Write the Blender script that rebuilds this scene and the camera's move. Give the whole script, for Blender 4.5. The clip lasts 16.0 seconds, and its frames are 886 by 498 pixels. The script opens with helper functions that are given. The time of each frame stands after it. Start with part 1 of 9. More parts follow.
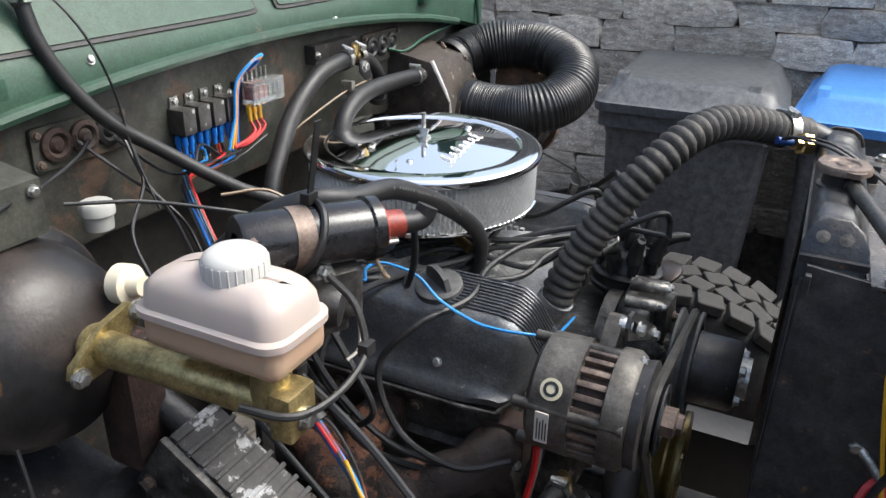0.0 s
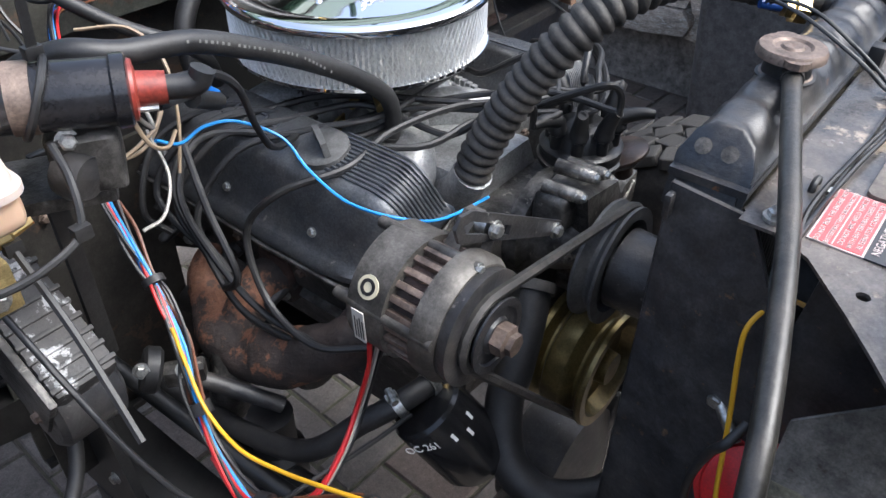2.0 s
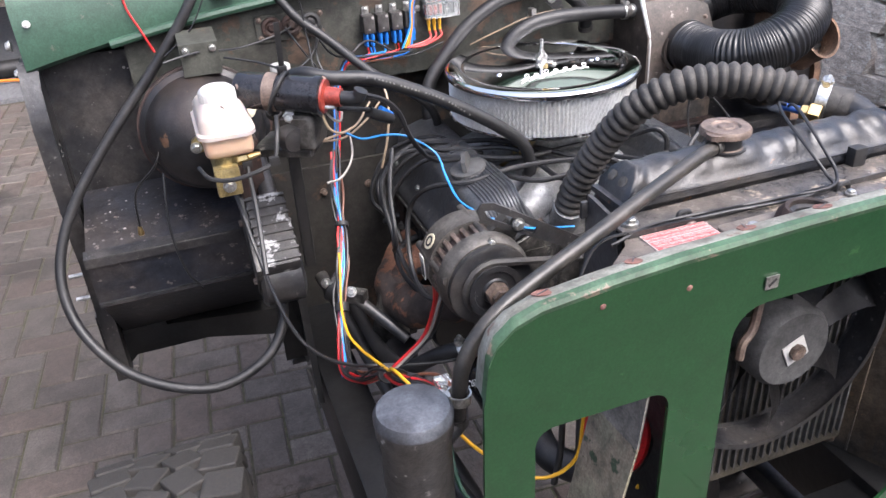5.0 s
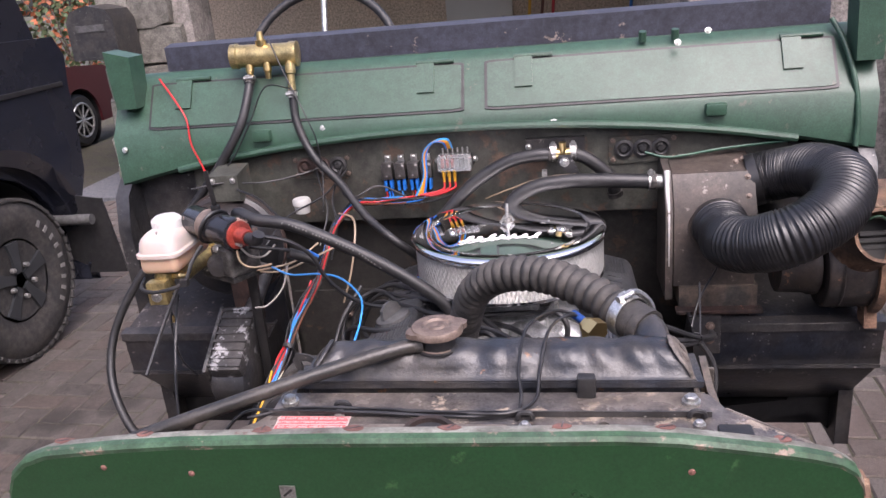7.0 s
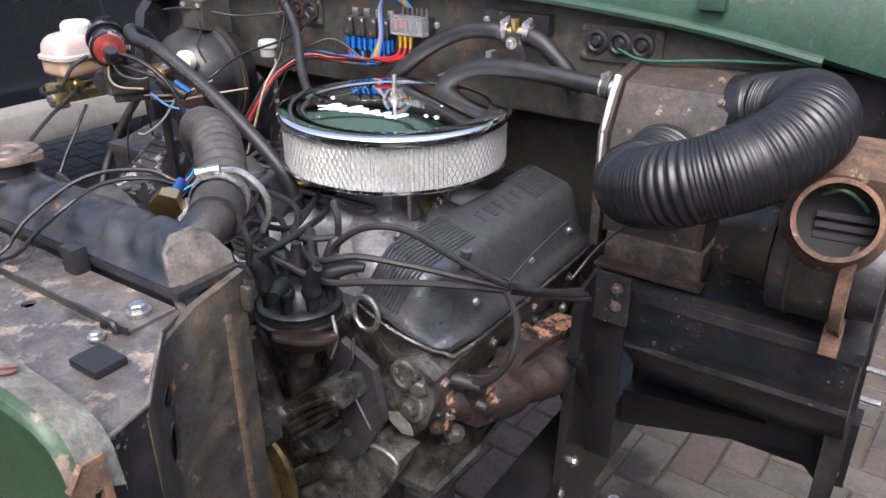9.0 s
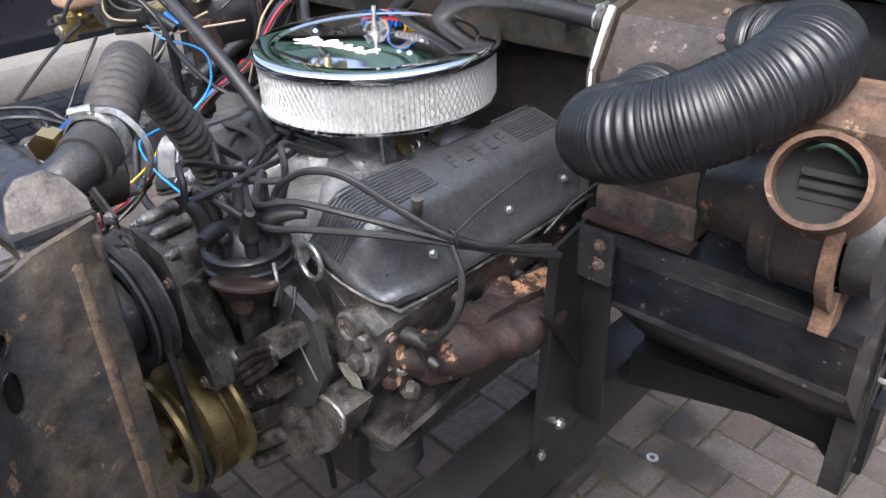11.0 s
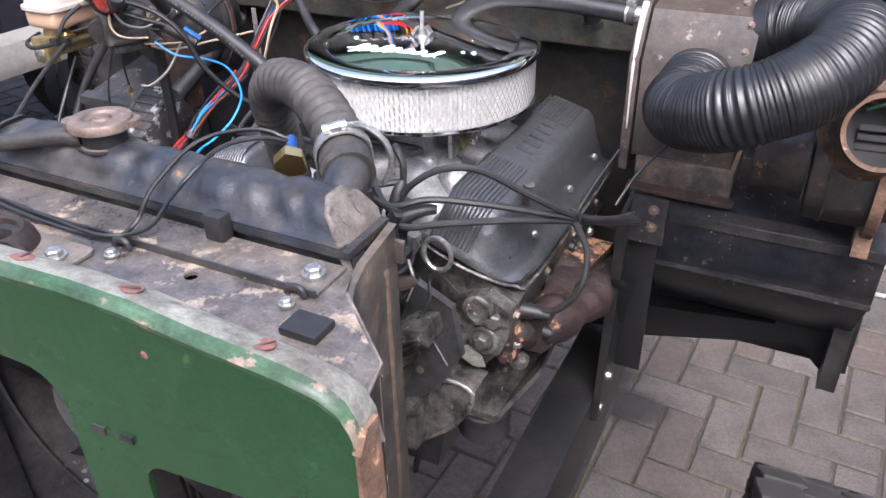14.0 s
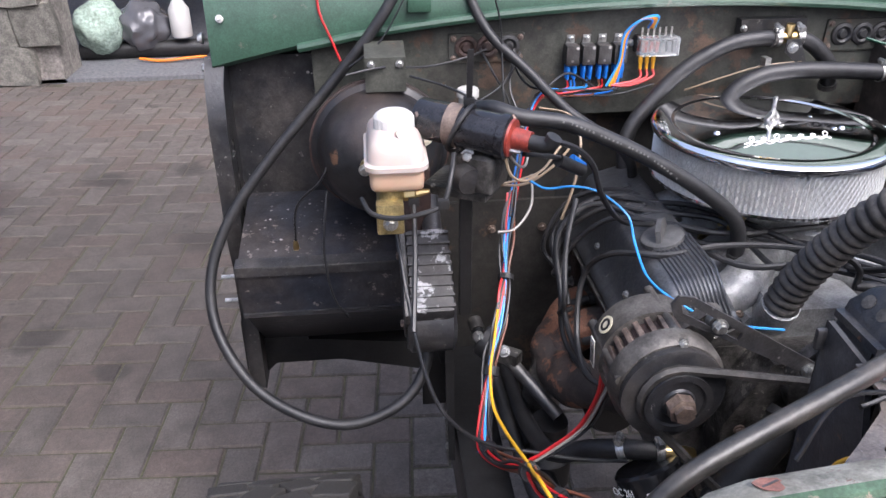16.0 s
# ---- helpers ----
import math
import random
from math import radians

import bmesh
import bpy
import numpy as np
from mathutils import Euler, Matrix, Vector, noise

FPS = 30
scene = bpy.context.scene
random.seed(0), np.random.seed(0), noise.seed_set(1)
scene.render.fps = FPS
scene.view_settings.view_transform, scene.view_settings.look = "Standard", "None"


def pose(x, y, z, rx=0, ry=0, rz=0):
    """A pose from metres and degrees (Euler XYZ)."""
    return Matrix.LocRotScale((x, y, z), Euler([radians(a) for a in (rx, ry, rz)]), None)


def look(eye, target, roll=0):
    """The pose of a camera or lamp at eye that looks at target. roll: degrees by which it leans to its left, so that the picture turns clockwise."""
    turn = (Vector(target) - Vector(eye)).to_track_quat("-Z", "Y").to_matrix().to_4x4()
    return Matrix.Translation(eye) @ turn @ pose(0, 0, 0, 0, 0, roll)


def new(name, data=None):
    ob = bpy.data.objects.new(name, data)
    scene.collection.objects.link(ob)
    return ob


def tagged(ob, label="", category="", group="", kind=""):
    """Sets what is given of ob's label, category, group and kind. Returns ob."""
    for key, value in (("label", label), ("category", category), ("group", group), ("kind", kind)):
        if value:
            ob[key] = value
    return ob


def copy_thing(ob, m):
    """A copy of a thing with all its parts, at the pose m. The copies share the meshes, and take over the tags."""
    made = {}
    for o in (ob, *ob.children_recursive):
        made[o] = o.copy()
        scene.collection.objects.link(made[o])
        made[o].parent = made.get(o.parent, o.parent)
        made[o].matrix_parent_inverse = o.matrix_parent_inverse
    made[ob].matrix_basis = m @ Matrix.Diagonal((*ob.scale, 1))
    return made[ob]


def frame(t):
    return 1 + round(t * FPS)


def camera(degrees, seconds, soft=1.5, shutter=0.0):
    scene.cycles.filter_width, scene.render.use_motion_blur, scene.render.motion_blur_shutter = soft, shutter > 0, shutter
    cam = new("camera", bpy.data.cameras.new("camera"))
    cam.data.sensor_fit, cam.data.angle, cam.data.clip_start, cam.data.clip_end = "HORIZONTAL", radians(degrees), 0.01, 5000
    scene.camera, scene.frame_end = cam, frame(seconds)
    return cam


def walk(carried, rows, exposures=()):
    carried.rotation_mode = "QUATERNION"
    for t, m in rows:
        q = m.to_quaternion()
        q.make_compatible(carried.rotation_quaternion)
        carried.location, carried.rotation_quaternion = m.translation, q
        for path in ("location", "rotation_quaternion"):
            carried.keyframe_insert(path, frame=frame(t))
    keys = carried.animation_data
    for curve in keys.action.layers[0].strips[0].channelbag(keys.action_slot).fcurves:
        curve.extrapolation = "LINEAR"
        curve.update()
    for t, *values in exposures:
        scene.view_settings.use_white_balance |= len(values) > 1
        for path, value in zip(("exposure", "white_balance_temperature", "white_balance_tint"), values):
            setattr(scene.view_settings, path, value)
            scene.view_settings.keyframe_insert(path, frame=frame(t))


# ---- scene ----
cam = camera(59.9, 16.0)
PATH = [
    (0, (-1.01, -0.509, 1.602), (0.629, 0.271, 0.764), 1.4),
    (0.5, (-0.864, -0.576, 1.607), (0.781, 0.046, 0.654), 3.5),
    (1, (-0.753, -0.623, 1.603), (0.742, 0.119, 0.503), 4.4),
    (1.5, (-0.686, -0.713, 1.599), (0.542, 0.29, 0.379), 2.0),
    (2, (-0.735, -0.714, 1.603), (0.505, 0.254, 0.368), 0.6),
    (2.5, (-0.791, -0.678, 1.598), (0.511, 0.151, 0.327), 0.0),
    (3, (-0.839, -0.664, 1.595), (0.496, 0.111, 0.324), -0.0),
    (3.5, (-0.844, -0.72, 1.611), (0.435, 0.221, 0.395), -0.5),
    (4, (-0.814, -0.913, 1.634), (0.183, 0.449, 0.563), -0.9),
    (4.2, (-0.801, -0.993, 1.637), (0.101, 0.445, 0.58), -1.9),
    (6.3, (-0.186, -1.467, 1.73), (-0.196, 0.379, 0.962), -4.2),
    (6.5, (-0.109, -1.435, 1.714), (-0.197, 0.433, 1.003), -5.0),
    (7, (0.111, -1.354, 1.71), (-0.212, 0.503, 1.04), -5.2),
    (7.5, (0.33, -1.297, 1.691), (-0.259, 0.482, 0.994), -5.9),
    (8, (0.567, -1.234, 1.67), (-0.262, 0.418, 0.905), -5.5),
    (8.5, (0.679, -1.074, 1.572), (-0.258, 0.506, 0.78), -3.7),
    (9, (0.724, -0.917, 1.569), (-0.295, 0.572, 0.706), -0.1),
    (9.5, (0.775, -0.795, 1.566), (-0.411, 0.548, 0.678), -1.6),
    (10, (0.821, -0.749, 1.552), (-0.396, 0.518, 0.595), -2.2),
    (10.2, (0.828, -0.739, 1.559), (-0.366, 0.515, 0.558), -2.3),
    (12.5, (0.844, -0.742, 1.533), (-0.372, 0.486, 0.525), -2.6),
    (13, (0.821, -0.773, 1.537), (-0.357, 0.494, 0.534), -1.6),
    (13.5, (0.698, -0.876, 1.561), (-0.273, 0.539, 0.533), -0.6),
    (14, (0.553, -1.029, 1.594), (-0.218, 0.5, 0.56), -0.9),
    (14.5, (0.355, -1.131, 1.611), (-0.175, 0.501, 0.583), 0.0),
    (15, (0.093, -1.169, 1.648), (-0.142, 0.549, 0.652), 1.0),
    (15.5, (-0.257, -1.178, 1.628), (-0.317, 0.598, 0.71), -0.5),
    (16, (-0.623, -1.092, 1.663), (-0.457, 0.661, 0.715), -0.5),
]
EXPOSURES = [(0.0, 1.27, 6350, 6), (1.0, 1.28, 6100, 7), (1.5, 1.44, 6050, 8), (2.0, 1.60, 6000, 8), (3.0, 1.86, 5900, 10), (4.0, 2.10, 6150, 11), (5.2, 1.72, 6200, 16), (6.5, 1.38, 6300, 25), (7.5, 1.31, 6350, 23), (8.5, 1.40, 6200, 18), (9.2, 1.37, 6150, 15), (10.0, 1.42, 6100, 13), (12.5, 1.89, 6000, 11), (13.5, 1.84, 5950, 11), (14.5, 1.73, 6100, 22), (15.5, 1.64, 6050, 20), (16.0, 1.49, 6000, 16)]
walk(cam, [(t, look(eye, target, roll)) for t, eye, target, roll in PATH], EXPOSURES)

# ---- daylight ----
world = bpy.data.worlds.new("sky")
scene.world = world
world.use_nodes = True
wn = world.node_tree
sky = wn.nodes.new("ShaderNodeTexSky")
sky.sky_type, sky.sun_disc = "NISHITA", False
sky.sun_elevation, sky.sun_rotation = radians(55), radians(150)
sky.air_density, sky.dust_density = 1.0, 6.0
wn.nodes["Background"].inputs["Strength"].default_value = 0.15
haze = wn.nodes.new("ShaderNodeHueSaturation")  # thin white overcast
haze.inputs["Saturation"].default_value = 0.8
wn.links.new(sky.outputs["Color"], haze.inputs["Color"])
wn.links.new(haze.outputs["Color"], wn.nodes["Background"].inputs["Color"])
sun = new("sun", bpy.data.lights.new("sun", "SUN"))
sun.data.energy, sun.data.angle, sun.data.color = 0.75, radians(30), (0.92, 0.97, 1.0)
sun.matrix_world = look((1.15, -2.0, 3.3), (0, 0, 0))


# ---- materials ----
def material(name, color, rough=0.5, metal=0.0, dark=None, amount=0.4, scale=6.0, fine=90.0, bump=0.15, speck=None, speck_at=0.68,
             speck_scale=30.0, coat=0.0, vary=0.0, grit=0.12, streak=None, mottle=0.55, fines=0.28, dots=None, tone=None, blotches=()):
    """Painted, worn or plain surface: a base colour, a second colour in large patches, fine grain, and chips of a third."""
    m = bpy.data.materials.new(name)
    m.use_nodes = True
    nt = m.node_tree
    nodes, link = nt.nodes, nt.links.new
    b = nodes["Principled BSDF"]
    b.inputs["Metallic"].default_value = metal
    b.inputs["Coat Weight"].default_value = coat
    pos = nodes.new("ShaderNodeTexCoord").outputs["Object"]

    def noise_tex(sc, detail=5.0, roughness=0.6):
        n = nodes.new("ShaderNodeTexNoise")
        n.inputs["Scale"].default_value, n.inputs["Detail"].default_value, n.inputs["Roughness"].default_value = sc, detail, roughness
        link(pos, n.inputs["Vector"])
        return n.outputs["Fac"]

    def ramp(fac, lo, hi):
        r = nodes.new("ShaderNodeMapRange")
        r.inputs["From Min"].default_value, r.inputs["From Max"].default_value = lo, hi
        link(fac, r.inputs["Value"])
        return r.outputs["Result"]

    def mix(fac, a, c):
        x = nodes.new("ShaderNodeMix")
        x.data_type = "RGBA"
        link(fac, x.inputs["Factor"])
        for k, v in ((6, a), (7, c)):
            if isinstance(v, tuple):
                x.inputs[k].default_value = (*v, 1)
            else:
                link(v, x.inputs[k])
        return x.outputs[2]

    dark = dark or tuple(c * 0.55 for c in color)
    large, grain = noise_tex(scale), noise_tex(fine, 3.0)
    scaled = nodes.new("ShaderNodeMath")
    scaled.operation = "MULTIPLY"
    scaled.inputs[1].default_value = amount
    link(ramp(large, 0.42, 0.60), scaled.inputs[0])
    col = mix(scaled.outputs[0], color, dark)
    gm = nodes.new("ShaderNodeMath")
    gm.operation = "MULTIPLY"
    gm.inputs[1].default_value = grit
    link(ramp(grain, 0.35, 0.75), gm.inputs[0])
    col = mix(gm.outputs[0], col, tuple(min(1, c * 1.6 + 0.02) for c in color))
    if speck:
        col = mix(ramp(noise_tex(speck_scale, 6.0, 0.7), speck_at - 0.045, speck_at - 0.015), col, speck)
    if streak:
        mp = nodes.new("ShaderNodeMapping")
        mp.inputs["Scale"].default_value = (1.0, 1.0, 0.06)
        link(pos, mp.inputs["Vector"])
        sn = nodes.new("ShaderNodeTexNoise")
        sn.inputs["Scale"].default_value, sn.inputs["Detail"].default_value = 55.0, 4.0
        link(mp.outputs["Vector"], sn.inputs["Vector"])
        col = mix(ramp(sn.outputs["Fac"], 0.56, 0.68), col, streak)
    if vary:
        info = nodes.new("ShaderNodeObjectInfo")
        hsv = nodes.new("ShaderNodeHueSaturation")
        link(ramp(info.outputs["Random"], 0, 1), hsv.inputs["Value"])
        hsv.inputs["Value"].default_value = 1
        mr = nodes.new("ShaderNodeMapRange")
        mr.inputs["To Min"].default_value, mr.inputs["To Max"].default_value = 1 - vary, 1 + vary
        link(info.outputs["Random"], mr.inputs["Value"])
        link(mr.outputs["Result"], hsv.inputs["Value"])
        link(col, hsv.inputs["Color"])
        col = hsv.outputs["Color"]
    if tone:
        own = nodes.new("ShaderNodeObjectInfo")
        turn = nodes.new("ShaderNodeMath")
        turn.operation = "MULTIPLY"
        turn.inputs[1].default_value = 7.31
        link(own.outputs["Random"], turn.inputs[0])
        frac = nodes.new("ShaderNodeMath")
        frac.operation = "FRACT"
        link(turn.outputs[0], frac.inputs[0])
        col = mix(ramp(frac.outputs[0], 0.45, 1.1), col, tone)
    if blotches:
        where = nodes.new("ShaderNodeNewGeometry").outputs["Position"]
        blot = nodes.new("ShaderNodeTexNoise")
        blot.inputs["Scale"].default_value, blot.inputs["Detail"].default_value = 11.0, 5.0
        link(where, blot.inputs["Vector"])
        for sx, sy, sr, depth in blotches:
            gap = nodes.new("ShaderNodeVectorMath")
            gap.operation = "DISTANCE"
            gap.inputs[1].default_value = (sx, sy, 0)
            link(where, gap.inputs[0])
            edge = nodes.new("ShaderNodeMath")
            edge.operation = "MULTIPLY_ADD"
            edge.inputs[1].default_value = sr * 1.6
            link(blot.outputs["Fac"], edge.inputs[0])
            link(gap.outputs["Value"], edge.inputs[2])
            darken = nodes.new("ShaderNodeMath")
            darken.operation = "MULTIPLY"
            darken.inputs[1].default_value = depth
            link(ramp(edge.outputs[0], sr * 2.1, sr * 1.5), darken.inputs[0])
            col = mix(darken.outputs[0], col, tuple(c * 0.28 for c in color))
    # mottled grime at a middle scale
    mm = nodes.new("ShaderNodeMapRange")
    mm.inputs["From Min"].default_value, mm.inputs["From Max"].default_value = 0.32, 0.68
    mm.inputs["To Min"].default_value, mm.inputs["To Max"].default_value = 1 - mottle, 1 + mottle * 1.15
    link(noise_tex(38.0, 9.0, 0.75), mm.inputs["Value"])
    vm = nodes.new("ShaderNodeVectorMath")
    vm.operation = "SCALE"
    link(col, vm.inputs[0])
    link(mm.outputs["Result"], vm.inputs["Scale"])
    col = vm.outputs["Vector"]
    # dust and pinholes, fine as sand
    fn = nodes.new("ShaderNodeMapRange")
    fn.inputs["From Min"].default_value, fn.inputs["From Max"].default_value = 0.30, 0.70
    fn.inputs["To Min"].default_value, fn.inputs["To Max"].default_value = 1 - fines, 1 + fines
    link(noise_tex(330.0, 4.0, 0.7), fn.inputs["Value"])
    vf = nodes.new("ShaderNodeVectorMath")
    vf.operation = "SCALE"
    link(col, vf.inputs[0])
    link(fn.outputs["Result"], vf.inputs["Scale"])
    col = vf.outputs["Vector"]
    if dots:
        vo = nodes.new("ShaderNodeTexVoronoi")
        vo.inputs["Scale"].default_value = dots[0]
        link(pos, vo.inputs["Vector"])
        sep = nodes.new("ShaderNodeSeparateColor")
        link(vo.outputs["Color"], sep.inputs["Color"])
        small = nodes.new("ShaderNodeMath")
        small.operation = "POWER"
        small.inputs[1].default_value = 4.0
        link(sep.outputs[0], small.inputs[0])
        rel = nodes.new("ShaderNodeMath")
        rel.operation = "DIVIDE"
        link(vo.outputs["Distance"], rel.inputs[0])
        link(small.outputs[0], rel.inputs[1])
        near = ramp(rel.outputs[0], dots[1] * 1.3, dots[1])
        some = ramp(noise_tex(9.0, 4.0), 0.54, 0.66)
        both = nodes.new("ShaderNodeMath")
        both.operation = "MULTIPLY"
        link(near, both.inputs[0])
        link(some, both.inputs[1])
        col = mix(both.outputs[0], col, dots[2])
    link(col, b.inputs["Base Color"])
    rr = nodes.new("ShaderNodeMapRange")
    rr.inputs["To Min"].default_value, rr.inputs["To Max"].default_value = max(0.03, rough - 0.12), min(1, rough + 0.14)
    link(large, rr.inputs["Value"])
    link(rr.outputs["Result"], b.inputs["Roughness"])
    if bump:
        bp = nodes.new("ShaderNodeBump")
        bp.inputs["Strength"].default_value, bp.inputs["Distance"].default_value = bump, 0.002
        hs = nodes.new("ShaderNodeMath")
        hs.operation = "ADD"
        link(grain, hs.inputs[0])
        link(noise_tex(scale * 6, 6.0, 0.7), hs.inputs[1])
        link(hs.outputs[0], bp.inputs["Height"])
        link(bp.outputs["Normal"], b.inputs["Normal"])
    return m


def plain(name, color, rough=0.4, metal=0.0, **more):
    m = bpy.data.materials.new(name)
    m.use_nodes = True
    b = m.node_tree.nodes["Principled BSDF"]
    b.inputs["Base Color"].default_value = (*color, 1)
    b.inputs["Roughness"].default_value, b.inputs["Metallic"].default_value = rough, metal
    for key, value in more.items():
        b.inputs[key.replace("_", " ")].default_value = value
    return m


GREEN = material("green_paint", (0.027, 0.066, 0.042), 0.42, 0, (0.021, 0.050, 0.032), 0.6, 4, 120, 0.08, (0.075, 0.085, 0.062), 0.70, 16, mottle=0.22)
GREEN_FRONT = material("bright_green_paint", (0.0095, 0.043, 0.0145), 0.28, 0, (0.0068, 0.032, 0.011), 0.6, 3, 150, 0.05, (0.03, 0.085, 0.03), 0.70, 14, coat=0.3, mottle=0.16)
FIREWALL_LOW = material("grimy_lower_firewall", (0.024, 0.022, 0.019), 0.6, 0, (0.012, 0.011, 0.010), 0.9, 7, 90, 0.3, (0.05, 0.032, 0.022), 0.62, 14)
FIREWALL = material("old_firewall_paint", (0.045, 0.047, 0.038), 0.6, 0, (0.022, 0.02, 0.016), 0.8, 5, 100, 0.15, (0.07, 0.045, 0.03), 0.60, 12)
BARE = material("worn_bare_flange", (0.205, 0.205, 0.175), 0.55, 0.0, (0.105, 0.098, 0.080), 0.9, 22, 150, 0.15, (0.12, 0.06, 0.045), 0.655, 45)
BLACK = material("chipped_black_paint", (0.015, 0.0155, 0.0175), 0.36, 0, (0.040, 0.036, 0.033), 0.9, 11, 75, 0.4, (0.14, 0.13, 0.12), 0.69, 60, grit=0.2, dots=(130, 0.34, (0.30, 0.29, 0.27)))
FRAME_BLACK = material("satin_frame_paint", (0.007, 0.0073, 0.008), 0.42, 0, (0.014, 0.013, 0.012), 0.7, 9, 90, 0.3, grit=0.1, dots=(60, 0.10, (0.12, 0.11, 0.10)))
BLACK_BARE = material("shelf_worn_paint", (0.052, 0.049, 0.048), 0.24, 0.0, (0.105, 0.090, 0.078), 0.95, 11, 130, 0.15, (0.22, 0.18, 0.14), 0.635, 18)
TANK = material("radiator_black", (0.014, 0.0165, 0.022), 0.34, 0, (0.046, 0.041, 0.036), 0.85, 16, 140, 0.35, (0.13, 0.062, 0.028), 0.66, 24, grit=0.1)
RADSIDE = material("radiator_side_worn", (0.044, 0.042, 0.040), 0.38, 0, (0.125, 0.095, 0.064), 0.8, 9, 90, 0.4, (0.24, 0.15, 0.085), 0.675, 34, streak=(0.080, 0.062, 0.046), mottle=0.65, dots=(60, 0.3, (0.25, 0.16, 0.09)))
RIB_WORN = material("rubbed_rib_paint", (0.14, 0.098, 0.062), 0.5, 0, (0.048, 0.040, 0.034), 1.0, 9, 90, 0.4, (0.045, 0.04, 0.036), 0.60, 30, mottle=0.5)
TAN_WORN = material("worn_tan_tank_end", (0.15, 0.13, 0.11), 0.5, 0, (0.07, 0.058, 0.05), 0.8, 30, 140, 0.3, (0.045, 0.04, 0.036), 0.64, 30, mottle=0.3)
RADSIDE_PLAIN = material("radiator_side_scuffed", (0.024, 0.0245, 0.027), 0.36, 0, (0.050, 0.048, 0.047), 0.8, 14, 120, 0.3, (0.10, 0.065, 0.038), 0.67, 45)
RUBBER = material("black_rubber", (0.011, 0.011, 0.012), 0.48, 0, (0.022, 0.021, 0.020), 0.6, 18, 200, 0.1)
RUBBER_OLD = material("dusty_rubber", (0.026, 0.024, 0.022), 0.62, 0, (0.062, 0.055, 0.048), 0.9, 26, 110, 0.4, grit=0.3)
DUCT = material("black_duct_plastic", (0.009, 0.009, 0.010), 0.32, 0, (0.016, 0.016, 0.016), 0.5, 25, 200, 0.05)
TYRE = material("tyre_rubber", (0.018, 0.0175, 0.017), 0.72, 0, (0.042, 0.037, 0.032), 0.8, 12, 120, 0.3)
CHROME = plain("chrome", (0.86, 0.86, 0.87), 0.045, 1.0)
STEEL = material("zinc_steel", (0.50, 0.50, 0.48), 0.36, 0.9, (0.26, 0.25, 0.23), 0.7, 60, 200, 0.1)
ALLOY = material("cast_alloy", (0.30, 0.305, 0.31), 0.42, 0.45, (0.20, 0.198, 0.19), 0.8, 14, 160, 0.4, (0.07, 0.062, 0.055), 0.68, 26, mottle=0.3)
ALLOY_DARK = material("oily_alloy", (0.095, 0.090, 0.084), 0.38, 0.4, (0.012, 0.011, 0.010), 0.98, 22, 140, 0.5, (0.22, 0.205, 0.18), 0.655, 34)
ROCKER = material("worn_rocker_paint", (0.088, 0.092, 0.100), 0.33, 0.6, (0.105, 0.105, 0.104), 0.6, 30, 120, 0.3, (0.24, 0.23, 0.22), 0.70, 60, mottle=0.25)
ALTERNATOR = material("dull_alloy_case", (0.092, 0.085, 0.076), 0.5, 0.4, (0.046, 0.041, 0.036), 0.9, 18, 180, 0.25)
RUST = material("rusty_iron", (0.040, 0.020, 0.015), 0.7, 0, (0.016, 0.011, 0.009), 0.95, 18, 80, 0.9, (0.16, 0.07, 0.04), 0.685, 16)
IRON_FLAKE = material("flaking_red_iron", (0.022, 0.0105, 0.0085), 0.66, 0, (0.011, 0.0065, 0.0055), 0.9, 22, 70, 1.0, (0.30, 0.165, 0.095), 0.655, 9, grit=0.06, mottle=0.7)
PULLEY_ZINC = material("dirty_zinc", (0.27, 0.205, 0.08), 0.34, 0.7, (0.10, 0.08, 0.042), 0.85, 12, 150, 0.1, mottle=0.2)
CAP_BLACK = material("moulded_black_plastic", (0.010, 0.0105, 0.012), 0.32, 0, (0.022, 0.021, 0.020), 0.7, 25, 150, 0.15)
RUST_PATCH = material("flaking_iron", (0.036, 0.025, 0.021), 0.75, 0, (0.020, 0.016, 0.0145), 0.9, 20, 90, 0.9, (0.155, 0.070, 0.040), 0.565, 9, mottle=0.35, dots=(70, 0.5, (0.028, 0.022, 0.020)))
ALLOY_OILY = material("oily_cast_alloy", (0.18, 0.172, 0.158), 0.30, 0.6, (0.022, 0.019, 0.017), 0.97, 24, 140, 0.6, (0.42, 0.40, 0.37), 0.67, 40, mottle=0.5)
FLAT_GREY = material("sooty_grey_plate", (0.045, 0.046, 0.048), 0.5, 0.2, (0.030, 0.029, 0.028), 0.8, 16, 150, 0.3, (0.11, 0.10, 0.09), 0.70, 50)
RUST_LIGHT = material("orange_rust", (0.15, 0.085, 0.052), 0.85, 0, (0.055, 0.038, 0.028), 0.95, 11, 120, 0.5, (0.26, 0.18, 0.12), 0.63, 20)
DRUM_BLACK = material("rust_flecked_black", (0.018, 0.0175, 0.018), 0.42, 0, (0.040, 0.030, 0.024), 0.85, 10, 110, 0.3, (0.15, 0.085, 0.05), 0.66, 26)
FOOT_BLACK = material("splashed_blue_black_paint", (0.011, 0.013, 0.0185), 0.33, 0, (0.026, 0.022, 0.020), 0.9, 6, 85, 0.35, (0.11, 0.095, 0.085), 0.66, 40, grit=0.15, dots=(130, 0.33, (0.26, 0.25, 0.24)))
HEATER = material("heater_brown_black", (0.056, 0.043, 0.035), 0.5, 0, (0.028, 0.024, 0.021), 0.9, 8, 120, 0.2, (0.18, 0.16, 0.14), 0.67, 60)
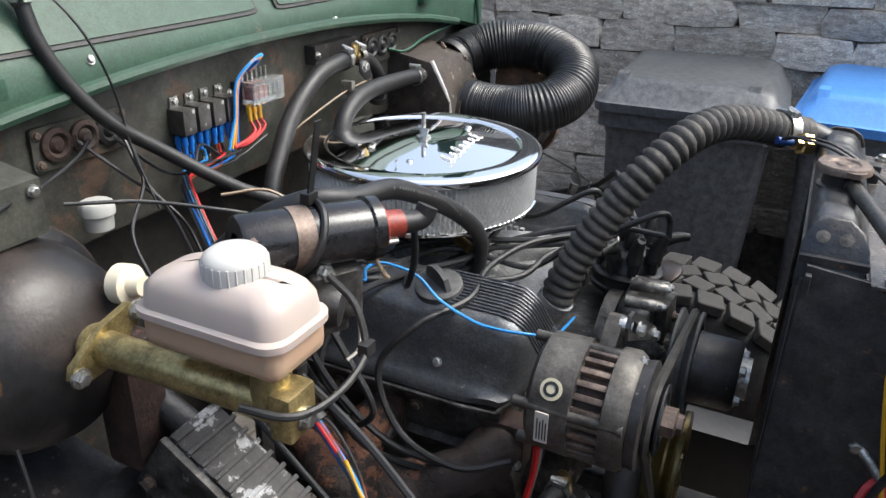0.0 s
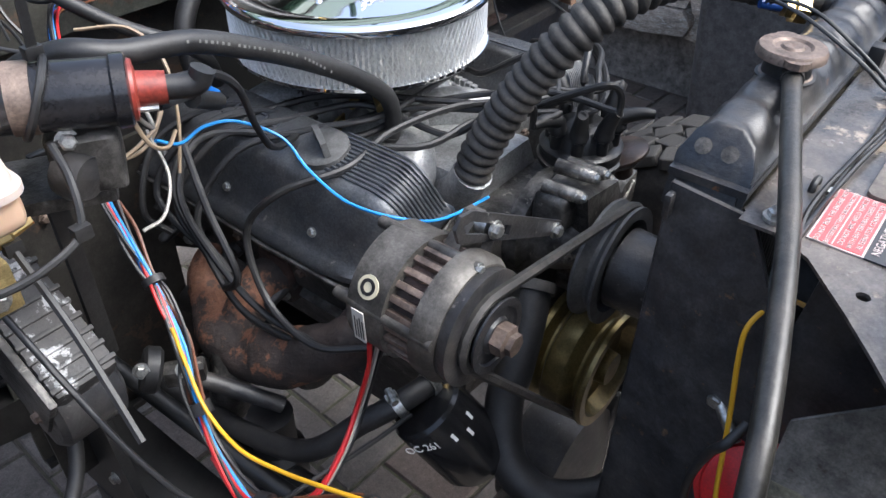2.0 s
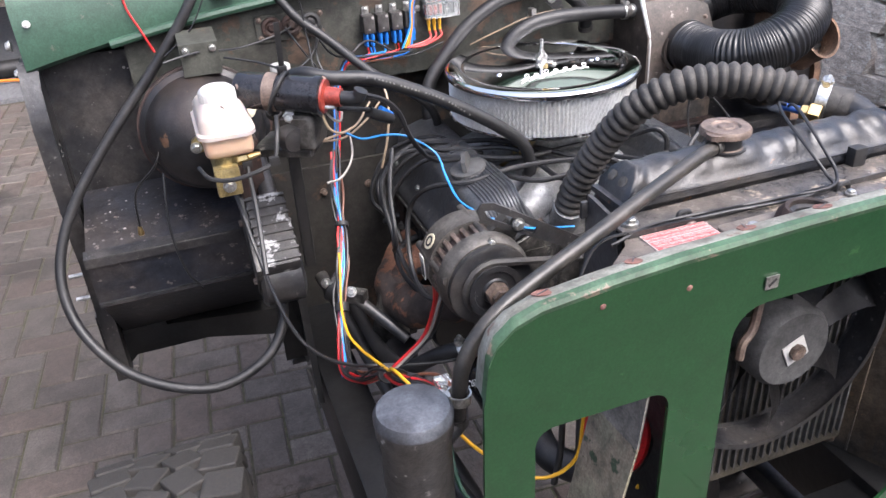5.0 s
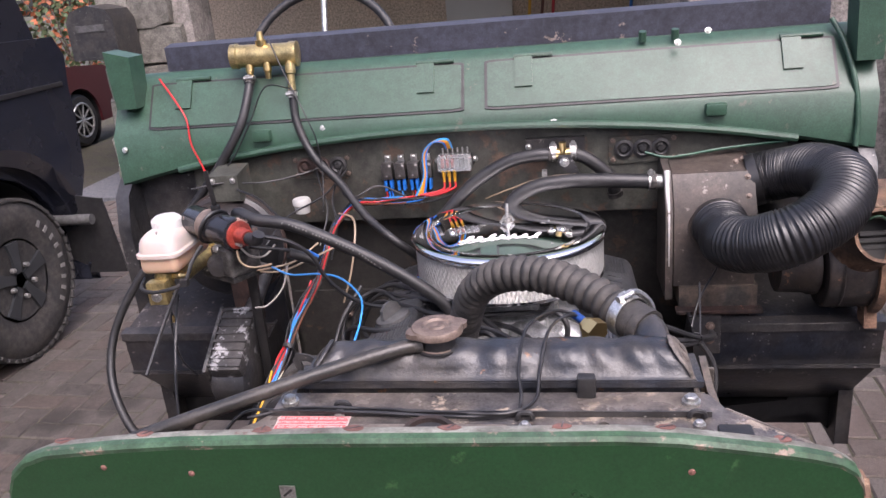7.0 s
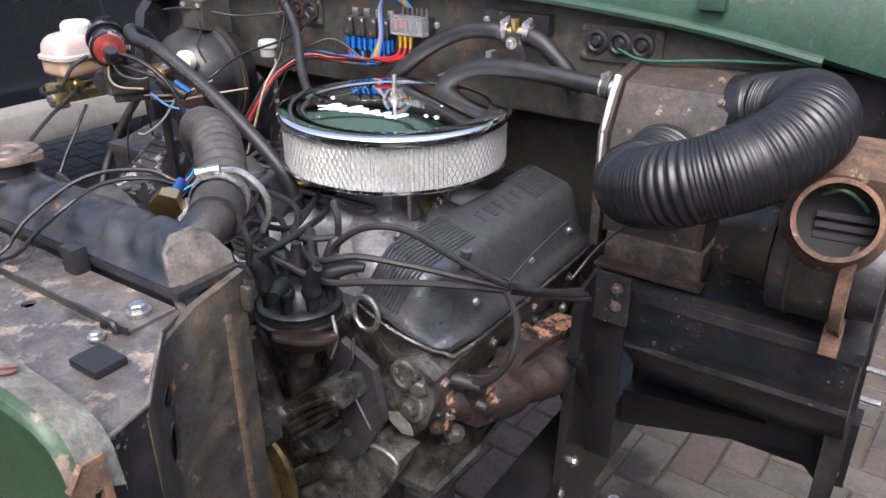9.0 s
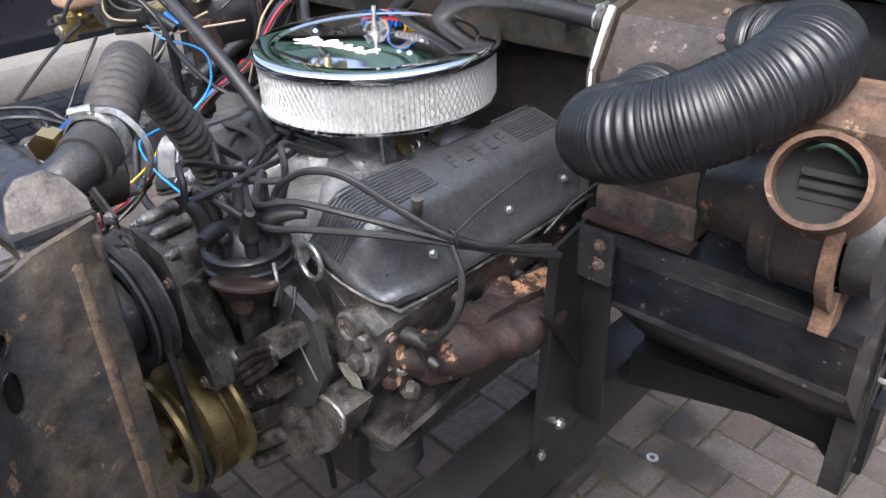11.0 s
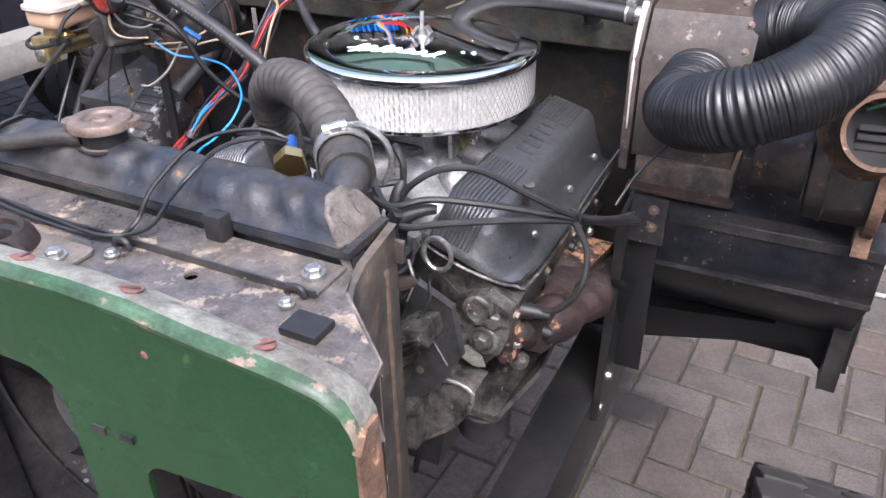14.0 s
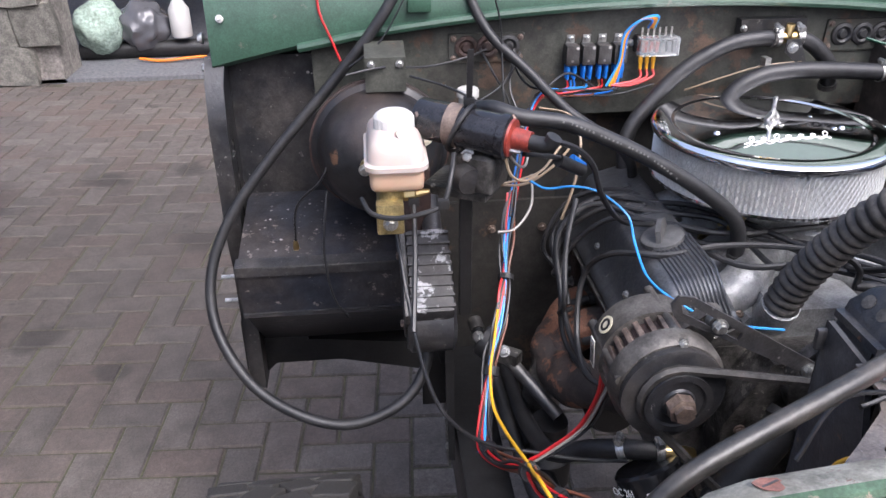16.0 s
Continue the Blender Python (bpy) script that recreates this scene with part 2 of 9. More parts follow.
ELEMENT = material("white_filter_paper", (0.58, 0.58, 0.56), 0.8, 0, (0.42, 0.41, 0.39), 0.5, 30, 200, 0.1, mottle=0.15)
MESH_WIRE = plain("galvanised_mesh", (0.62, 0.62, 0.6), 0.35, 0.8)
GOLD = material("zinc_gold", (0.38, 0.30, 0.14), 0.35, 0.75, (0.24, 0.20, 0.10), 0.5, 20, 150, 0.1)
BRASS = plain("brass", (0.72, 0.53, 0.24), 0.28, 1.0)
RESERVOIR = plain("milky_plastic", (0.45, 0.385, 0.35), 0.4, 0, Subsurface_Weight=0.25, Subsurface_Radius=(0.03, 0.015, 0.008), Subsurface_Scale=0.4)
CAP_WHITE = plain("white_cap_plastic", (0.50, 0.49, 0.47), 0.4)
VACUUM_BROWN = material("dark_brown_vacuum_can", (0.050, 0.034, 0.027), 0.3, 0.3, (0.022, 0.016, 0.014), 0.85, 24, 150, 0.2)
CAP_BROWN = material("old_pressed_cap", (0.15, 0.112, 0.090), 0.5, 0.3, (0.06, 0.042, 0.034), 0.8, 30, 150, 0.2)
COIL_RED = material("red_bakelite", (0.20, 0.028, 0.018), 0.4, 0, (0.12, 0.02, 0.014), 0.7, 30, 120, 0.1)
WIRES = {k: plain(k + "_insulation", c, 0.42) for k, c in dict(
    black=(0.015, 0.015, 0.016), red=(0.42, 0.012, 0.014), blue=(0.015, 0.16, 0.55), yellow=(0.62, 0.33, 0.015), white=(0.30, 0.28, 0.25),
    green=(0.018, 0.075, 0.045), brown=(0.14, 0.05, 0.025), tan=(0.28, 0.21, 0.14), orange=(0.7, 0.2, 0.02), light_blue=(0.03, 0.25, 0.62)).items()}
CRIMP_BLUE, CRIMP_YELLOW = WIRES["blue"], WIRES["yellow"]
GLASS = plain("clear_plastic", (0.85, 0.87, 0.87), 0.08, 0, Transmission_Weight=0.85, IOR=1.45)
# Oil spots; the last, wide one paints shade beside the parked car.
OIL_AND_SHADE_SPOTS = ((0.18, 0.87, 0.075, 0.9), (0.27, 0.75, 0.09, 0.85), (0.12, 0.63, 0.07, 0.7), (-2.15, 1.31, 0.11, 0.9), (-2.29, 1.12, 0.05, 0.8), (-2.09, 2.98, 0.10, 0.8), (-1.92, 1.44, 0.09, 0.8), (-1.58, 1.2, 0.06, 0.8), (-1.66, 3.1, 0.09, 0.8), (-1.45, 2.2, 0.12, 0.7), (-1.7, 2.0, 1.3, 0.45))
PAVER = material("block_paver", (0.086, 0.074, 0.065), 0.72, 0, (0.058, 0.049, 0.043), 0.8, 9, 110, 0.9, (0.034, 0.029, 0.026), 0.66, 4.0, vary=0.2, grit=0.4, mottle=0.3, fines=0.4, tone=(0.090, 0.067, 0.056), blotches=OIL_AND_SHADE_SPOTS)
JOINT = material("mossy_joint_sand", (0.050, 0.048, 0.026), 0.95, 0, (0.045, 0.038, 0.030), 0.95, 4, 150, 0.6)
STONE = material("grey_wall_stone", (0.56, 0.50, 0.43), 0.9, 0, (0.30, 0.26, 0.22), 0.9, 6, 70, 0.8, (0.66, 0.64, 0.58), 0.61, 8, vary=0.3)
STONE_WARM = material("sandstone_block", (0.15, 0.14, 0.122), 0.9, 0, (0.08, 0.078, 0.066), 0.9, 5, 70, 0.6, vary=0.25)
MORTAR = material("dark_mortar", (0.22, 0.20, 0.18), 0.95, 0, None, 0.8, 9, 90, 0.6)
BIN_BLACK = material("bin_plastic", (0.072, 0.075, 0.082), 0.42, 0, (0.095, 0.097, 0.10), 0.5, 5, 120, 0.1)
BIN_BLUE = material("blue_bin_plastic", (0.075, 0.25, 0.62), 0.42, 0, (0.065, 0.21, 0.54), 0.5, 5, 120, 0.1, mottle=0.12)
CAR_BLUE = material("dark_blue_car_paint", (0.012, 0.014, 0.022), 0.25, 0.2, (0.02, 0.02, 0.024), 0.5, 3, 90, 0.02, coat=0.4, mottle=0.2)
TRIM_GREY = material("grey_plastic_trim", (0.06, 0.06, 0.06), 0.6, 0, None, 0.4, 6, 120, 0.1)
MAROON = plain("maroon_car_paint", (0.07, 0.010, 0.013), 0.4, 0.0)
RED_PLATE = material("red_horn_paint", (0.46, 0.012, 0.014), 0.35, 0, (0.30, 0.010, 0.012), 0.6, 20, 150, 0.1, mottle=0.2)
WHITE_INK = plain("white_ink", (0.85, 0.83, 0.8), 0.5)
# Near black; interior shade put into the colour, as inside the blower intake.
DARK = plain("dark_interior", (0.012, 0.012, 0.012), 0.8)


# ---- mesh helpers ----
def V(*c):
    return Vector(c)


def thing(name, label="", category="", group="", kind=""):
    return tagged(new(name), label, category, group, kind)


def finish(bm, name, mat, parent=None, label="", smooth=40):
    bmesh.ops.recalc_face_normals(bm, faces=bm.faces)
    flat = bm.faces.layers.int.get("flat")
    rounded = [not (flat and f[flat]) for f in bm.faces]
    me = bpy.data.meshes.new(name)
    bm.to_mesh(me)
    bm.free()
    me.materials.append(mat)
    if smooth and len(me.polygons):
        me.polygons.foreach_set("use_smooth", rounded)
        me.set_sharp_from_angle(angle=radians(smooth))
    ob = new(name, me)
    if parent:
        ob.parent = parent
    return tagged(ob, label)


def part(name, bm, mat, parent=None, label="", smooth=40):
    return finish(bm, name, mat, parent, label, smooth)


def box(bm, lo, hi, m=None, bevel=0.0):
    lo, hi = Vector(lo), Vector(hi)
    made = bmesh.ops.create_cube(bm, size=1, matrix=Matrix.Translation((lo + hi) / 2) @ Matrix.Diagonal((*(hi - lo), 1)))
    if bevel:
        edges = list({e for v in made["verts"] for e in v.link_edges})
        made = bmesh.ops.bevel(bm, geom=edges, offset=bevel, segments=2, profile=0.6, affect="EDGES")
    if m:
        bmesh.ops.transform(bm, matrix=m, verts=made["verts"])
    return bm


def boxm(lo, hi, bevel=0.0, m=None):
    return box(bmesh.new(), lo, hi, m, bevel)


def frame_of(d):
    d = d.normalized()
    a = d.orthogonal().normalized()
    return a, d.cross(a)


def lathe(bm, base, axis, profile, n=24, close=True):
    """Turns (along, radius) pairs round an axis through base."""
    base, axis = Vector(base), Vector(axis).normalized()
    a, b = frame_of(axis)
    rings = []
    for h, r in profile:
        rings.append([bm.verts.new(base + axis * h + (a * math.cos(2 * math.pi * k / n) + b * math.sin(2 * math.pi * k / n)) * r) for k in range(n)])
    for p, q in zip(rings, rings[1:]):
        for k in range(n):
            bm.faces.new((p[k], p[(k + 1) % n], q[(k + 1) % n], q[k]))
    if close:
        bm.faces.new(rings[0][::-1])
        bm.faces.new(rings[-1])
    return bm


def rod(bm, p, q, r, r2=None, n=14):
    p, q = Vector(p), Vector(q)
    return lathe(bm, p, q - p, [(0, r), ((q - p).length, r if r2 is None else r2)], n)


def smooth_line(pts, step=6):
    pts = [Vector(p) for p in pts]
    if len(pts) < 3:
        return [pts[0].lerp(pts[-1], k / step) for k in range(step + 1)]
    ext = [2 * pts[0] - pts[1], *pts, 2 * pts[-1] - pts[-2]]
    out = []
    for i in range(1, len(ext) - 2):
        p0, p1, p2, p3 = ext[i - 1:i + 3]
        for k in range(step):
            t = k / step
            out.append(0.5 * (2 * p1 + (p2 - p0) * t + (2 * p0 - 5 * p1 + 4 * p2 - p3) * t * t + (3 * p1 - p0 - 3 * p2 + p3) * t ** 3))
    return out + [pts[-1]]


def resample(line, gap):
    total, out, need = 0.0, [line[0]], gap
    for p, q in zip(line, line[1:]):
        d = (q - p).length
        while d and total + d >= need:
            out.append(p.lerp(q, (need - total) / d))
            need += gap
        total += d
    return out + [line[-1]]


def tube(bm, pts, r, n=8, step=6, ribs=None, already=False):
    """A round tube through points. ribs: (pitch, depth) makes rings along it."""
    line = pts if already else smooth_line(pts, step)
    if ribs:
        line = resample(line, ribs[0] / 4)
    a = None
    rings = []
    for i, p in enumerate(line):
        d = (line[min(i + 1, len(line) - 1)] - line[max(i - 1, 0)])
        if d.length < 1e-9:
            continue
        d.normalize()
        a = (a - d * a.dot(d)).normalized() if a else d.orthogonal().normalized()
        b = d.cross(a)
        rr = r(i / (len(line) - 1)) if callable(r) else r
        if ribs:
            rr += ribs[1] * (1, 0.35, -1, 0.35)[i % 4] * 0.5
        rings.append([bm.verts.new(p + (a * math.cos(2 * math.pi * k / n) + b * math.sin(2 * math.pi * k / n)) * rr) for k in range(n)])
    for p, q in zip(rings, rings[1:]):
        for k in range(n):
            bm.faces.new((p[k], p[(k + 1) % n], q[(k + 1) % n], q[k]))
    bm.faces.new(rings[0][::-1])
    bm.faces.new(rings[-1])
    return bm


def prism(bm, outline, direction):
    """A flat outline pushed along a direction."""
    d = Vector(direction)
    lo = [bm.verts.new(Vector(p)) for p in outline]
    hi = [bm.verts.new(Vector(p) + d) for p in outline]
    n = len(lo)
    bm.faces.new(lo[::-1])
    bm.faces.new(hi)
    for k in range(n):
        bm.faces.new((lo[k], lo[(k + 1) % n], hi[(k + 1) % n], hi[k]))
    return bm


def soften(bm, offset, segments=2, angle=35):
    edges = [e for e in bm.edges if len(e.link_faces) == 2 and e.calc_face_angle(0) > radians(angle)]
    flat = bm.faces.layers.int.get("flat") or bm.faces.layers.int.new("flat")
    edges = [e for e in bm.edges if len(e.link_faces) == 2 and e.calc_face_angle(0) > radians(angle)]
    bmesh.ops.bevel(bm, geom=edges, offset=offset, segments=segments, profile=0.6, affect="EDGES", clamp_overlap=True)
    for f in bm.faces:
        f[flat] = int(min(e.calc_length() for e in f.edges) > 1.2 * offset)
    return bm


def rough(bm, amount, grain):
    """Uneven cast surface: pushes the points about by a few millimetres."""
    bm.normal_update()
    for v in bm.verts:
        v.co += v.normal * (amount * noise.noise(v.co * grain) + 0.4 * amount * noise.noise(v.co * grain * 2.7))
    return bm


def bolt_mesh(size=0.008, metal_finish=None, name="bolt"):
    """A hexagon head on a washer, axis +z, origin at its seat."""
    bm = bmesh.new()
    lathe(bm, (0, 0, -size * 0.2), (0, 0, 1), [(0, size * 1.15), (size * 0.4, size * 1.15)], 16)
    lathe(bm, (0, 0, 0), (0, 0, 1), [(0, size * 0.85), (size * 0.75, size * 0.85), (size * 0.9, size * 0.6)], 6)
    bmesh.ops.recalc_face_normals(bm, faces=bm.faces)
    me = bpy.data.meshes.new(name)
    bm.to_mesh(me)
    bm.free()
    me.materials.append(metal_finish or STEEL)
    return me


BOLT, BOLT_SMALL = bolt_mesh(0.0085), bolt_mesh(0.0055)
BOLT_DARK, SCREW_DARK = bolt_mesh(0.0075, CAP_BROWN), bolt_mesh(0.0048, CAP_BROWN)


def put_bolt(at, direction, parent, mesh=None, name="bolt", label=""):
    ob = new(name, mesh or BOLT)
    ob.parent = parent
    ob.matrix_basis = Matrix.Translation(at) @ Vector(direction).to_track_quat("Z", "Y").to_matrix().to_4x4()
    return tagged(ob, label)


def hose(name, pts, r, mat=None, label="", category="hose", n=12, step=8, ribs=None, group="", cuffs=False):
    root = tagged(finish(tube(bmesh.new(), pts, r, n, step, ribs), name, mat or RUBBER, None, "", 50), label, category, group)
    if cuffs:
        line = smooth_line(pts, step)
        for a, b in ((line[0], line[2]), (line[-1], line[-3])):
            part("end_cuff", lathe(bmesh.new(), a, b - a, [(0, r * 1.02), (0, r * 1.18), ((b - a).length, r * 1.18), ((b - a).length, r * 1.02)], n, False), RUBBER_OLD, root)
    return root


def wire(pts, r=0.0022, color="black", label="", parent=None, name="wire", category="wire", step=6, n=6):
    ob = finish(tube(bmesh.new(), pts, r, n, step), name, WIRES[color], parent, "", 60)
    if parent is None:
        tagged(ob, label or f"{color.replace('_', ' ')} insulated electrical wire hanging in the engine bay", category)
    return ob


# ---- ground, walls, garage ----
def plate(outline, holes, thick, to_world, bent=False):
    """A flat plate with holes; outline and holes are lists of (u, v); to_world maps (u, v, w) to a point."""
    bm = bmesh.new()
    edges = []
    for loop in (outline, *holes):
        vs = [bm.verts.new((u, v, 0)) for u, v in loop]
        edges += [bm.edges.new((vs[k], vs[(k + 1) % len(vs)])) for k in range(len(vs))]
    bmesh.ops.triangle_fill(bm, use_beauty=True, use_dissolve=not bent, edges=edges, normal=(0, 0, 1))
    made = bmesh.ops.extrude_face_region(bm, geom=list(bm.faces))
    bmesh.ops.translate(bm, vec=(0, 0, thick), verts=[g for g in made["geom"] if isinstance(g, bmesh.types.BMVert)])
    for v in bm.verts:
        v.co = to_world(*v.co)
    return bm


def round_rect(x0, y0, x1, y1, r, n=5):
    out = []
    for cx, cy, a in ((x1 - r, y1 - r, 0), (x0 + r, y1 - r, 90), (x0 + r, y0 + r, 180), (x1 - r, y0 + r, 270)):
        out += [(cx + r * math.cos(radians(a + 90 * k / n)), cy + r * math.sin(radians(a + 90 * k / n))) for k in range(n + 1)]
    return out


def circle(cx, cy, r, n=16):
    return [(cx + r * math.cos(2 * math.pi * k / n), cy + r * math.sin(2 * math.pi * k / n)) for k in range(n)]


ground = tagged(part("ground", boxm((-300, -300, -0.3), (300, 300, -0.006)), JOINT, None, smooth=0), "dark sandy ground reaching away under the block paving", "ground", kind="structure")
paving = thing("pavement", "grey and brown herringbone block paving with mossy joints and oil stains", "paving", kind="structure")

stone_wall = thing("wall_stone", "rough grey dry-stone boundary wall", "wall", kind="structure")
part("wall_core", boxm((2.44, -6, 0), (2.8, 4.5, 2.1)), MORTAR, stone_wall, smooth=0)
part("wall_rear_core", boxm((0.95, 4.2, 0), (6.0, 4.6, 2.6)), MORTAR, stone_wall, smooth=0)

# Added wall, never in view: gives the chrome lid something darker to reflect.
unseen_wall = thing("wall_south", "plain grey wall added out of view to darken the chrome's reflections", "wall", kind="structure")
part("wall_body", boxm((-8.0, -6.6, 0), (2.8, -6.3, 3.2)), MORTAR, unseen_wall, smooth=0)
part("coping", soften(boxm((-8.05, -6.66, 3.2), (2.85, -6.24, 3.28)), 0.01), MORTAR, unseen_wall)

garage = thing("garage", "stone garage with an open doorway and a pale concrete sill", "garage", kind="structure")
part("back_wall", boxm((-4.6, 9.0, 0), (1.2, 9.2, 3.2)), material("cream_wall", (0.55, 0.44, 0.32), 0.8, 0, (0.45, 0.36, 0.26), 0.6, 3, 60, 0.2), garage, "cream painted inner wall")
part("floor_slab", boxm((-4.6, 5.0, -0.05), (1.2, 9.0, 0.03)), material("concrete", (0.11, 0.113, 0.12), 0.85, 0, (0.12, 0.12, 0.125), 0.7, 4, 90, 0.3), garage)
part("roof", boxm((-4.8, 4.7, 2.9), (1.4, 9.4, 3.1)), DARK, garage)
part("lintel", boxm((-4.8, 4.75, 2.35), (1.4, 5.15, 2.9)), STONE_WARM, garage)
part("side_wall_east", boxm((1.0, 4.75, 0), (1.4, 9.2, 2.9)), STONE, garage)

# ---- vehicle body ----
body = thing("bulkhead", "dark green steel bulkhead with two vent flaps", "bulkhead")
XL, XR = -0.885, 0.705


def arch(x):
    """Height of the rolled rail across the bulkhead."""
    u = (x + 0.09) / 0.80
    return 1.405 - 0.085 * u * u - 0.02 * max(0.0, abs(u) - 0.7)


bm = bmesh.new()
cols = 33
prof = []
for k in range(cols):
    x = XL + (XR - XL) * k / (cols - 1)
    a = min(arch(x), 1.40)
    prof.append([(x, 0.232, a), (x, 0.222, a + 0.008), (x, 0.224, 1.43), (x, 0.236, 1.445), (x, 0.292, 1.535), (x, 0.315, 1.552), (x, 0.345, 1.553), (x, 0.345, 1.30)])
rows_v = [[bm.verts.new(p) for p in col] for col in prof]
for p, q in zip(rows_v, rows_v[1:]):
    for k in range(len(p) - 1):
        bm.faces.new((p[k], q[k], q[k + 1], p[k + 1]))
for col in (rows_v[0], rows_v[-1]):
    bm.faces.new(col)
part("upper_panel", bm, GREEN, body, "dark green painted upper panel", 45)


def on_panel(x, h, off=0.0):
    """A point on the sloping vent panel, h from 0 at its foot to 1 at its top."""
    n = Vector((0, -0.849, 0.528))
    return Vector((x, 0.236 + 0.056 * h, 1.445 + 0.09 * h)) + n * off


for x0, x1 in ((-0.795, -0.10), (-0.045, 0.628)):
    flap = part("vent_flap", plate(round_rect(x0, -0.02, x1, 0.92, 0.03), [], 0.004, lambda u, v, w: on_panel(u, v, 0.002 + w)), GREEN, body)
    ring = plate(round_rect(x0 - 0.006, -0.07, x1 + 0.006, 0.97, 0.036), [round_rect(x0, -0.02, x1, 0.92, 0.03)], 0.003, lambda u, v, w: on_panel(u, v, 0.001 + w))
    part("seal", ring, RUBBER, flap, "black rubber vent seal")
    for hx in (x0 + 0.075, x1 - 0.075):
        part("hinge", plate([(hx - 0.018, 0.35), (hx + 0.018, 0.35), (hx + 0.018, 1.0), (hx - 0.018, 1.0)], [], 0.004, lambda u, v, w: on_panel(u, v, 0.007 + w)), GREEN, flap)
        part("hinge_pin", rod(bmesh.new(), on_panel(hx - 0.02, 1.0, 0.008), on_panel(hx + 0.06, 1.0, 0.008), 0.005, n=8), GREEN, flap)

part("rail", tube(bmesh.new(), [Vector((x, 0.218, arch(x) + 0.004)) for x in (-0.74, -0.6, -0.4, -0.2, 0.0, 0.2, 0.4, 0.56)], 0.008, 8), GREEN, body, "rolled steel rail with worn paint")
fire = part("firewall", boxm((-0.72, 0.242, 1.21), (0.55, 0.262, 1.41)), FIREWALL, body, "grimy dark firewall panel")
part("lower_firewall", boxm((-0.56, 0.30, 0.80), (0.42, 0.32, 1.215)), FIREWALL_LOW, body, "grimy brown lower firewall")
part("firewall_shelf", boxm((-0.56, 0.262, 1.20), (0.42, 0.32, 1.212)), FIREWALL_LOW, body)
for x0, x1 in ((-0.885, -0.56), (0.42, 0.705)):
    part("closing_panel", boxm((x0, 0.265, 0.79), (x1, 0.285, 1.33)), BLACK, body, "grimy black closing panel behind the footwell")
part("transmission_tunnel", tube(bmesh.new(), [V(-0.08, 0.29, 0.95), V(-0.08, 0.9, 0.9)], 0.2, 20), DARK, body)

for x0, x1, top, f in ((-0.862, -0.565, 1.028, 0.052), (0.372, 0.70, 1.020, 0.072)):
    foot = part("footwell", soften(prism(bmesh.new(), [(x0, f + 0.006, top - 0.095), (x0, f, top - 0.008), (x0, f + 0.014, top), (x0, 0.275, top + 0.045), (x0, 0.275, 0.735), (x0, 0.235, 0.76)], (x1 - x0, 0, 0)), 0.007), FOOT_BLACK, body, "black painted footwell box with white paint specks")
    part("flange", prism(bmesh.new(), [(x0 - 0.003, f - 0.004, top - 0.016), (x0 - 0.003, f - 0.004, top + 0.002), (x0 - 0.003, f + 0.02, top + 0.007), (x0 - 0.003, f + 0.02, top - 0.008)], (x1 - x0 + 0.006, 0, 0)), BLACK, foot)
    # Thin bead added to draw a highlight along the top front edge.
    part("worn_edge", tube(bmesh.new(), [V(x0, f - 0.003, top), V((x0 + x1) / 2, f - 0.0035, top - 0.0005), V(x1, f - 0.003, top)], 0.0011, 6), BLACK, foot, "thin black bead added for the edge highlight")
    part("lower_seam", boxm((x0, f + 0.001, top - 0.100), (x1, f + 0.010, top - 0.093)), BLACK, foot)
for s, x in ((-1, -0.898), (1, 0.705)):
    post = part("door_post", soften(plate([(0.20, 0.66), (0.20, 0.95), (0.185, 1.0), (0.18, 1.22), (0.20, 1.30), (0.24, 1.335), (0.34, 1.335), (0.34, 0.66)], [round_rect(0.20, 1.17, 0.225, 1.195, 0.004), round_rect(0.215, 0.985, 0.235, 1.04, 0.004), round_rect(0.215, 0.86, 0.24, 0.90, 0.004)], 0.03, lambda u, v, w: Vector((x - w * s, u, v))), 0.004), BLACK, body, "black door post with cut-outs")
    for z in (1.22, 1.06):
        put_bolt((x, 0.215, z), (s, 0, 0), body, BOLT_DARK)
    for z in (0.915, 0.862):
        part("stud", rod(bmesh.new(), V(x, 0.225, z), V(x + 0.03 * s, 0.225, z), 0.0045, n=8), STEEL, body, "protruding zinc stud")
    part("outrigger", soften(prism(bmesh.new(), [(x + 0.012 * s, 0.245, 0.80), (x + 0.012 * s, 0.245, 0.675), (x - 0.03 * s, 0.245, 0.670), (x - 0.075 * s, 0.245, 0.715), ((-0.50, 0.335)[s > 0], 0.245, 0.640), ((-0.50, 0.335)[s > 0], 0.245, 0.715), (x - 0.12 * s, 0.245, 0.745), (x - 0.12 * s, 0.245, 0.80)], (0, 0.05, 0)), 0.004), FRAME_BLACK, body, "black outrigger to the frame")
    part("closing_sheet", boxm((min((-0.50, 0.335)[s > 0], x), 0.286, 0.66), (max((-0.50, 0.335)[s > 0], x), 0.298, 0.80)), FRAME_BLACK, body, "black closing sheet above the outrigger")
    put_bolt(((-0.884, 0.697)[s > 0], 0.243, 0.700), (0, -1, 0), body, label="zinc bolt")
part("dash_top", soften(prism(bmesh.new(), [(-0.80, 0.37, 1.50), (-0.80, 0.37, 1.605), (-0.80, 0.41, 1.612), (-0.80, 0.48, 1.60), (-0.80, 0.48, 1.50)], (1.45, 0, 0)), 0.006), material("dash_dark_blue", (0.03, 0.032, 0.045), 0.5, 0, None, 0.6, 5, 120, 0.1, (0.2, 0.16, 0.13), 0.7, 20), body, "dark dash shelf with a worn top edge")
for x in (-0.84, 0.685):
    part("screen_bracket", soften(prism(bmesh.new(), [(x - 0.025, 0.23, 1.49), (x + 0.022, 0.23, 1.49), (x + 0.028, 0.23, 1.60), (x - 0.03, 0.23, 1.615)], (0, 0.06, 0)), 0.012), GREEN, body)

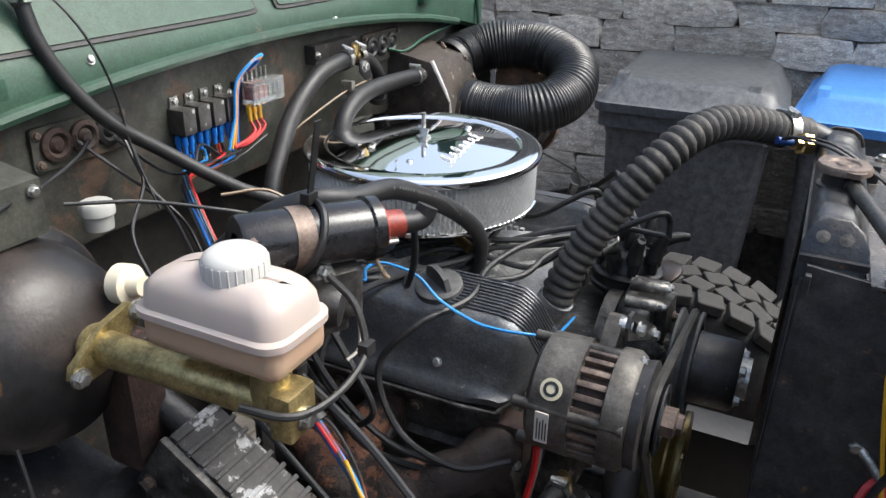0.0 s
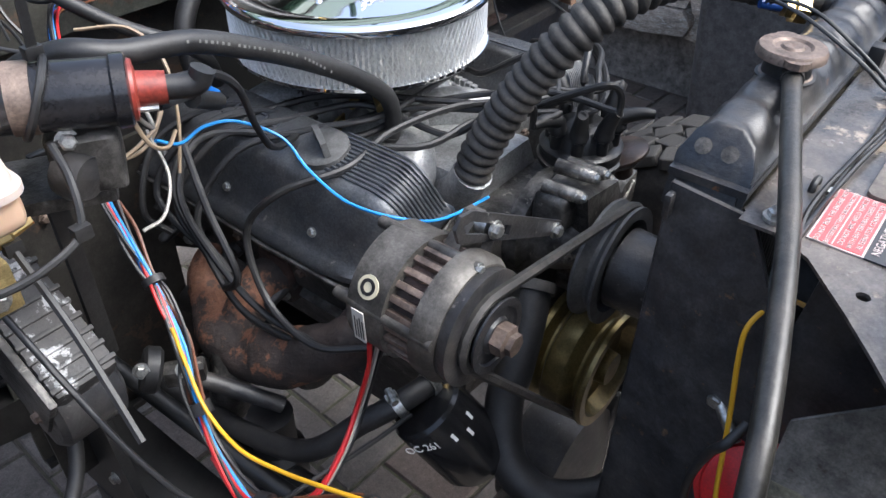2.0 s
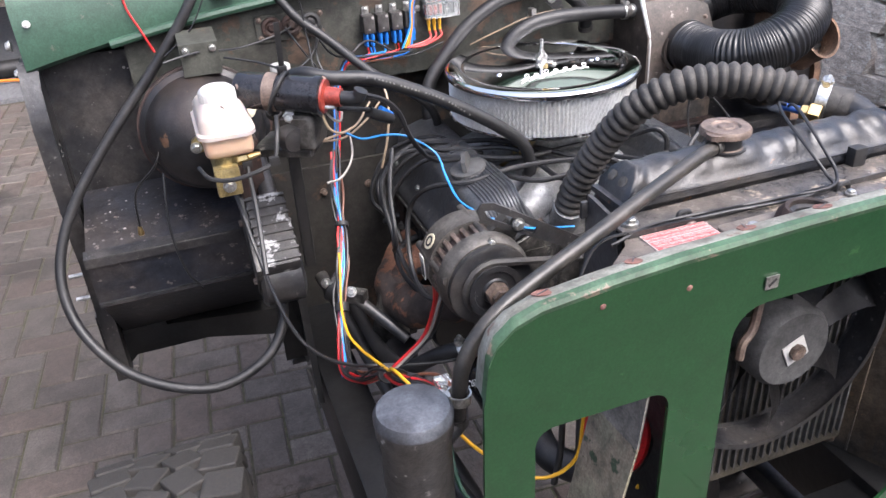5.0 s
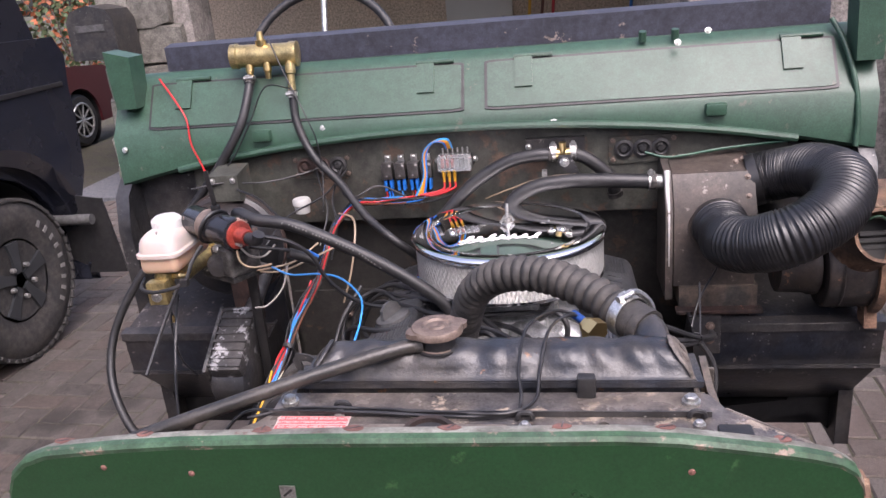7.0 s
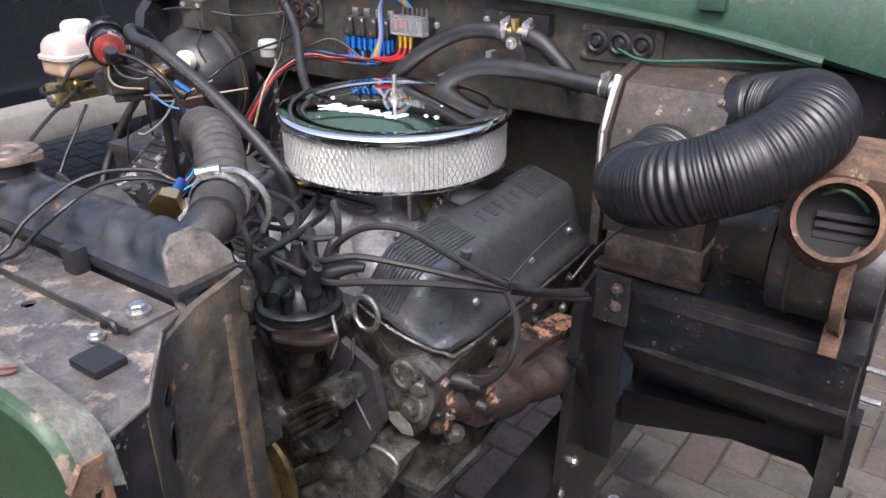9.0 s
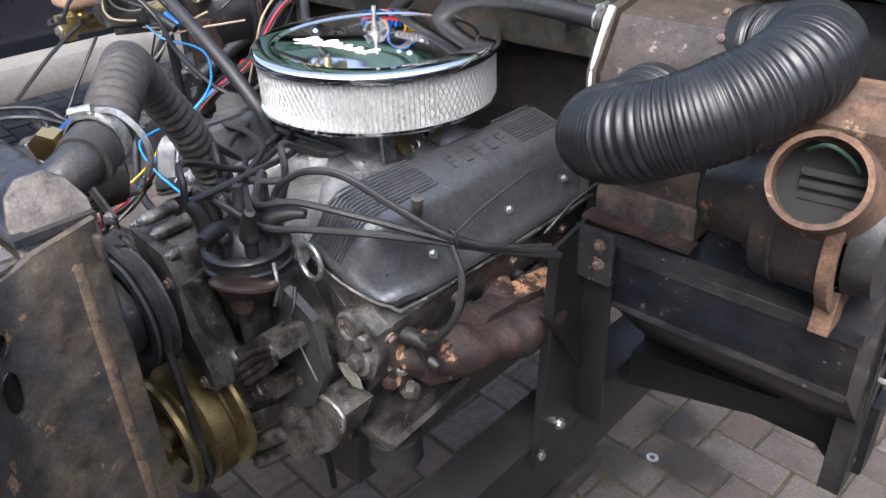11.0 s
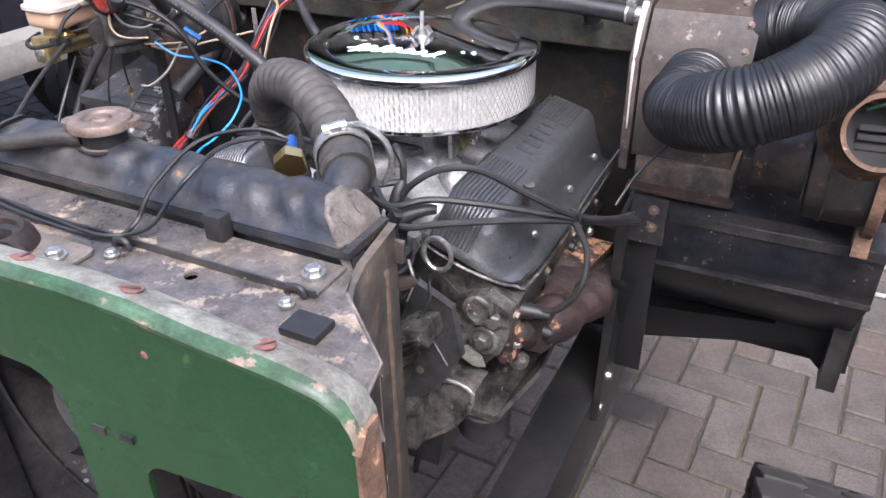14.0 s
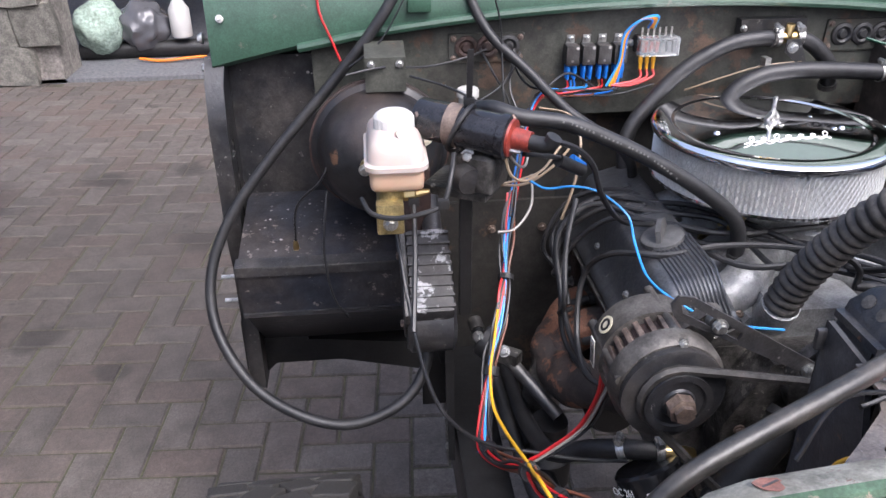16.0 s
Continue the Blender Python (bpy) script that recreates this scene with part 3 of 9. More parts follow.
frame_rails = thing("chassis_frame", "black painted box-section chassis frame under the engine", "chassis")
for x0, x1 in ((-0.50, -0.42), (0.255, 0.335)):
    part("rail", soften(boxm((x0, -1.05, 0.56), (x1, 1.6, 0.70)), 0.006), FRAME_BLACK, frame_rails)
part("crossmember", boxm((-0.42, -0.72, 0.58), (0.255, -0.62, 0.68)), FRAME_BLACK, frame_rails)

# ---- engine ----
engine = thing("engine", "V8 engine with worn grey rocker covers and oily alloy castings", "engine")
part("block", soften(prism(bmesh.new(), [(-0.15, -0.24, 0.74), (-0.20, -0.24, 0.86), (-0.255, -0.24, 0.93), (-0.15, -0.24, 1.02), (0.15, -0.24, 1.02), (0.255, -0.24, 0.93), (0.20, -0.24, 0.86), (0.15, -0.24, 0.74)], (0, 0.46, 0)), 0.01), ALLOY_DARK, engine, "oily cast alloy block")
part("sump", soften(prism(bmesh.new(), [(-0.13, -0.22, 0.62), (-0.15, -0.22, 0.745), (0.15, -0.22, 0.745), (0.13, -0.22, 0.62)], (0, 0.45, 0)), 0.02), BLACK, engine, "black steel sump")


SECTION = [(0.126, 1.066), (0.128, 1.076), (0.138, 1.083), (0.143, 1.089), (0.152, 1.119), (0.156, 1.126), (0.164, 1.130), (0.194, 1.122), (0.222, 1.114), (0.231, 1.109), (0.237, 1.100), (0.246, 1.064), (0.254, 1.034), (0.261, 1.026), (0.270, 1.018), (0.270, 1.009)]
B0, B1 = V(0.126, 1.064), V(0.271, 1.007)
ENDS = ((-0.264, 0.10, 0.88), (-0.263, 0.22, 0.90), (-0.259, 0.27, 0.90), (-0.251, 0.55, 0.90), (-0.242, 0.80, 0.93), (-0.230, 0.93, 0.965), (-0.210, 1, 1), (-0.05, 1, 1), (0.15, 1, 1), (0.168, 0.97, 0.985), (0.18, 0.7, 0.96), (0.185, 0.25, 0.97), (0.19, 0.1, 1))


def cover_point(s, u, v, y, h, k):
    """A point of the cover's section, its height above the gasket scaled by h and its width by k."""
    d = (B1 - B0).normalized()
    n = Vector((-d.y, d.x))
    p = Vector((u, v)) - B0
    along, up = p.dot(d), p.dot(n)
    mid = (B1 - B0).length / 2
    along = mid + (along - mid) * k
    if y < -0.2:
        y += 0.042 * max(0.0, along / (2 * mid) - 0.45) ** 2 / 0.3
    q = B0 + d * along + n * (up * h if up > 0.012 else up * min(1, h * 4))
    return Vector((s * q.x, y, q.y))


for s in (-1, 1):
    part("cylinder_head", soften(prism(bmesh.new(), [(0.10 * s, -0.238, 1.02), (0.125 * s, -0.238, 1.064), (0.266 * s, -0.238, 1.006), (0.255 * s, -0.238, 0.95), (0.21 * s, -0.238, 0.895)], (0, 0.42, 0)), 0.006), ALLOY_DARK, engine, "stained alloy cylinder head")
    bm = bmesh.new()
    dy = -0.012 if s < 0 else 0.0
    rings = [[bm.verts.new(cover_point(s, u, v, y + dy, h, k)) for u, v in SECTION] for y, h, k in ENDS]
    for p, q in zip(rings, rings[1:]):
        for k in range(len(SECTION) - 1):
            bm.faces.new((p[k], p[k + 1], q[k + 1], q[k]))
    bm.faces.new(rings[0])
    bm.faces.new(rings[-1])
    cover = part("rocker_cover", bm, ROCKER, engine, "worn grey painted rocker cover", 50)
    cover.location = ((-0.009, 0.000)[s > 0], 0.006, 0.013)
    for k in range(11):
        u = 0.1605 + 0.0057 * k
        v = 1.1308 - (u - 0.164) * 0.272
        pts = [cover_point(s, u, v, y + dy - 0.0004, h, kk) for y, h, kk in ENDS[2:7]] + [V(s * u, -0.135 if s < 0 else -0.105, v)]
        part("rib", tube(bmesh.new(), pts, 0.0017, 6, 3), ROCKER, cover, "" if k else "raised cast rib")
        if s > 0:
            part("rib", tube(bmesh.new(), [V(u, 0.07, v), V(u, 0.155, v)], 0.0017, 6, 3), ROCKER, cover)
    for k in range(5):
        y0 = (-0.045 if s < 0 else -0.06) + 0.026 * k
        for u0, u1, y1 in ((0.184, 0.208, 0.003), (0.184, 0.187, 0.013), (0.205, 0.208, 0.013) if k % 2 else (0.194, 0.197, 0.011)):
            z = 1.1308 - (u0 - 0.164) * 0.272
            part("raised_mark", prism(bmesh.new(), [(s * u0, y0, z - 0.002), (s * u1, y0, z - 0.002 - (u1 - u0) * 0.262), (s * u1, y0 + y1, z - 0.002 - (u1 - u0) * 0.262), (s * u0, y0 + y1, z - 0.002)], (0, 0, 0.0035)), ROCKER, cover)
    part("gasket_lip", tube(bmesh.new(), [V(s * 0.13, -0.262 + dy, 1.062), V(s * 0.18, -0.264 + dy, 1.042), V(s * 0.225, -0.254 + dy, 1.024), V(s * 0.255, -0.234 + dy, 1.010), V(s * 0.271, -0.19 + dy, 1.005), V(s * 0.271, 0.18, 1.005)], 0.003, 6, 3), ALLOY_DARK, cover)
    for y in (-0.154, 0.0, 0.13):
        put_bolt((s * 0.2515, y, 1.046), (s * 0.85, 0, 0.5), cover, BOLT_SMALL)
    for y in (-0.24, -0.12, 0.0, 0.12):
        put_bolt((s * 0.262, y, 0.985), (s, 0, -0.3), engine, BOLT_DARK)
    for y in (-0.20, -0.09, 0.02, 0.13):
        part("spark_plug", lathe(bmesh.new(), V(s * 0.25, y, 0.95), V(s, 0, -0.25), [(0, 0.011), (0.012, 0.011), (0.014, 0.008), (0.05, 0.008), (0.055, 0.004)], 12), RUBBER, engine, "spark plug under a black rubber boot")

# intake manifold with eight runners
im = part("intake_manifold", soften(prism(bmesh.new(), [(-0.125, -0.215, 1.0), (-0.10, -0.215, 1.05), (0.10, -0.215, 1.05), (0.125, -0.215, 1.0)], (0, 0.38, 0)), 0.015, 3), ALLOY, engine, "bright cast alloy intake manifold")
for s in (-1, 1):
    for y in (-0.17, -0.075, 0.03, 0.12):
        part("runner", tube(bmesh.new(), [V(0.015 * s, y * 0.5, 1.085), V(0.055 * s, y * 0.72, 1.083), V(0.095 * s, y * 0.95, 1.07), V(0.125 * s, y, 1.05), V(0.145 * s, y, 1.02)], lambda u: 0.030 + 0.006 * u, 14), ALLOY, im)
part("plenum", soften(boxm((-0.07, -0.10, 1.04), (0.07, 0.10, 1.118)), 0.014, 3), ALLOY, im)
part("thermostat_ridge", soften(prism(bmesh.new(), [(-0.09, -0.24, 1.02), (-0.075, -0.24, 1.075), (0.06, -0.24, 1.075), (0.085, -0.24, 1.02)], (0, 0.13, 0)), 0.018, 3), ALLOY, im)
for k in range(6):
    part("raised_mark", boxm((0.075 + 0.004 * k, -0.135 + 0.012 * k, 1.10), (0.083 + 0.004 * k, -0.128 + 0.012 * k, 1.1135 - 0.001 * k)), ALLOY, im)
part("water_outlet", tube(bmesh.new(), [V(-0.075, -0.245, 1.09), V(-0.07, -0.22, 1.05), V(-0.05, -0.18, 1.04)], 0.026, 14), ALLOY, im, "cast water outlet")
for x, y in ((-0.11, -0.2), (-0.115, -0.05), (-0.115, 0.08), (0.11, -0.2), (0.115, -0.05), (0.115, 0.08), (0.05, -0.2), (-0.02, -0.2)):
    put_bolt((x, y, 1.048), (0, 0, 1), im, BOLT_DARK)

# front cover, pump and pulleys
front = part("front_cover", soften(prism(bmesh.new(), [(-0.15, -0.30, 0.78), (-0.155, -0.30, 0.93), (-0.10, -0.30, 1.03), (0.10, -0.30, 1.03), (0.175, -0.30, 0.93), (0.15, -0.30, 0.80), (0.10, -0.30, 0.74)], (0, 0.06, 0)), 0.012), ALLOY_DARK, engine, "oily alloy timing cover")
part("front_plate", soften(plate([(0.085, 0.835), (0.114, 0.960), (0.150, 1.045), (0.200, 1.020), (0.214, 0.947), (0.180, 0.878), (0.116, 0.822)], [], 0.008, lambda u, v, w: Vector((u, -0.306 + w, v))), 0.002), FLAT_GREY, front, "flat sooty grey plate")
lower = part("lower_casting", rough(soften(prism(bmesh.new(), [(0.104, -0.300, 0.768), (0.121, -0.300, 0.843), (0.178, -0.300, 0.890), (0.228, -0.300, 0.880), (0.199, -0.300, 0.812), (0.126, -0.300, 0.745)], (0, 0.05, 0)), 0.010, 3), 0.003, 40), ALLOY_OILY, front, "oily bright lower casting")
part("casting_lip", tube(bmesh.new(), [V(0.121, -0.302, 0.843), V(0.178, -0.302, 0.890), V(0.228, -0.302, 0.880), V(0.199, -0.302, 0.812), V(0.126, -0.302, 0.745)], 0.004, 8, 4), ALLOY_OILY, lower)
head = part("head_end", rough(soften(prism(bmesh.new(), [(0.187, -0.262, 1.003), (0.228, -0.262, 1.018), (0.262, -0.262, 1.000), (0.262, -0.262, 0.965), (0.250, -0.262, 0.930), (0.206, -0.262, 0.900), (0.183, -0.262, 0.921), (0.176, -0.262, 0.970)], (0, 0.035, 0)), 0.009, 3), 0.002, 45), ALLOY_OILY, front, "stained head casting")
for x, y, z, r in ((0.221, -0.262, 0.998, 0.0165), (0.228, -0.258, 0.949, 0.0165)):
    part("boss", lathe(bmesh.new(), (x, y, z), (0, -1, 0.1), [(0, r * 1.35), (0.010, r * 1.3), (0.012, r * 1.15), (0.012, r * 0.95), (0.007, r * 0.9), (0.007, 0.0)], 24, False), ALLOY_OILY, head)
put_bolt((0.228, -0.267, 0.949), (0, -1, 0.1), head, bolt_mesh(0.0135, ALLOY_DARK))
put_bolt((0.240, -0.262, 0.985), (0.3, -1, 0.1), head, bolt_mesh(0.0145, ALTERNATOR), label="large bright hexagon bolt")
put_bolt((0.205, -0.266, 1.000), (0, -1, 0.1), head, BOLT_DARK)
part("bright_chip", plate([(0.186, 0.925), (0.206, 0.934), (0.226, 0.922), (0.232, 0.906), (0.214, 0.902), (0.198, 0.912)], [], 0.003, lambda u, v, w: Vector((u, -0.270 + w, v))), BARE, head, "bare chipped casting")
part("dowel", rod(bmesh.new(), V(0.158, -0.309, 0.985), V(0.194, -0.309, 0.925), 0.0012, n=6), STEEL, front, "thin bright scratch wire")
finned = part("finned_housing", rough(soften(prism(bmesh.new(), [(0.052, -0.352, 0.918), (0.150, -0.352, 1.000), (0.182, -0.352, 1.008), (0.188, -0.352, 0.982), (0.112, -0.352, 0.928), (0.060, -0.352, 0.876)], (0, 0.05, 0)), 0.008, 3), 0.002, 50), ALLOY_OILY, front, "oily finned pump housing")
for k in range(4):
    part("fin", tube(bmesh.new(), [V(0.085 + 0.004 * k, -0.353, 0.925 - 0.009 * k), V(0.130 + 0.004 * k, -0.355, 0.965 - 0.009 * k), V(0.176, -0.352, 0.995 - 0.008 * k)], 0.0042, 8, 4), ALLOY_OILY, finned)
part("arm", rough(soften(prism(bmesh.new(), [(-0.050, -0.392, 1.098), (-0.025, -0.392, 1.010), (0.004, -0.392, 0.955), (0.050, -0.392, 0.892), (0.086, -0.392, 0.900), (0.080, -0.392, 0.935), (0.050, -0.392, 0.985), (0.048, -0.392, 1.050), (0.028, -0.392, 1.085)], (0, 0.03, 0)), 0.010, 3), 0.003, 35), ALLOY_DARK, front, "oily cast bracket arm")
for x, z in ((0.062, 0.905), (0.010, 0.975), (0.030, 1.045)):
    put_bolt((x, -0.393, z), (0, -1, 0), front, BOLT_DARK)
small = part("small_housing", rough(soften(prism(bmesh.new(), [(0.062, -0.335, 0.862), (0.112, -0.335, 0.912), (0.142, -0.335, 0.918), (0.134, -0.335, 0.878), (0.072, -0.335, 0.838)], (0, 0.03, 0)), 0.008, 3), 0.002, 50), ALLOY_OILY, front)
part("recess", lathe(bmesh.new(), (0.104, -0.334, 0.880), (0, -1, 0), [(0, 0.016), (0.005, 0.015), (0.005, 0.010), (0.001, 0.009), (0.001, 0.0)], 20, False), ALLOY_DARK, small)
part("dipstick_wire", tube(bmesh.new(), [V(0.165, -0.30, 1.05), V(0.17, -0.315, 1.02), V(0.145, -0.335, 0.985), V(0.12, -0.35, 0.965)], 0.002, 6), WIRES["black"], engine)
part("drain_hose", tube(bmesh.new(), [V(0.168, -0.285, 0.812), V(0.150, -0.29, 0.800), V(0.142, -0.285, 0.77), V(0.120, -0.26, 0.70), V(0.100, -0.245, 0.62)], 0.0058, 10), RUBBER, engine, "thin black drain hose")
for x, z in ((-0.12, 0.83), (-0.13, 0.92), (0.13, 0.83), (0.15, 0.90), (0.06, 1.01), (-0.06, 1.01), (0.12, 0.96), (0.0, 0.76)):
    put_bolt((x, -0.302, z), (0, -1, 0), front, BOLT_DARK)
pump = part("water_pump", lathe(bmesh.new(), (-0.01, -0.30, 1.005), (0, -1, 0), [(0, 0.075), (0.02, 0.075), (0.03, 0.055), (0.06, 0.045), (0.09, 0.03), (0.12, 0.022)], 24), ALLOY_DARK, engine, "oily water pump housing")
for x, z in ((-0.054, 1.097), (-0.028, 1.112), (0.0, 1.102), (0.024, 1.080)):
    lug = part("housing_lug", lathe(bmesh.new(), V(x, -0.335, z), V(0.10, -1, 0), [(0, 0.0095), (0.046, 0.0085), (0.050, 0.0070), (0.050, 0.0)], 14, False), ALLOY_OILY, pump, "bright bolted lug" if x < -0.05 else "")
    put_bolt(V(x + 0.005, -0.385, z), (0.1, -1, 0), lug, BOLT_SMALL)
part("housing_top", rough(soften(boxm((-0.066, -0.375, 1.045), (0.040, -0.325, 1.092)), 0.012, 3), 0.003, 40), ALLOY_DARK, pump, "oily pump casting")
part("pump_elbow", tube(bmesh.new(), [V(0.04, -0.37, 1.05), V(0.05, -0.36, 0.99), V(0.06, -0.35, 0.93), V(0.10, -0.33, 0.91)], 0.019, 12), ALLOY_DARK, pump)


def pulley(name, at, r, width, mat, grooves=1, label="", parent=None, recess=0.02):
    prof = [(0, 0.015), (0, r * 0.75), (0.0, r)]
    w = width / grooves
    for g in range(grooves):
        prof += [(g * w + w * 0.12, r), (g * w + w * 0.42, r * 0.82), (g * w + w * 0.58, r * 0.82), (g * w + w * 0.88, r)]
    prof += [(width, r), (width, r * 0.80), (width - recess * 0.9, r * 0.76), (width - recess, 0.02), (width, 0.018), (width, 0.0)]
    return part(name, lathe(bmesh.new(), at, (0, -1, 0), prof, 48, False), mat, parent or engine, label)


pulley("fan_pulley", (-0.02, -0.405, 1.002), 0.078, 0.032, TRIM_GREY, 1, "worn grey pump pulley")
part("pulley_nose", lathe(bmesh.new(), (-0.02, -0.437, 1.002), (0, -1, 0), [(0, 0.052), (0.055, 0.05), (0.06, 0.046), (0.06, 0.0)], 36, False), BLACK, engine, "black pulley spacer drum")
part("hub_collar", lathe(bmesh.new(), (-0.02, -0.497, 1.002), (0, -1, 0), [(0, 0.03), (0.014, 0.03), (0.014, 0.0)], 24, False), STEEL, engine)
for k in range(4):
    a = radians(45 + 90 * k)
    put_bolt((-0.02 + 0.033 * math.cos(a), -0.498, 1.002 + 0.033 * math.sin(a)), (0, -1, 0), engine, BOLT)
part("crank_pulley", lathe(bmesh.new(), (0.0, -0.352, 0.805), (0, -1, 0), [(0, 0.02), (0, 0.092), (0.004, 0.0935), (0.010, 0.092), (0.018, 0.076), (0.022, 0.076), (0.028, 0.088), (0.032, 0.0895), (0.056, 0.0895), (0.060, 0.086), (0.068, 0.070), (0.072, 0.070), (0.082, 0.088), (0.086, 0.0895), (0.092, 0.088), (0.092, 0.074), (0.070, 0.066), (0.066, 0.026), (0.092, 0.024), (0.092, 0.0)], 64, False), PULLEY_ZINC, engine, "dull gold zinc-plated crank pulley with two grooves", 30)
# oil pump with three barrels
pump2 = part("oil_pump", soften(boxm((0.105, -0.325, 0.755), (0.150, -0.285, 0.85)), 0.010), ALLOY_OILY, engine, "oily bright oil pump body")
for p, q in (((0.072, -0.345, 0.806), (0.128, -0.300, 0.840)), ((0.078, -0.345, 0.772), (0.132, -0.300, 0.806)), ((0.066, -0.345, 0.728), (0.132, -0.300, 0.782))):
    barrel = part("barrel", lathe(bmesh.new(), p, Vector(q) - Vector(p), [(0, 0.0), (0, 0.0115), (0.003, 0.0130), (0.08, 0.0135)], 18, False), ALLOY_OILY, pump2)
    put_bolt(p, Vector(p) - Vector(q), barrel, BOLT_DARK)
part("bearing_cap", lathe(bmesh.new(), (0.203, -0.198, 0.715), (0, 0, 1), [(0, 0.034), (0.008, 0.042), (0.02, 0.040), (0.034, 0.042), (0.05, 0.040), (0.056, 0.028)], 24), RUBBER, engine, "ribbed rubber engine mount")
part("mount_bracket", rough(soften(prism(bmesh.new(), [(0.150, -0.235, 0.772), (0.235, -0.235, 0.772), (0.285, -0.19, 0.845), (0.285, -0.10, 0.86), (0.15, -0.15, 0.80)], (0, 0, 0.014)), 0.004), 0.001, 40), ALLOY_DARK, engine, "oily engine mount bracket")
put_bolt((0.202, -0.200, 0.788), (0, 0, 1), engine)
part("engine_mount", lathe(bmesh.new(), (-0.36, -0.14, 0.70), (0, 0, 1), [(0, 0.04), (0.05, 0.04), (0.06, 0.03), (0.12, 0.03)], 20), RUBBER, engine)

# fan belt
bm = bmesh.new()
loop = []
for k in range(13):
    a = radians(-25 + 96 * k / 12)
    loop.append(V(-0.02 + 0.075 * math.cos(a), -0.423, 1.002 + 0.075 * math.sin(a)))
for k in range(9):
    a = radians(71 + 165 * k / 8)
    loop.append(V(-0.293 + 0.041 * math.cos(a), -0.425, 1.091 + 0.041 * math.sin(a)))
for k in range(9):
    a = radians(236 + 100 * k / 8)
    loop.append(V(0.0 + 0.086 * math.cos(a), -0.423, 0.805 + 0.086 * math.sin(a)))
loop.append(loop[0])
belt = tagged(part("fan_belt", tube(bm, loop, 0.0058, 6, already=True), RUBBER_OLD, None), "grey worn fan belt round the pump and alternator pulleys", "belt")

# exhaust manifolds
for name, pts, pts2 in (("exhaust_manifold", [(0.240, -0.205, 0.945), (0.256, -0.195, 0.932), (0.278, -0.155, 0.922), (0.296, -0.11, 0.915), (0.308, -0.065, 0.912), (0.315, 0.0, 0.910), (0.30, 0.09, 0.88), (0.29, 0.12, 0.76)], [(0.24, -0.03, 0.945), (0.29, -0.04, 0.925)]),
                        ("exhaust_manifold", [(-0.25, -0.245, 0.965), (-0.29, -0.22, 0.945), (-0.315, -0.16, 0.905), (-0.335, -0.10, 0.885), (-0.338, -0.055, 0.885), (-0.322, -0.01, 0.900), (-0.30, 0.025, 0.908), (-0.265, 0.06, 0.92)], [(-0.25, -0.07, 0.955), (-0.29, -0.06, 0.94), (-0.335, -0.06, 0.89), (-0.352, -0.065, 0.865)])):
    ex = thing(name, "flaking brown rusty cast iron exhaust manifold", "exhaust manifold", "exhaust manifolds")
    iron = IRON_FLAKE if pts[0][0] > 0 else RUST_PATCH
    part("casting", rough(tube(bmesh.new(), pts, lambda u: (0.027 if pts[0][0] > 0 else 0.031) + 0.007 * math.sin(u * math.pi) + 0.003 * math.sin(u * 23), 24, 12), 0.0055, 26), iron, ex, "flaking brown rusty casting")
    part("branch", rough(tube(bmesh.new(), pts2, 0.030, 20, 8), 0.004, 30), iron, ex)
    part("cast_rib", tube(bmesh.new(), [Vector(p) + V(0, 0, 0.029) for p in pts[1:6]], 0.006, 8, 6), iron, ex)
    if pts[0][0] > 0:
        side_view = [(-0.212, 0.968), (-0.176, 0.962), (-0.160, 0.940), (-0.128, 0.938), (-0.095, 0.958), (-0.03, 0.958), (0.06, 0.950), (0.09, 0.90), (-0.03, 0.872), (-0.09, 0.872), (-0.14, 0.882), (-0.205, 0.902)]
        part("box_casting", rough(soften(prism(bmesh.new(), [(0.248 + 0.10 * (y + 0.212), y, z) for y, z in side_view], (0.042, 0, 0)), 0.010, 3), 0.002, 45), iron, ex, "rough maroon cast box section")
        part("front_flange", rough(soften(boxm((0.226, -0.232, 0.893), (0.262, -0.205, 0.975)), 0.009, 3), 0.002, 50), iron, ex)
        for z in (0.962, 0.904):
            put_bolt((0.246, -0.233, z), (0.2, -1, 0), ex, bolt_mesh(0.0105, RUST))
        put_bolt((0.262, -0.215, 0.888), (0.6, -0.8, -0.1), ex, bolt_mesh(0.0125, ALTERNATOR))
    for p in (pts[0], pts2[0], (pts[0][0], 0.13, 0.95)):
        part("flange", soften(boxm((p[0] - 0.018, p[1] - 0.03, p[2] - 0.035), (p[0] + 0.02, p[1] + 0.03, p[2] + 0.035)), 0.008), RUST, ex)
        put_bolt((p[0] + (0.02 if p[0] > 0 else -0.018), p[1] - 0.018, p[2] - 0.02), (1 if p[0] > 0 else -1, 0, 0), ex, BOLT)
part("downpipe", tube(bmesh.new(), [V(-0.35, -0.065, 0.885), V(-0.362, -0.075, 0.85), V(-0.365, -0.06, 0.80), V(-0.34, -0.02, 0.74), V(-0.30, 0.1, 0.70)], 0.026, 14), ALLOY_DARK, ex, "grey steel downpipe")

starter = thing("starter_motor", "black starter motor low on the engine's flank", "starter motor")
part("body", lathe(bmesh.new(), (-0.245, -0.12, 0.805), (0, 1, 0), [(0, 0.0), (0, 0.040), (0.008, 0.046), (0.20, 0.046), (0.205, 0.03)], 28, False), FRAME_BLACK, starter)
part("solenoid", lathe(bmesh.new(), (-0.295, -0.02, 0.845), (0, 1, 0), [(0, 0.0), (0, 0.022), (0.12, 0.022), (0.122, 0.0)], 20, False), FRAME_BLACK, starter)
part("terminal", lathe(bmesh.new(), (-0.295, -0.02, 0.845), (0, -1, 0), [(0, 0.006), (0.02, 0.005)], 8), BRASS, starter, "brass terminal")

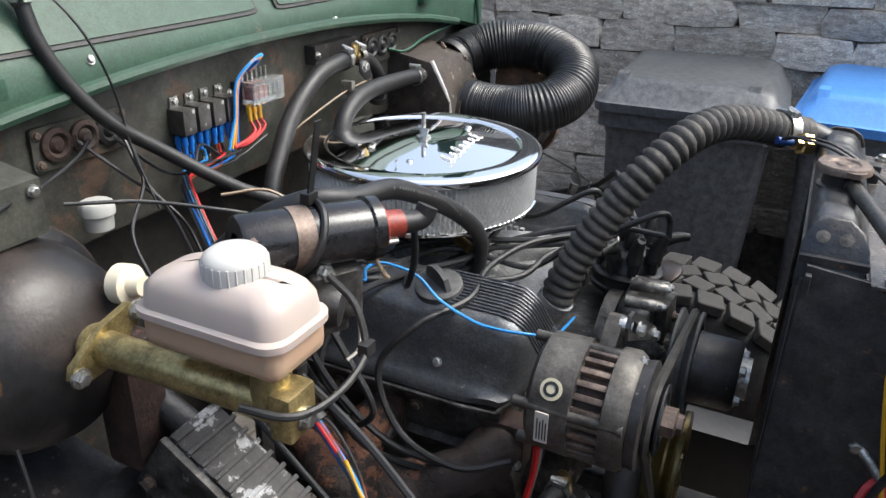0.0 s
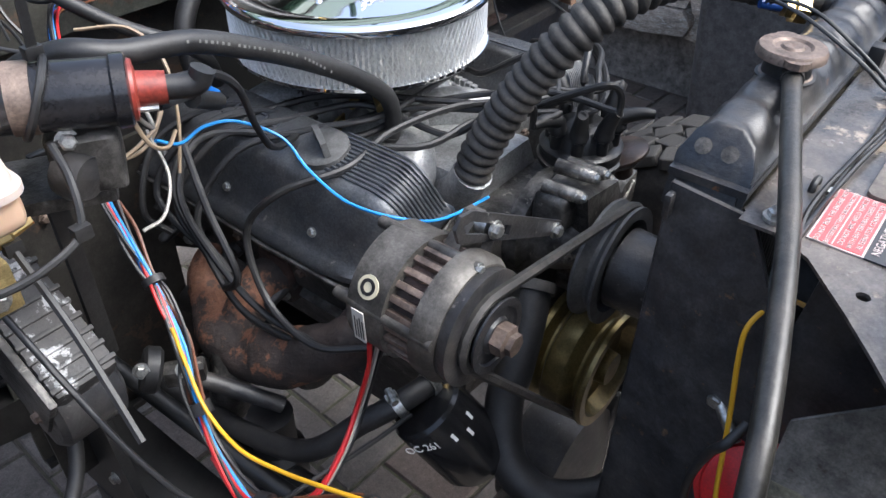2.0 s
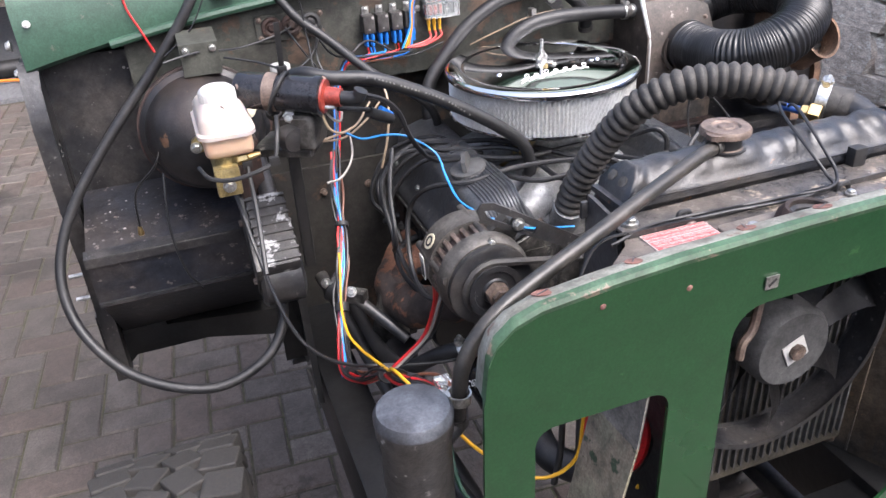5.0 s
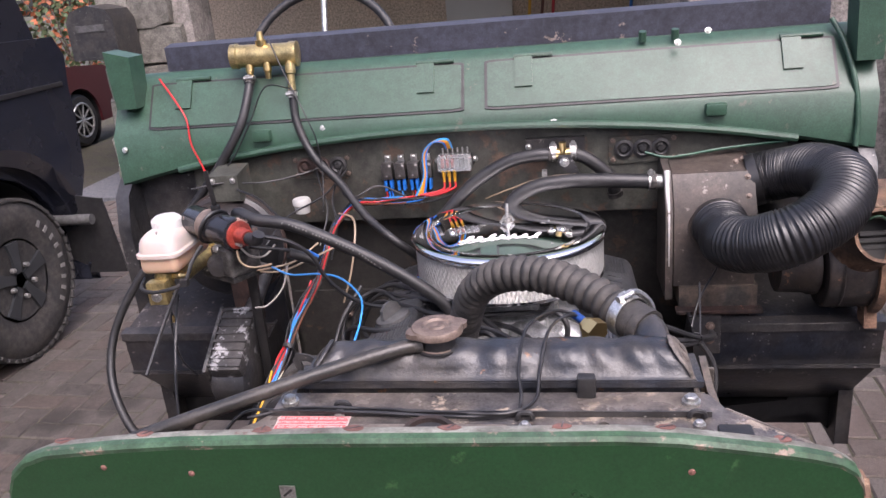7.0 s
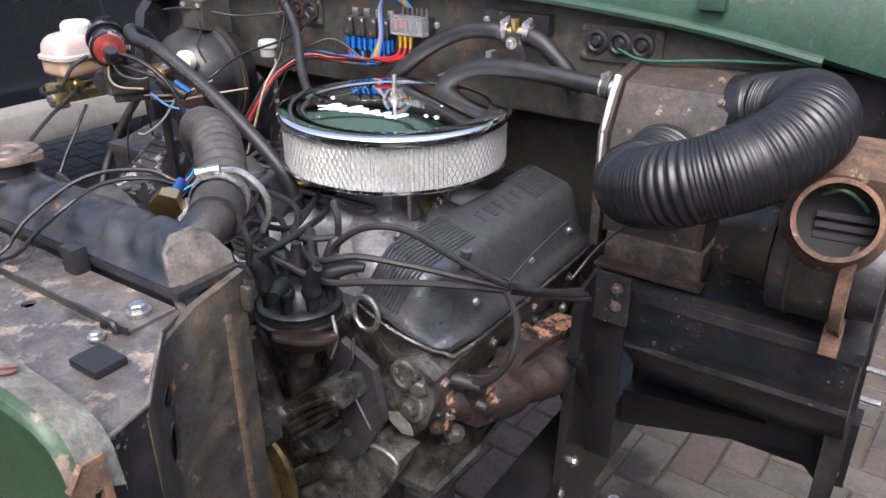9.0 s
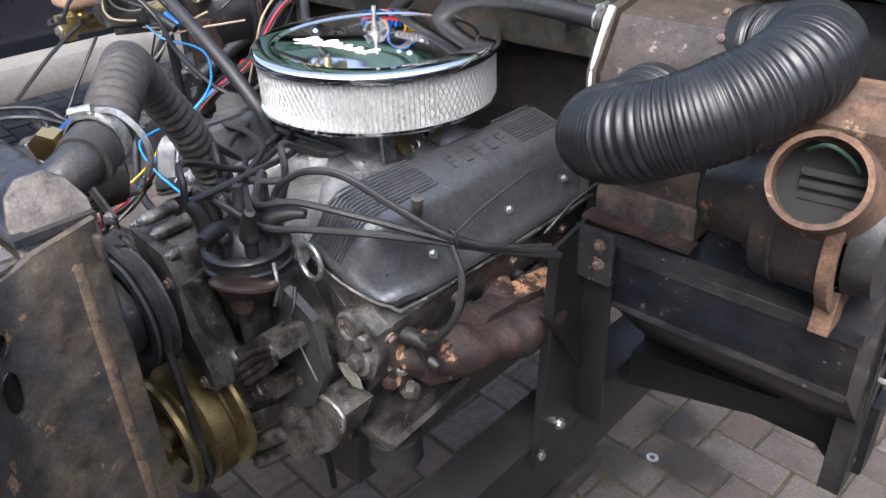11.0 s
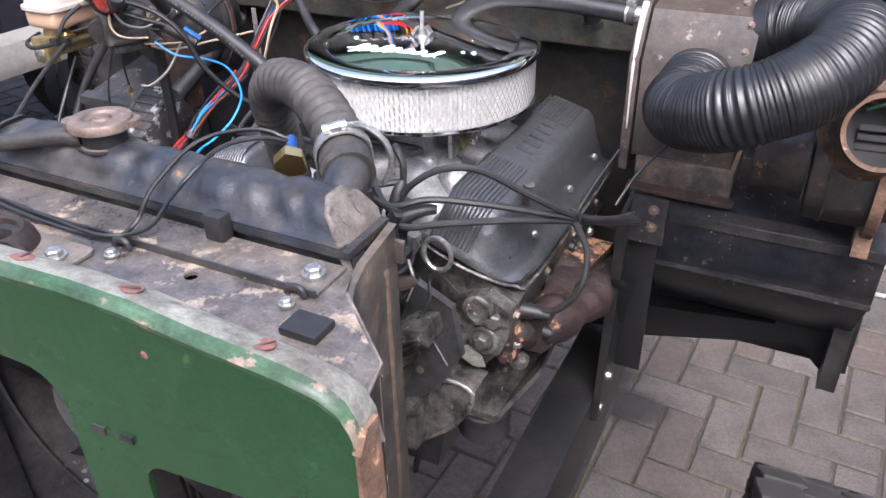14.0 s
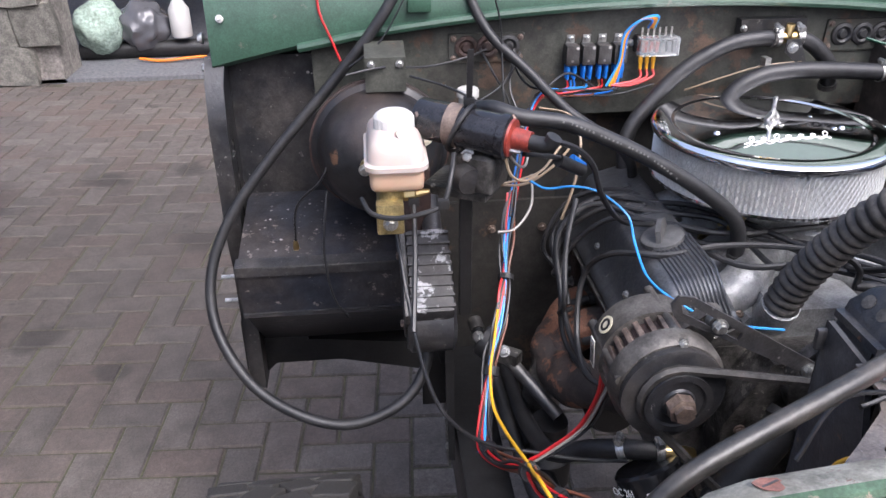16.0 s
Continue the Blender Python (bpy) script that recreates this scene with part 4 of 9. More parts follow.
# carburettor
carb = thing("carburettor", "zinc carburettor with brass linkage under the air cleaner", "carburettor")
part("body", soften(boxm((-0.055, -0.075, 1.112), (0.055, 0.075, 1.172)), 0.008), ALLOY, carb)
for s in (-1, 1):
    part("float_bowl", soften(boxm((0.05 * s - 0.025, -0.055, 1.12), (0.05 * s + 0.025, 0.05, 1.155)), 0.008), ALLOY_DARK, carb)
for k in range(3):
    part("linkage_spring", tube(bmesh.new(), [V(-0.088 + 0.022 * k + 0.0045 * math.cos(j * 1.3), 0.055 + 0.018 * k - 0.0013 * j, 1.078 + 0.005 * math.sin(j * 1.3)) for j in range(34)], 0.0011, 5, already=True), GOLD, carb, "gold return spring" if k == 0 else "")
part("linkage_plate", soften(plate([(-0.105, 1.058), (-0.07, 1.052), (-0.035, 1.066), (-0.03, 1.088), (-0.06, 1.096), (-0.10, 1.084)], [circle(-0.065, 1.072, 0.006, 10)], 0.003, lambda u, v, w: Vector((u, -0.020 + w, v))), 0.0008), GOLD, carb, "gold linkage plate")
part("fuel_inlet", rod(bmesh.new(), V(-0.10, -0.12, 1.145), V(-0.05, -0.06, 1.145), 0.008), BRASS, carb, "brass fuel inlet")
for k in range(4):
    part("lever", boxm((-0.012, -0.002, -0.02), (0.012, 0.002, 0.02), 0, Matrix.Translation((-0.075 + 0.004 * k, -0.05 + 0.035 * k, 1.135)) @ Matrix.Rotation(radians(25 * k), 4, "X")), GOLD, carb, "gold linkage lever")
    part("lever", boxm((-0.003, -0.012, -0.02), (0.003, 0.012, 0.022), 0, Matrix.Translation((0.085, -0.06 + 0.03 * k, 1.13)) @ Matrix.Rotation(radians(30 * k), 4, "X")), GOLD if k % 2 else STEEL, carb)
part("spring", tube(bmesh.new(), [V(0.10 + 0.006 * math.cos(k * 1.2), -0.03 + 0.0022 * k, 1.12 + 0.001 * k + 0.006 * math.sin(k * 1.2)) for k in range(40)], 0.0013, 5, already=True), STEEL, carb)

# air cleaner
air = thing("air_filter", "round chrome air cleaner with white pleated element under wire mesh", "air filter")
part("lid", lathe(bmesh.new(), (0, 0, 1.2465), (0, 0, 1), [(-0.003, 0.176), (-0.001, 0.180), (0.005, 0.182), (0.009, 0.1808), (0.0112, 0.1780), (0.0120, 0.1750), (0.01212, 0.1735), (0.0125, 0.1515), (0.0123, 0.1500), (0.0100, 0.1468), (0.0097, 0.1455), (0.0099, 0.1435), (0.0103, 0.138), (0.0120, 0.118), (0.0140, 0.095), (0.0162, 0.065), (0.0180, 0.03), (0.0186, 0.016), (0.0186, 0.0)], 128, False), CHROME, air, "polished chrome lid")
n = 150
bm = bmesh.new()
lo, hi = [], []
for k in range(2 * n):
    a = math.pi * k / n
    r = 0.1725 if k % 2 else 0.1675
    lo.append(bm.verts.new((r * math.cos(a), r * math.sin(a), 1.179)))
    hi.append(bm.verts.new((r * math.cos(a), r * math.sin(a), 1.2470)))
for k in range(2 * n):
    bm.faces.new((lo[k], lo[(k + 1) % (2 * n)], hi[(k + 1) % (2 * n)], hi[k]))
element = part("element", bm, ELEMENT, air, "white pleated paper element", 20)
bm = bmesh.new()
for k in range(120):
    for s in (-1, 1):
        a0 = 2 * math.pi * k / 120
        tube(bm, [V(0.1742 * math.cos(a0 + s * 0.21 * u), 0.1742 * math.sin(a0 + s * 0.21 * u), 1.179 + 0.068 * u) for u in (0, 0.25, 0.5, 0.75, 1)], 0.00075, 3, already=True)
tagged(part("wire_mesh", bm, MESH_WIRE, element, "diamond wire mesh"), kind="stuff")
part("base", lathe(bmesh.new(), (0, 0, 1.168), (0, 0, 1), [(0.002, 0.06), (0.002, 0.160), (0.004, 0.173), (0.008, 0.1775), (0.012, 0.1775), (0.013, 0.173)], 96, False), CHROME, air, "chrome base pan")
stud = part("stud", rod(bmesh.new(), (0, 0, 1.262), (0, 0, 1.303), 0.0033), STEEL, air, "threaded zinc stud")
nut = lathe(bmesh.new(), (0, 0, 1.265), (0, 0, 1), [(0, 0.011), (0.003, 0.011), (0.004, 0.007), (0.012, 0.006)], 16)
for s in (-1, 1):
    box(nut, (-0.002, -0.005, 0), (0.002, 0.005, 0.014), Matrix.Translation((0.012 * s, 0.006 * s, 1.269)) @ Matrix.Rotation(radians(-35 * s), 4, "Y"))
part("wing_nut", nut, STEEL, air)
# raised script ornament on the lid, drawn as plain curls
curls = []
for k in range(289):
    u = k / 288
    w = 2 * math.pi * 7 * u
    tall = 0.0125 if u < 0.14 or 0.28 < u < 0.43 or u > 0.86 else 0.0070
    rise = tall * (0.45 - math.cos(w))
    curls.append(V(-0.078 + 0.140 * u + 0.0080 * math.sin(w) + 0.55 * rise, -0.078 + 0.012 * u + rise, 1.2612 + 0.002 * math.sin(math.pi * u)))
part("script_ornament", tube(bmesh.new(), curls, lambda u: 0.0010 + 0.0004 * math.sin(2 * math.pi * 14 * u), 6, already=True), WHITE_INK, air, "raised white script ornament")
for x, y in ((0.055, 0.035), (0.075, 0.02), (0.085, -0.035), (0.10, -0.03), (-0.10, -0.03)):
    part("lid_dimple", lathe(bmesh.new(), (x, y, 1.259), (0, 0, 1), [(0, 0.006), (0.003, 0.004), (0.004, 0)], 12, False), CHROME, air)

air.location.y = 0.009
oilcap = thing("oil_filler_cap", "round dark plastic oil filler cap with a grip bar", "filler cap")
m = Matrix.Translation((-0.206, -0.122, 1.137)) @ Matrix.Rotation(radians(-15), 4, "Y") @ Matrix.Scale(0.9, 4)
bm = lathe(bmesh.new(), (0, 0, -0.03), (0, 0, 1), [(0, 0.024), (0.02, 0.024), (0.022, 0.036), (0.034, 0.035), (0.037, 0.03)], 28)
bmesh.ops.transform(bm, matrix=m, verts=bm.verts)
part("cap", bm, TRIM_GREY, oilcap)
bm = prism(bmesh.new(), [(-0.028, -0.004, 0.005), (0.028, -0.004, 0.005), (0.022, -0.004, 0.026), (0.008, -0.004, 0.034), (-0.008, -0.004, 0.034), (-0.022, -0.004, 0.026)], (0, 0.008, 0))
soften(bm, 0.003)
bmesh.ops.transform(bm, matrix=m @ Matrix.Rotation(radians(60), 4, "Z"), verts=bm.verts)
part("grip", bm, TRIM_GREY, oilcap)
part("breather_tube", rod(bmesh.new(), V(0.238, -0.16, 1.115), V(0.246, -0.165, 1.143), 0.0075), ALLOY_DARK, engine, "short breather tube")
part("lifting_eye", tube(bmesh.new(), [V(0.163 + 0.020 * math.cos(k * 0.35), -0.272, 1.072 + 0.024 * math.sin(k * 0.35)) for k in range(19)], 0.0036, 8, already=True), STEEL, engine, "steel lifting eye")

# distributor
dist = thing("distributor", "black distributor with ribbed cap and eight lead towers", "distributor")
part("body", lathe(bmesh.new(), (0.079, -0.31, 0.93), (0, 0, 1), [(0, 0.022), (0.05, 0.024), (0.07, 0.035), (0.10, 0.044), (0.115, 0.046)], 28), ALLOY_DARK, dist, "oily alloy distributor body")
DX, DY = 0.077, -0.303
capm = part("cap", lathe(bmesh.new(), (DX, DY, 1.040), (0, 0, 1), [(0, 0.050), (0.002, 0.056), (0.010, 0.058), (0.012, 0.0545), (0.024, 0.054), (0.027, 0.056), (0.030, 0.053), (0.032, 0.044), (0.052, 0.037), (0.058, 0.028), (0.060, 0.0)], 40), CAP_BLACK, dist, "black plastic cap with a wide rim")
TOWERS = []
for k in range(8):
    a = radians(22 + 45 * k)
    d = V(math.cos(a), math.sin(a), 0)
    p = V(DX, DY, 1.068) + d * 0.041
    part("tower", lathe(bmesh.new(), p, (0.03 * d.x, 0.03 * d.y, 1), [(0, 0.0085), (0.022, 0.0085), (0.024, 0.0112), (0.036, 0.0112), (0.038, 0.010)], 14), CAP_BLACK, capm)
    part("cap_fin", boxm((-0.0014, -0.012, 0), (0.0014, 0.004, 0.040), 0, Matrix.Translation(p) @ Matrix.Rotation(a - radians(90), 4, "Z")), CAP_BLACK, capm)
    lean = V(math.cos(a + 0.5), math.sin(a + 0.5), 0)
    top = p + d * 0.002 + V(0, 0, 0.030)
    end = top + (d * 0.012 + lean * 0.006 + V(0, 0, 0.040), d * 0.030 + lean * 0.016 + V(0, 0, 0.020))[k in (0, 3, 6)]
    part("boot", tube(bmesh.new(), [top, top + V(0, 0, 0.012) + d * 0.002, top.lerp(end, 0.6) + V(0, 0, 0.008), end], lambda u: 0.0132 - 0.0070 * u, 12, 4), RUBBER, capm, "" if k else "black rubber lead boot")
    TOWERS.append(end + V(0.006, -0.004, 0.017))
part("tower", lathe(bmesh.new(), (DX, DY, 1.098), (0.05, 0, 1), [(0, 0.0115), (0.02, 0.0115), (0.024, 0.0095), (0.05, 0.006)], 12), RUBBER, capm)
part("rim_print", lathe(bmesh.new(), (DX, DY, 1.056), (0, 0, 1), [(0, 0.0546), (0.002, 0.0548), (0.004, 0.0546)], 40, False), RUBBER, capm)
part("vacuum_unit", lathe(bmesh.new(), (0.118, -0.338, 1.052), (0.12, -0.30, -0.9), [(0, 0.012), (0.003, 0.038), (0.006, 0.041), (0.010, 0.041), (0.013, 0.034), (0.022, 0.026), (0.026, 0.015), (0.042, 0.013), (0.046, 0.009)], 28), VACUUM_BROWN, dist, "rusty vacuum unit")
dist.location = (0.006, -0.004, 0.017)
part("clip", tube(bmesh.new(), [V(0.134, -0.305, 1.062), V(0.143, -0.31, 1.035), V(0.135, -0.315, 1.005)], 0.0025, 6), STEEL, dist)

# ignition leads, in one set for each bank
LEADS_L = [[(0.12, -0.28, 1.15), (0.155, -0.265, 1.185), (0.205, -0.245, 1.19), (0.26, -0.215, 1.155), (0.313, -0.182, 1.120), (0.345, -0.12, 1.09), (0.36, -0.05, 1.065)],
           [(0.11, -0.30, 1.145), (0.16, -0.28, 1.155), (0.23, -0.245, 1.145), (0.313, -0.179, 1.114), (0.348, -0.11, 1.085), (0.365, -0.045, 1.058)],
           [(0.125, -0.31, 1.125), (0.18, -0.285, 1.128), (0.245, -0.24, 1.125), (0.313, -0.176, 1.108), (0.35, -0.10, 1.075), (0.368, -0.04, 1.05)],
           [(0.318, -0.185, 1.112), (0.338, -0.19, 1.075), (0.338, -0.205, 1.03), (0.315, -0.215, 0.995), (0.285, -0.215, 0.98)]]
lead_l = thing("ignition_lead_set", "black ignition leads tied together over the rocker cover", "ignition leads", "ignition leads")
for i, pts in enumerate(LEADS_L):
    part("lead", tube(bmesh.new(), ([TOWERS[(i * 2) % 8]] if i < 3 else []) + pts, 0.0046, 8), RUBBER, lead_l)
part("cable_tie", tube(bmesh.new(), [V(0.313 + 0.009 * math.cos(k), -0.179 + 0.004 * math.sin(k * 0.5), 1.114 + 0.012 * math.sin(k)) for k in range(8)], 0.002, 5, already=True), RUBBER, lead_l)
part("tie_tail", tube(bmesh.new(), [V(0.318, -0.178, 1.124), V(0.325, -0.13, 1.145), V(0.335, -0.06, 1.165)], 0.0018, 5), RUBBER, lead_l)
part("boot", lathe(bmesh.new(), (0.225, -0.215, 0.972), (1, 0.02, 0.1), [(0, 0.012), (0.05, 0.012), (0.055, 0.009), (0.08, 0.008)], 14), RUBBER, lead_l)
lead_r = thing("ignition_lead_set", "black ignition leads draped across the rocker cover to the plugs", "ignition leads", "ignition leads")
LEADS_R = [[(0.05, -0.27, 1.15), (-0.03, -0.19, 1.145), (-0.13, -0.16, 1.14), (-0.215, -0.17, 1.135), (-0.285, -0.13, 1.12), (-0.31, -0.09, 1.06), (-0.325, -0.13, 0.985), (-0.33, -0.21, 0.965), (-0.30, -0.27, 0.975)],
           [(0.04, -0.29, 1.14), (-0.03, -0.22, 1.135), (-0.12, -0.19, 1.125), (-0.20, -0.06, 1.13), (-0.27, 0.02, 1.13), (-0.33, 0.0, 1.09), (-0.335, -0.05, 1.02), (-0.33, -0.13, 0.965), (-0.31, -0.24, 0.95)],
           [(0.05, -0.26, 1.155), (-0.02, -0.14, 1.13), (-0.14, -0.10, 1.115), (-0.19, 0.0, 1.14), (-0.26, 0.04, 1.13), (-0.32, 0.03, 1.08), (-0.325, -0.02, 1.0), (-0.335, -0.10, 0.95), (-0.31, -0.22, 0.935)],
           [(0.02, -0.25, 1.14), (-0.06, -0.12, 1.13), (-0.15, -0.06, 1.12), (-0.20, 0.05, 1.135), (-0.28, 0.11, 1.10), (-0.33, 0.10, 1.02), (-0.31, 0.08, 0.98)],
           [(-0.30, 0.02, 1.14), (-0.33, -0.05, 1.09), (-0.34, -0.10, 1.02), (-0.335, -0.06, 0.975), (-0.31, -0.04, 0.97)]]
for i, pts in enumerate(LEADS_R):
    part("lead", tube(bmesh.new(), ([TOWERS[(i * 2 + 1) % 8]] if i < 4 else []) + pts, 0.0046, 8), RUBBER, lead_r)

for k, (bx, by) in ((1, (-0.05, 0.13)), (3, (-0.07, 0.10)), (5, (-0.06, 0.15))):
    T = TOWERS[k]
    part("lead", tube(bmesh.new(), [T - V(0, 0, 0.004), T + V(0, 0.002, 0.024), T + V(bx * 0.3, 0.012, 0.040), T + V(bx * 0.65, by * 0.35, 0.022), T + V(bx * 0.9, by * 0.7, -0.008), T + V(bx, by, -0.014), V(-0.10, -0.145 + 0.02 * k, 1.140), V(-0.185, -0.10 + 0.02 * k, 1.139), V(-0.262, -0.05 + 0.02 * k, 1.125), V(-0.322, -0.03 + 0.02 * k, 1.05), V(-0.318, -0.05, 0.985)], 0.0046, 8), RUBBER, lead_r)

# alternator
alternator = thing("alternator", "dull alloy alternator with finned middle and drive pulley", "alternator")
ac = V(-0.293, -0.297, 1.091)
part("rear_case", lathe(bmesh.new(), ac, (0, -1, 0), [(0, 0.03), (0.0, 0.058), (0.006, 0.067), (0.050, 0.068), (0.052, 0.060)], 48), ALTERNATOR, alternator, "dull alloy rear case")
part("stator", lathe(bmesh.new(), ac + V(0, -0.05, 0), (0, -1, 0), [(0, 0.057), (0.032, 0.057)], 40), RUST, alternator, "brown laminated stator")
for k in range(26):
    a = 2 * math.pi * k / 26
    part("fin", boxm((-0.0035, -0.083, 0.055), (0.0035, -0.049, 0.064), 0.0015, Matrix.Translation(ac) @ Matrix.Rotation(a, 4, "Y")), CAP_BROWN, alternator)
part("front_case", lathe(bmesh.new(), ac + V(0, -0.082, 0), (0, -1, 0), [(0, 0.06), (0.002, 0.068), (0.020, 0.068), (0.028, 0.062), (0.030, 0.03)], 48), ALTERNATOR, alternator, "dull alloy front case")
part("cooling_fan", lathe(bmesh.new(), ac + V(0, -0.110, 0), (0, -1, 0), [(0, 0.02), (0.0, 0.06), (0.012, 0.062), (0.014, 0.058), (0.014, 0.02)], 40), BLACK, alternator)
pulley("pulley", tuple(ac + V(0, -0.121, 0)), 0.040, 0.018, BLACK, 1, "", alternator, 0.003)
part("shaft_nut", lathe(bmesh.new(), ac + V(0, -0.136, 0), (0, -1, 0), [(0, 0.017), (0.016, 0.017), (0.018, 0.012), (0.024, 0.012), (0.024, 0)], 6, False), CAP_BROWN, alternator, "rusty shaft nut")
for sx, sz in ((0.008, 0.061), (-0.060, 0.015), (0.045, -0.042), (-0.036, -0.049)):
    part("through_bolt", rod(bmesh.new(), ac + V(sx, 0.012, sz), ac + V(sx, -0.108, sz), 0.0065, n=10), ALTERNATOR, alternator)
put_bolt(ac + V(0.008, -0.108, 0.061), (0, -1, 0), alternator, BOLT_SMALL)
d = Vector((-0.75, 0, 0.52)).normalized()
m = Matrix.Translation(ac + d * 0.0682 + V(0, -0.028, 0)) @ d.to_track_quat("Z", "Y").to_matrix().to_4x4()
bm = lathe(bmesh.new(), (0, 0, 0), (0, 0, 1), [(0, 0.012), (0.0012, 0.012)], 24)
bmesh.ops.transform(bm, matrix=m, verts=bm.verts)
badge = part("badge", bm, plain("badge_cream", (0.55, 0.5, 0.36), 0.5), alternator, "round cream badge")
bm = lathe(bmesh.new(), (0, 0, 0.001), (0, 0, 1), [(0, 0.0085), (0.001, 0.0085), (0.001, 0.005), (0.0002, 0.005)], 20, False)
bmesh.ops.transform(bm, matrix=m, verts=bm.verts)
part("badge_ring", bm, BLACK, badge)
d = Vector((-0.98, 0, -0.05)).normalized()
m = Matrix.Translation(ac + d * 0.0685 + V(0, -0.024, 0)) @ d.to_track_quat("Z", "Y").to_matrix().to_4x4()
label = part("rating_plate", boxm((-0.0075, -0.02, -0.0005), (0.0075, 0.02, 0.0008), 0, m), plain("worn_label", (0.55, 0.53, 0.48), 0.5), alternator, "worn white rating plate")
for k in range(4):
    part("print_line", boxm((-0.005 + 0.0032 * k, -0.016, 0.0008), (-0.0035 + 0.0032 * k, 0.012 - 0.004 * (k % 2), 0.0012), 0, m), BLACK, label)
arm = part("adjuster_arm", soften(plate([(-0.292, 1.176), (-0.298, 1.194), (-0.290, 1.205), (-0.272, 1.202), (-0.098, 1.093), (-0.100, 1.074), (-0.238, 1.148)], [[(-0.283, 1.182), (-0.286, 1.193), (-0.274, 1.192), (-0.205, 1.148), (-0.210, 1.139)]], 0.004, lambda u, v, w: Vector((u, -0.383 - w, v))), 0.0008), BLACK, alternator, "black slotted adjuster arm")
put_bolt((-0.112, -0.388, 1.088), (0, -1, 0), arm)
lug = part("adjuster_lug", soften(prism(bmesh.new(), [(-0.290, -0.352, 1.128), (-0.268, -0.352, 1.150), (-0.238, -0.352, 1.172), (-0.226, -0.352, 1.170), (-0.222, -0.352, 1.158), (-0.232, -0.352, 1.130), (-0.246, -0.352, 1.105)], (0, -0.018, 0)), 0.004), ALTERNATOR, alternator, "cast adjuster lug")
part("spacer", rod(bmesh.new(), V(-0.236, -0.382, 1.161), V(-0.236, -0.366, 1.161), 0.011), STEEL, lug)
put_bolt((-0.236, -0.388, 1.161), (0, -1, 0), lug)

# oil filter
of = thing("oil_filter", "glossy black spin-on oil filter canister with white printing", "oil filter")
fa = V(-0.271, -0.326, 0.893)
fd = Vector((0.30, -0.50, -0.75)).normalized()
part("can", lathe(bmesh.new(), fa, fd, [(0, 0.0), (0, 0.043), (0.004, 0.0475), (0.01, 0.048), (0.10, 0.048), (0.115, 0.04), (0.12, 0.0)], 36, False), plain("gloss_black", (0.012, 0.012, 0.013), 0.2), of)
# ---- text helper ----
def writing(text, size, m, mat, parent, name="lettering"):
    c = bpy.data.curves.new(name, "FONT")
    c.body, c.size, c.extrude, c.align_x, c.align_y = text, size, 0.0003, "CENTER", "CENTER"
    tmp = bpy.data.objects.new(name, c)
    me = bpy.data.meshes.new_from_object(tmp)
    bpy.data.objects.remove(tmp)
    me.transform(m)
    me.materials.append(mat)
    ob = new(name, me)
    ob.parent = parent
    return ob


def facing(at, normal, up=(0, 0, 1), spin=0):
    """A pose whose z looks along normal and whose y is near up."""
    z = Vector(normal).normalized()
    x = Vector(up).cross(z).normalized()
    y = z.cross(x)
    return Matrix.Translation(at) @ Matrix((x, y, z)).transposed().to_4x4() @ Matrix.Rotation(radians(spin), 4, "Z")


def hose_clamp(at, axis, r, parent=None, screw=(0, 0, 1), width=0.011, name="hose_clamp", label="bright steel worm-drive hose clamp"):
    axis = Vector(axis).normalized()
    bm = lathe(bmesh.new(), Vector(at) - axis * width / 2, axis, [(0, r), (0, r + 0.0018), (width, r + 0.0018), (width, r)], 28, False)
    s = Vector(screw)
    s = (s - axis * s.dot(axis)).normalized()
    t = axis.cross(s)
    rod(bm, Vector(at) + s * (r + 0.004) - t * 0.012, Vector(at) + s * (r + 0.004) + t * 0.010, 0.0048, n=8)
    box(bm, (-0.005, -0.007, -0.002), (0.005, 0.007, 0.005), facing(Vector(at) + s * (r + 0.001), s, axis))
    return part(name, bm, STEEL, parent, label)


for tt, z in (("OC 261", 0.045),):
    side = (Vector((-0.9, -0.1, 0.25)) - fd * Vector((-0.9, -0.1, 0.25)).dot(fd)).normalized()
    writing(tt, 0.016, facing(fa + fd * 0.02 + side * 0.0485, side, -fd), WHITE_INK, of)
for k in range(3):
    side = (Vector((-0.5 + 0.35 * k, -0.5 - 0.2 * k, 0.6)) - fd * Vector((-0.5 + 0.35 * k, -0.5 - 0.2 * k, 0.6)).dot(fd)).normalized()
    part("printed_mark", boxm((-0.002, -0.006, 0), (0.002, 0.006, 0.0006), 0, facing(fa + fd * (0.03 + 0.012 * (k % 2)) + side * 0.048, side, fd)), WHITE_INK, of)

# ---- heater and its ducts ----
heater = thing("heater_box", "brown-black steel heater box bolted to the bulkhead", "heater")
hx0, hx1 = 0.315, 0.468
part("case", soften(prism(bmesh.new(), [(hx0, 0.245, 1.085), (hx0, 0.115, 1.085), (hx0, 0.115, 1.235), (hx0, 0.155, 1.305), (hx0, 0.245, 1.325)], (hx1 - hx0, 0, 0)), 0.003), HEATER, heater, "brown-black painted steel case")
part("side_flange", soften(prism(bmesh.new(), [(0.298, 0.25, 1.06), (0.298, 0.108, 1.06), (0.298, 0.108, 1.24), (0.298, 0.150, 1.312), (0.298, 0.25, 1.33)], (0.014, 0, 0)), 0.002), HEATER, heater)
part("sealant_smear", tube(bmesh.new(), [V(0.304, 0.150, 1.314), V(0.303, 0.130, 1.28), V(0.304, 0.112, 1.243), V(0.304, 0.107, 1.21), V(0.305, 0.107, 1.13)], lambda u: 0.0052 * (1 - 0.8 * u), 8), CAP_WHITE, heater, "white sealant smeared down the seam")
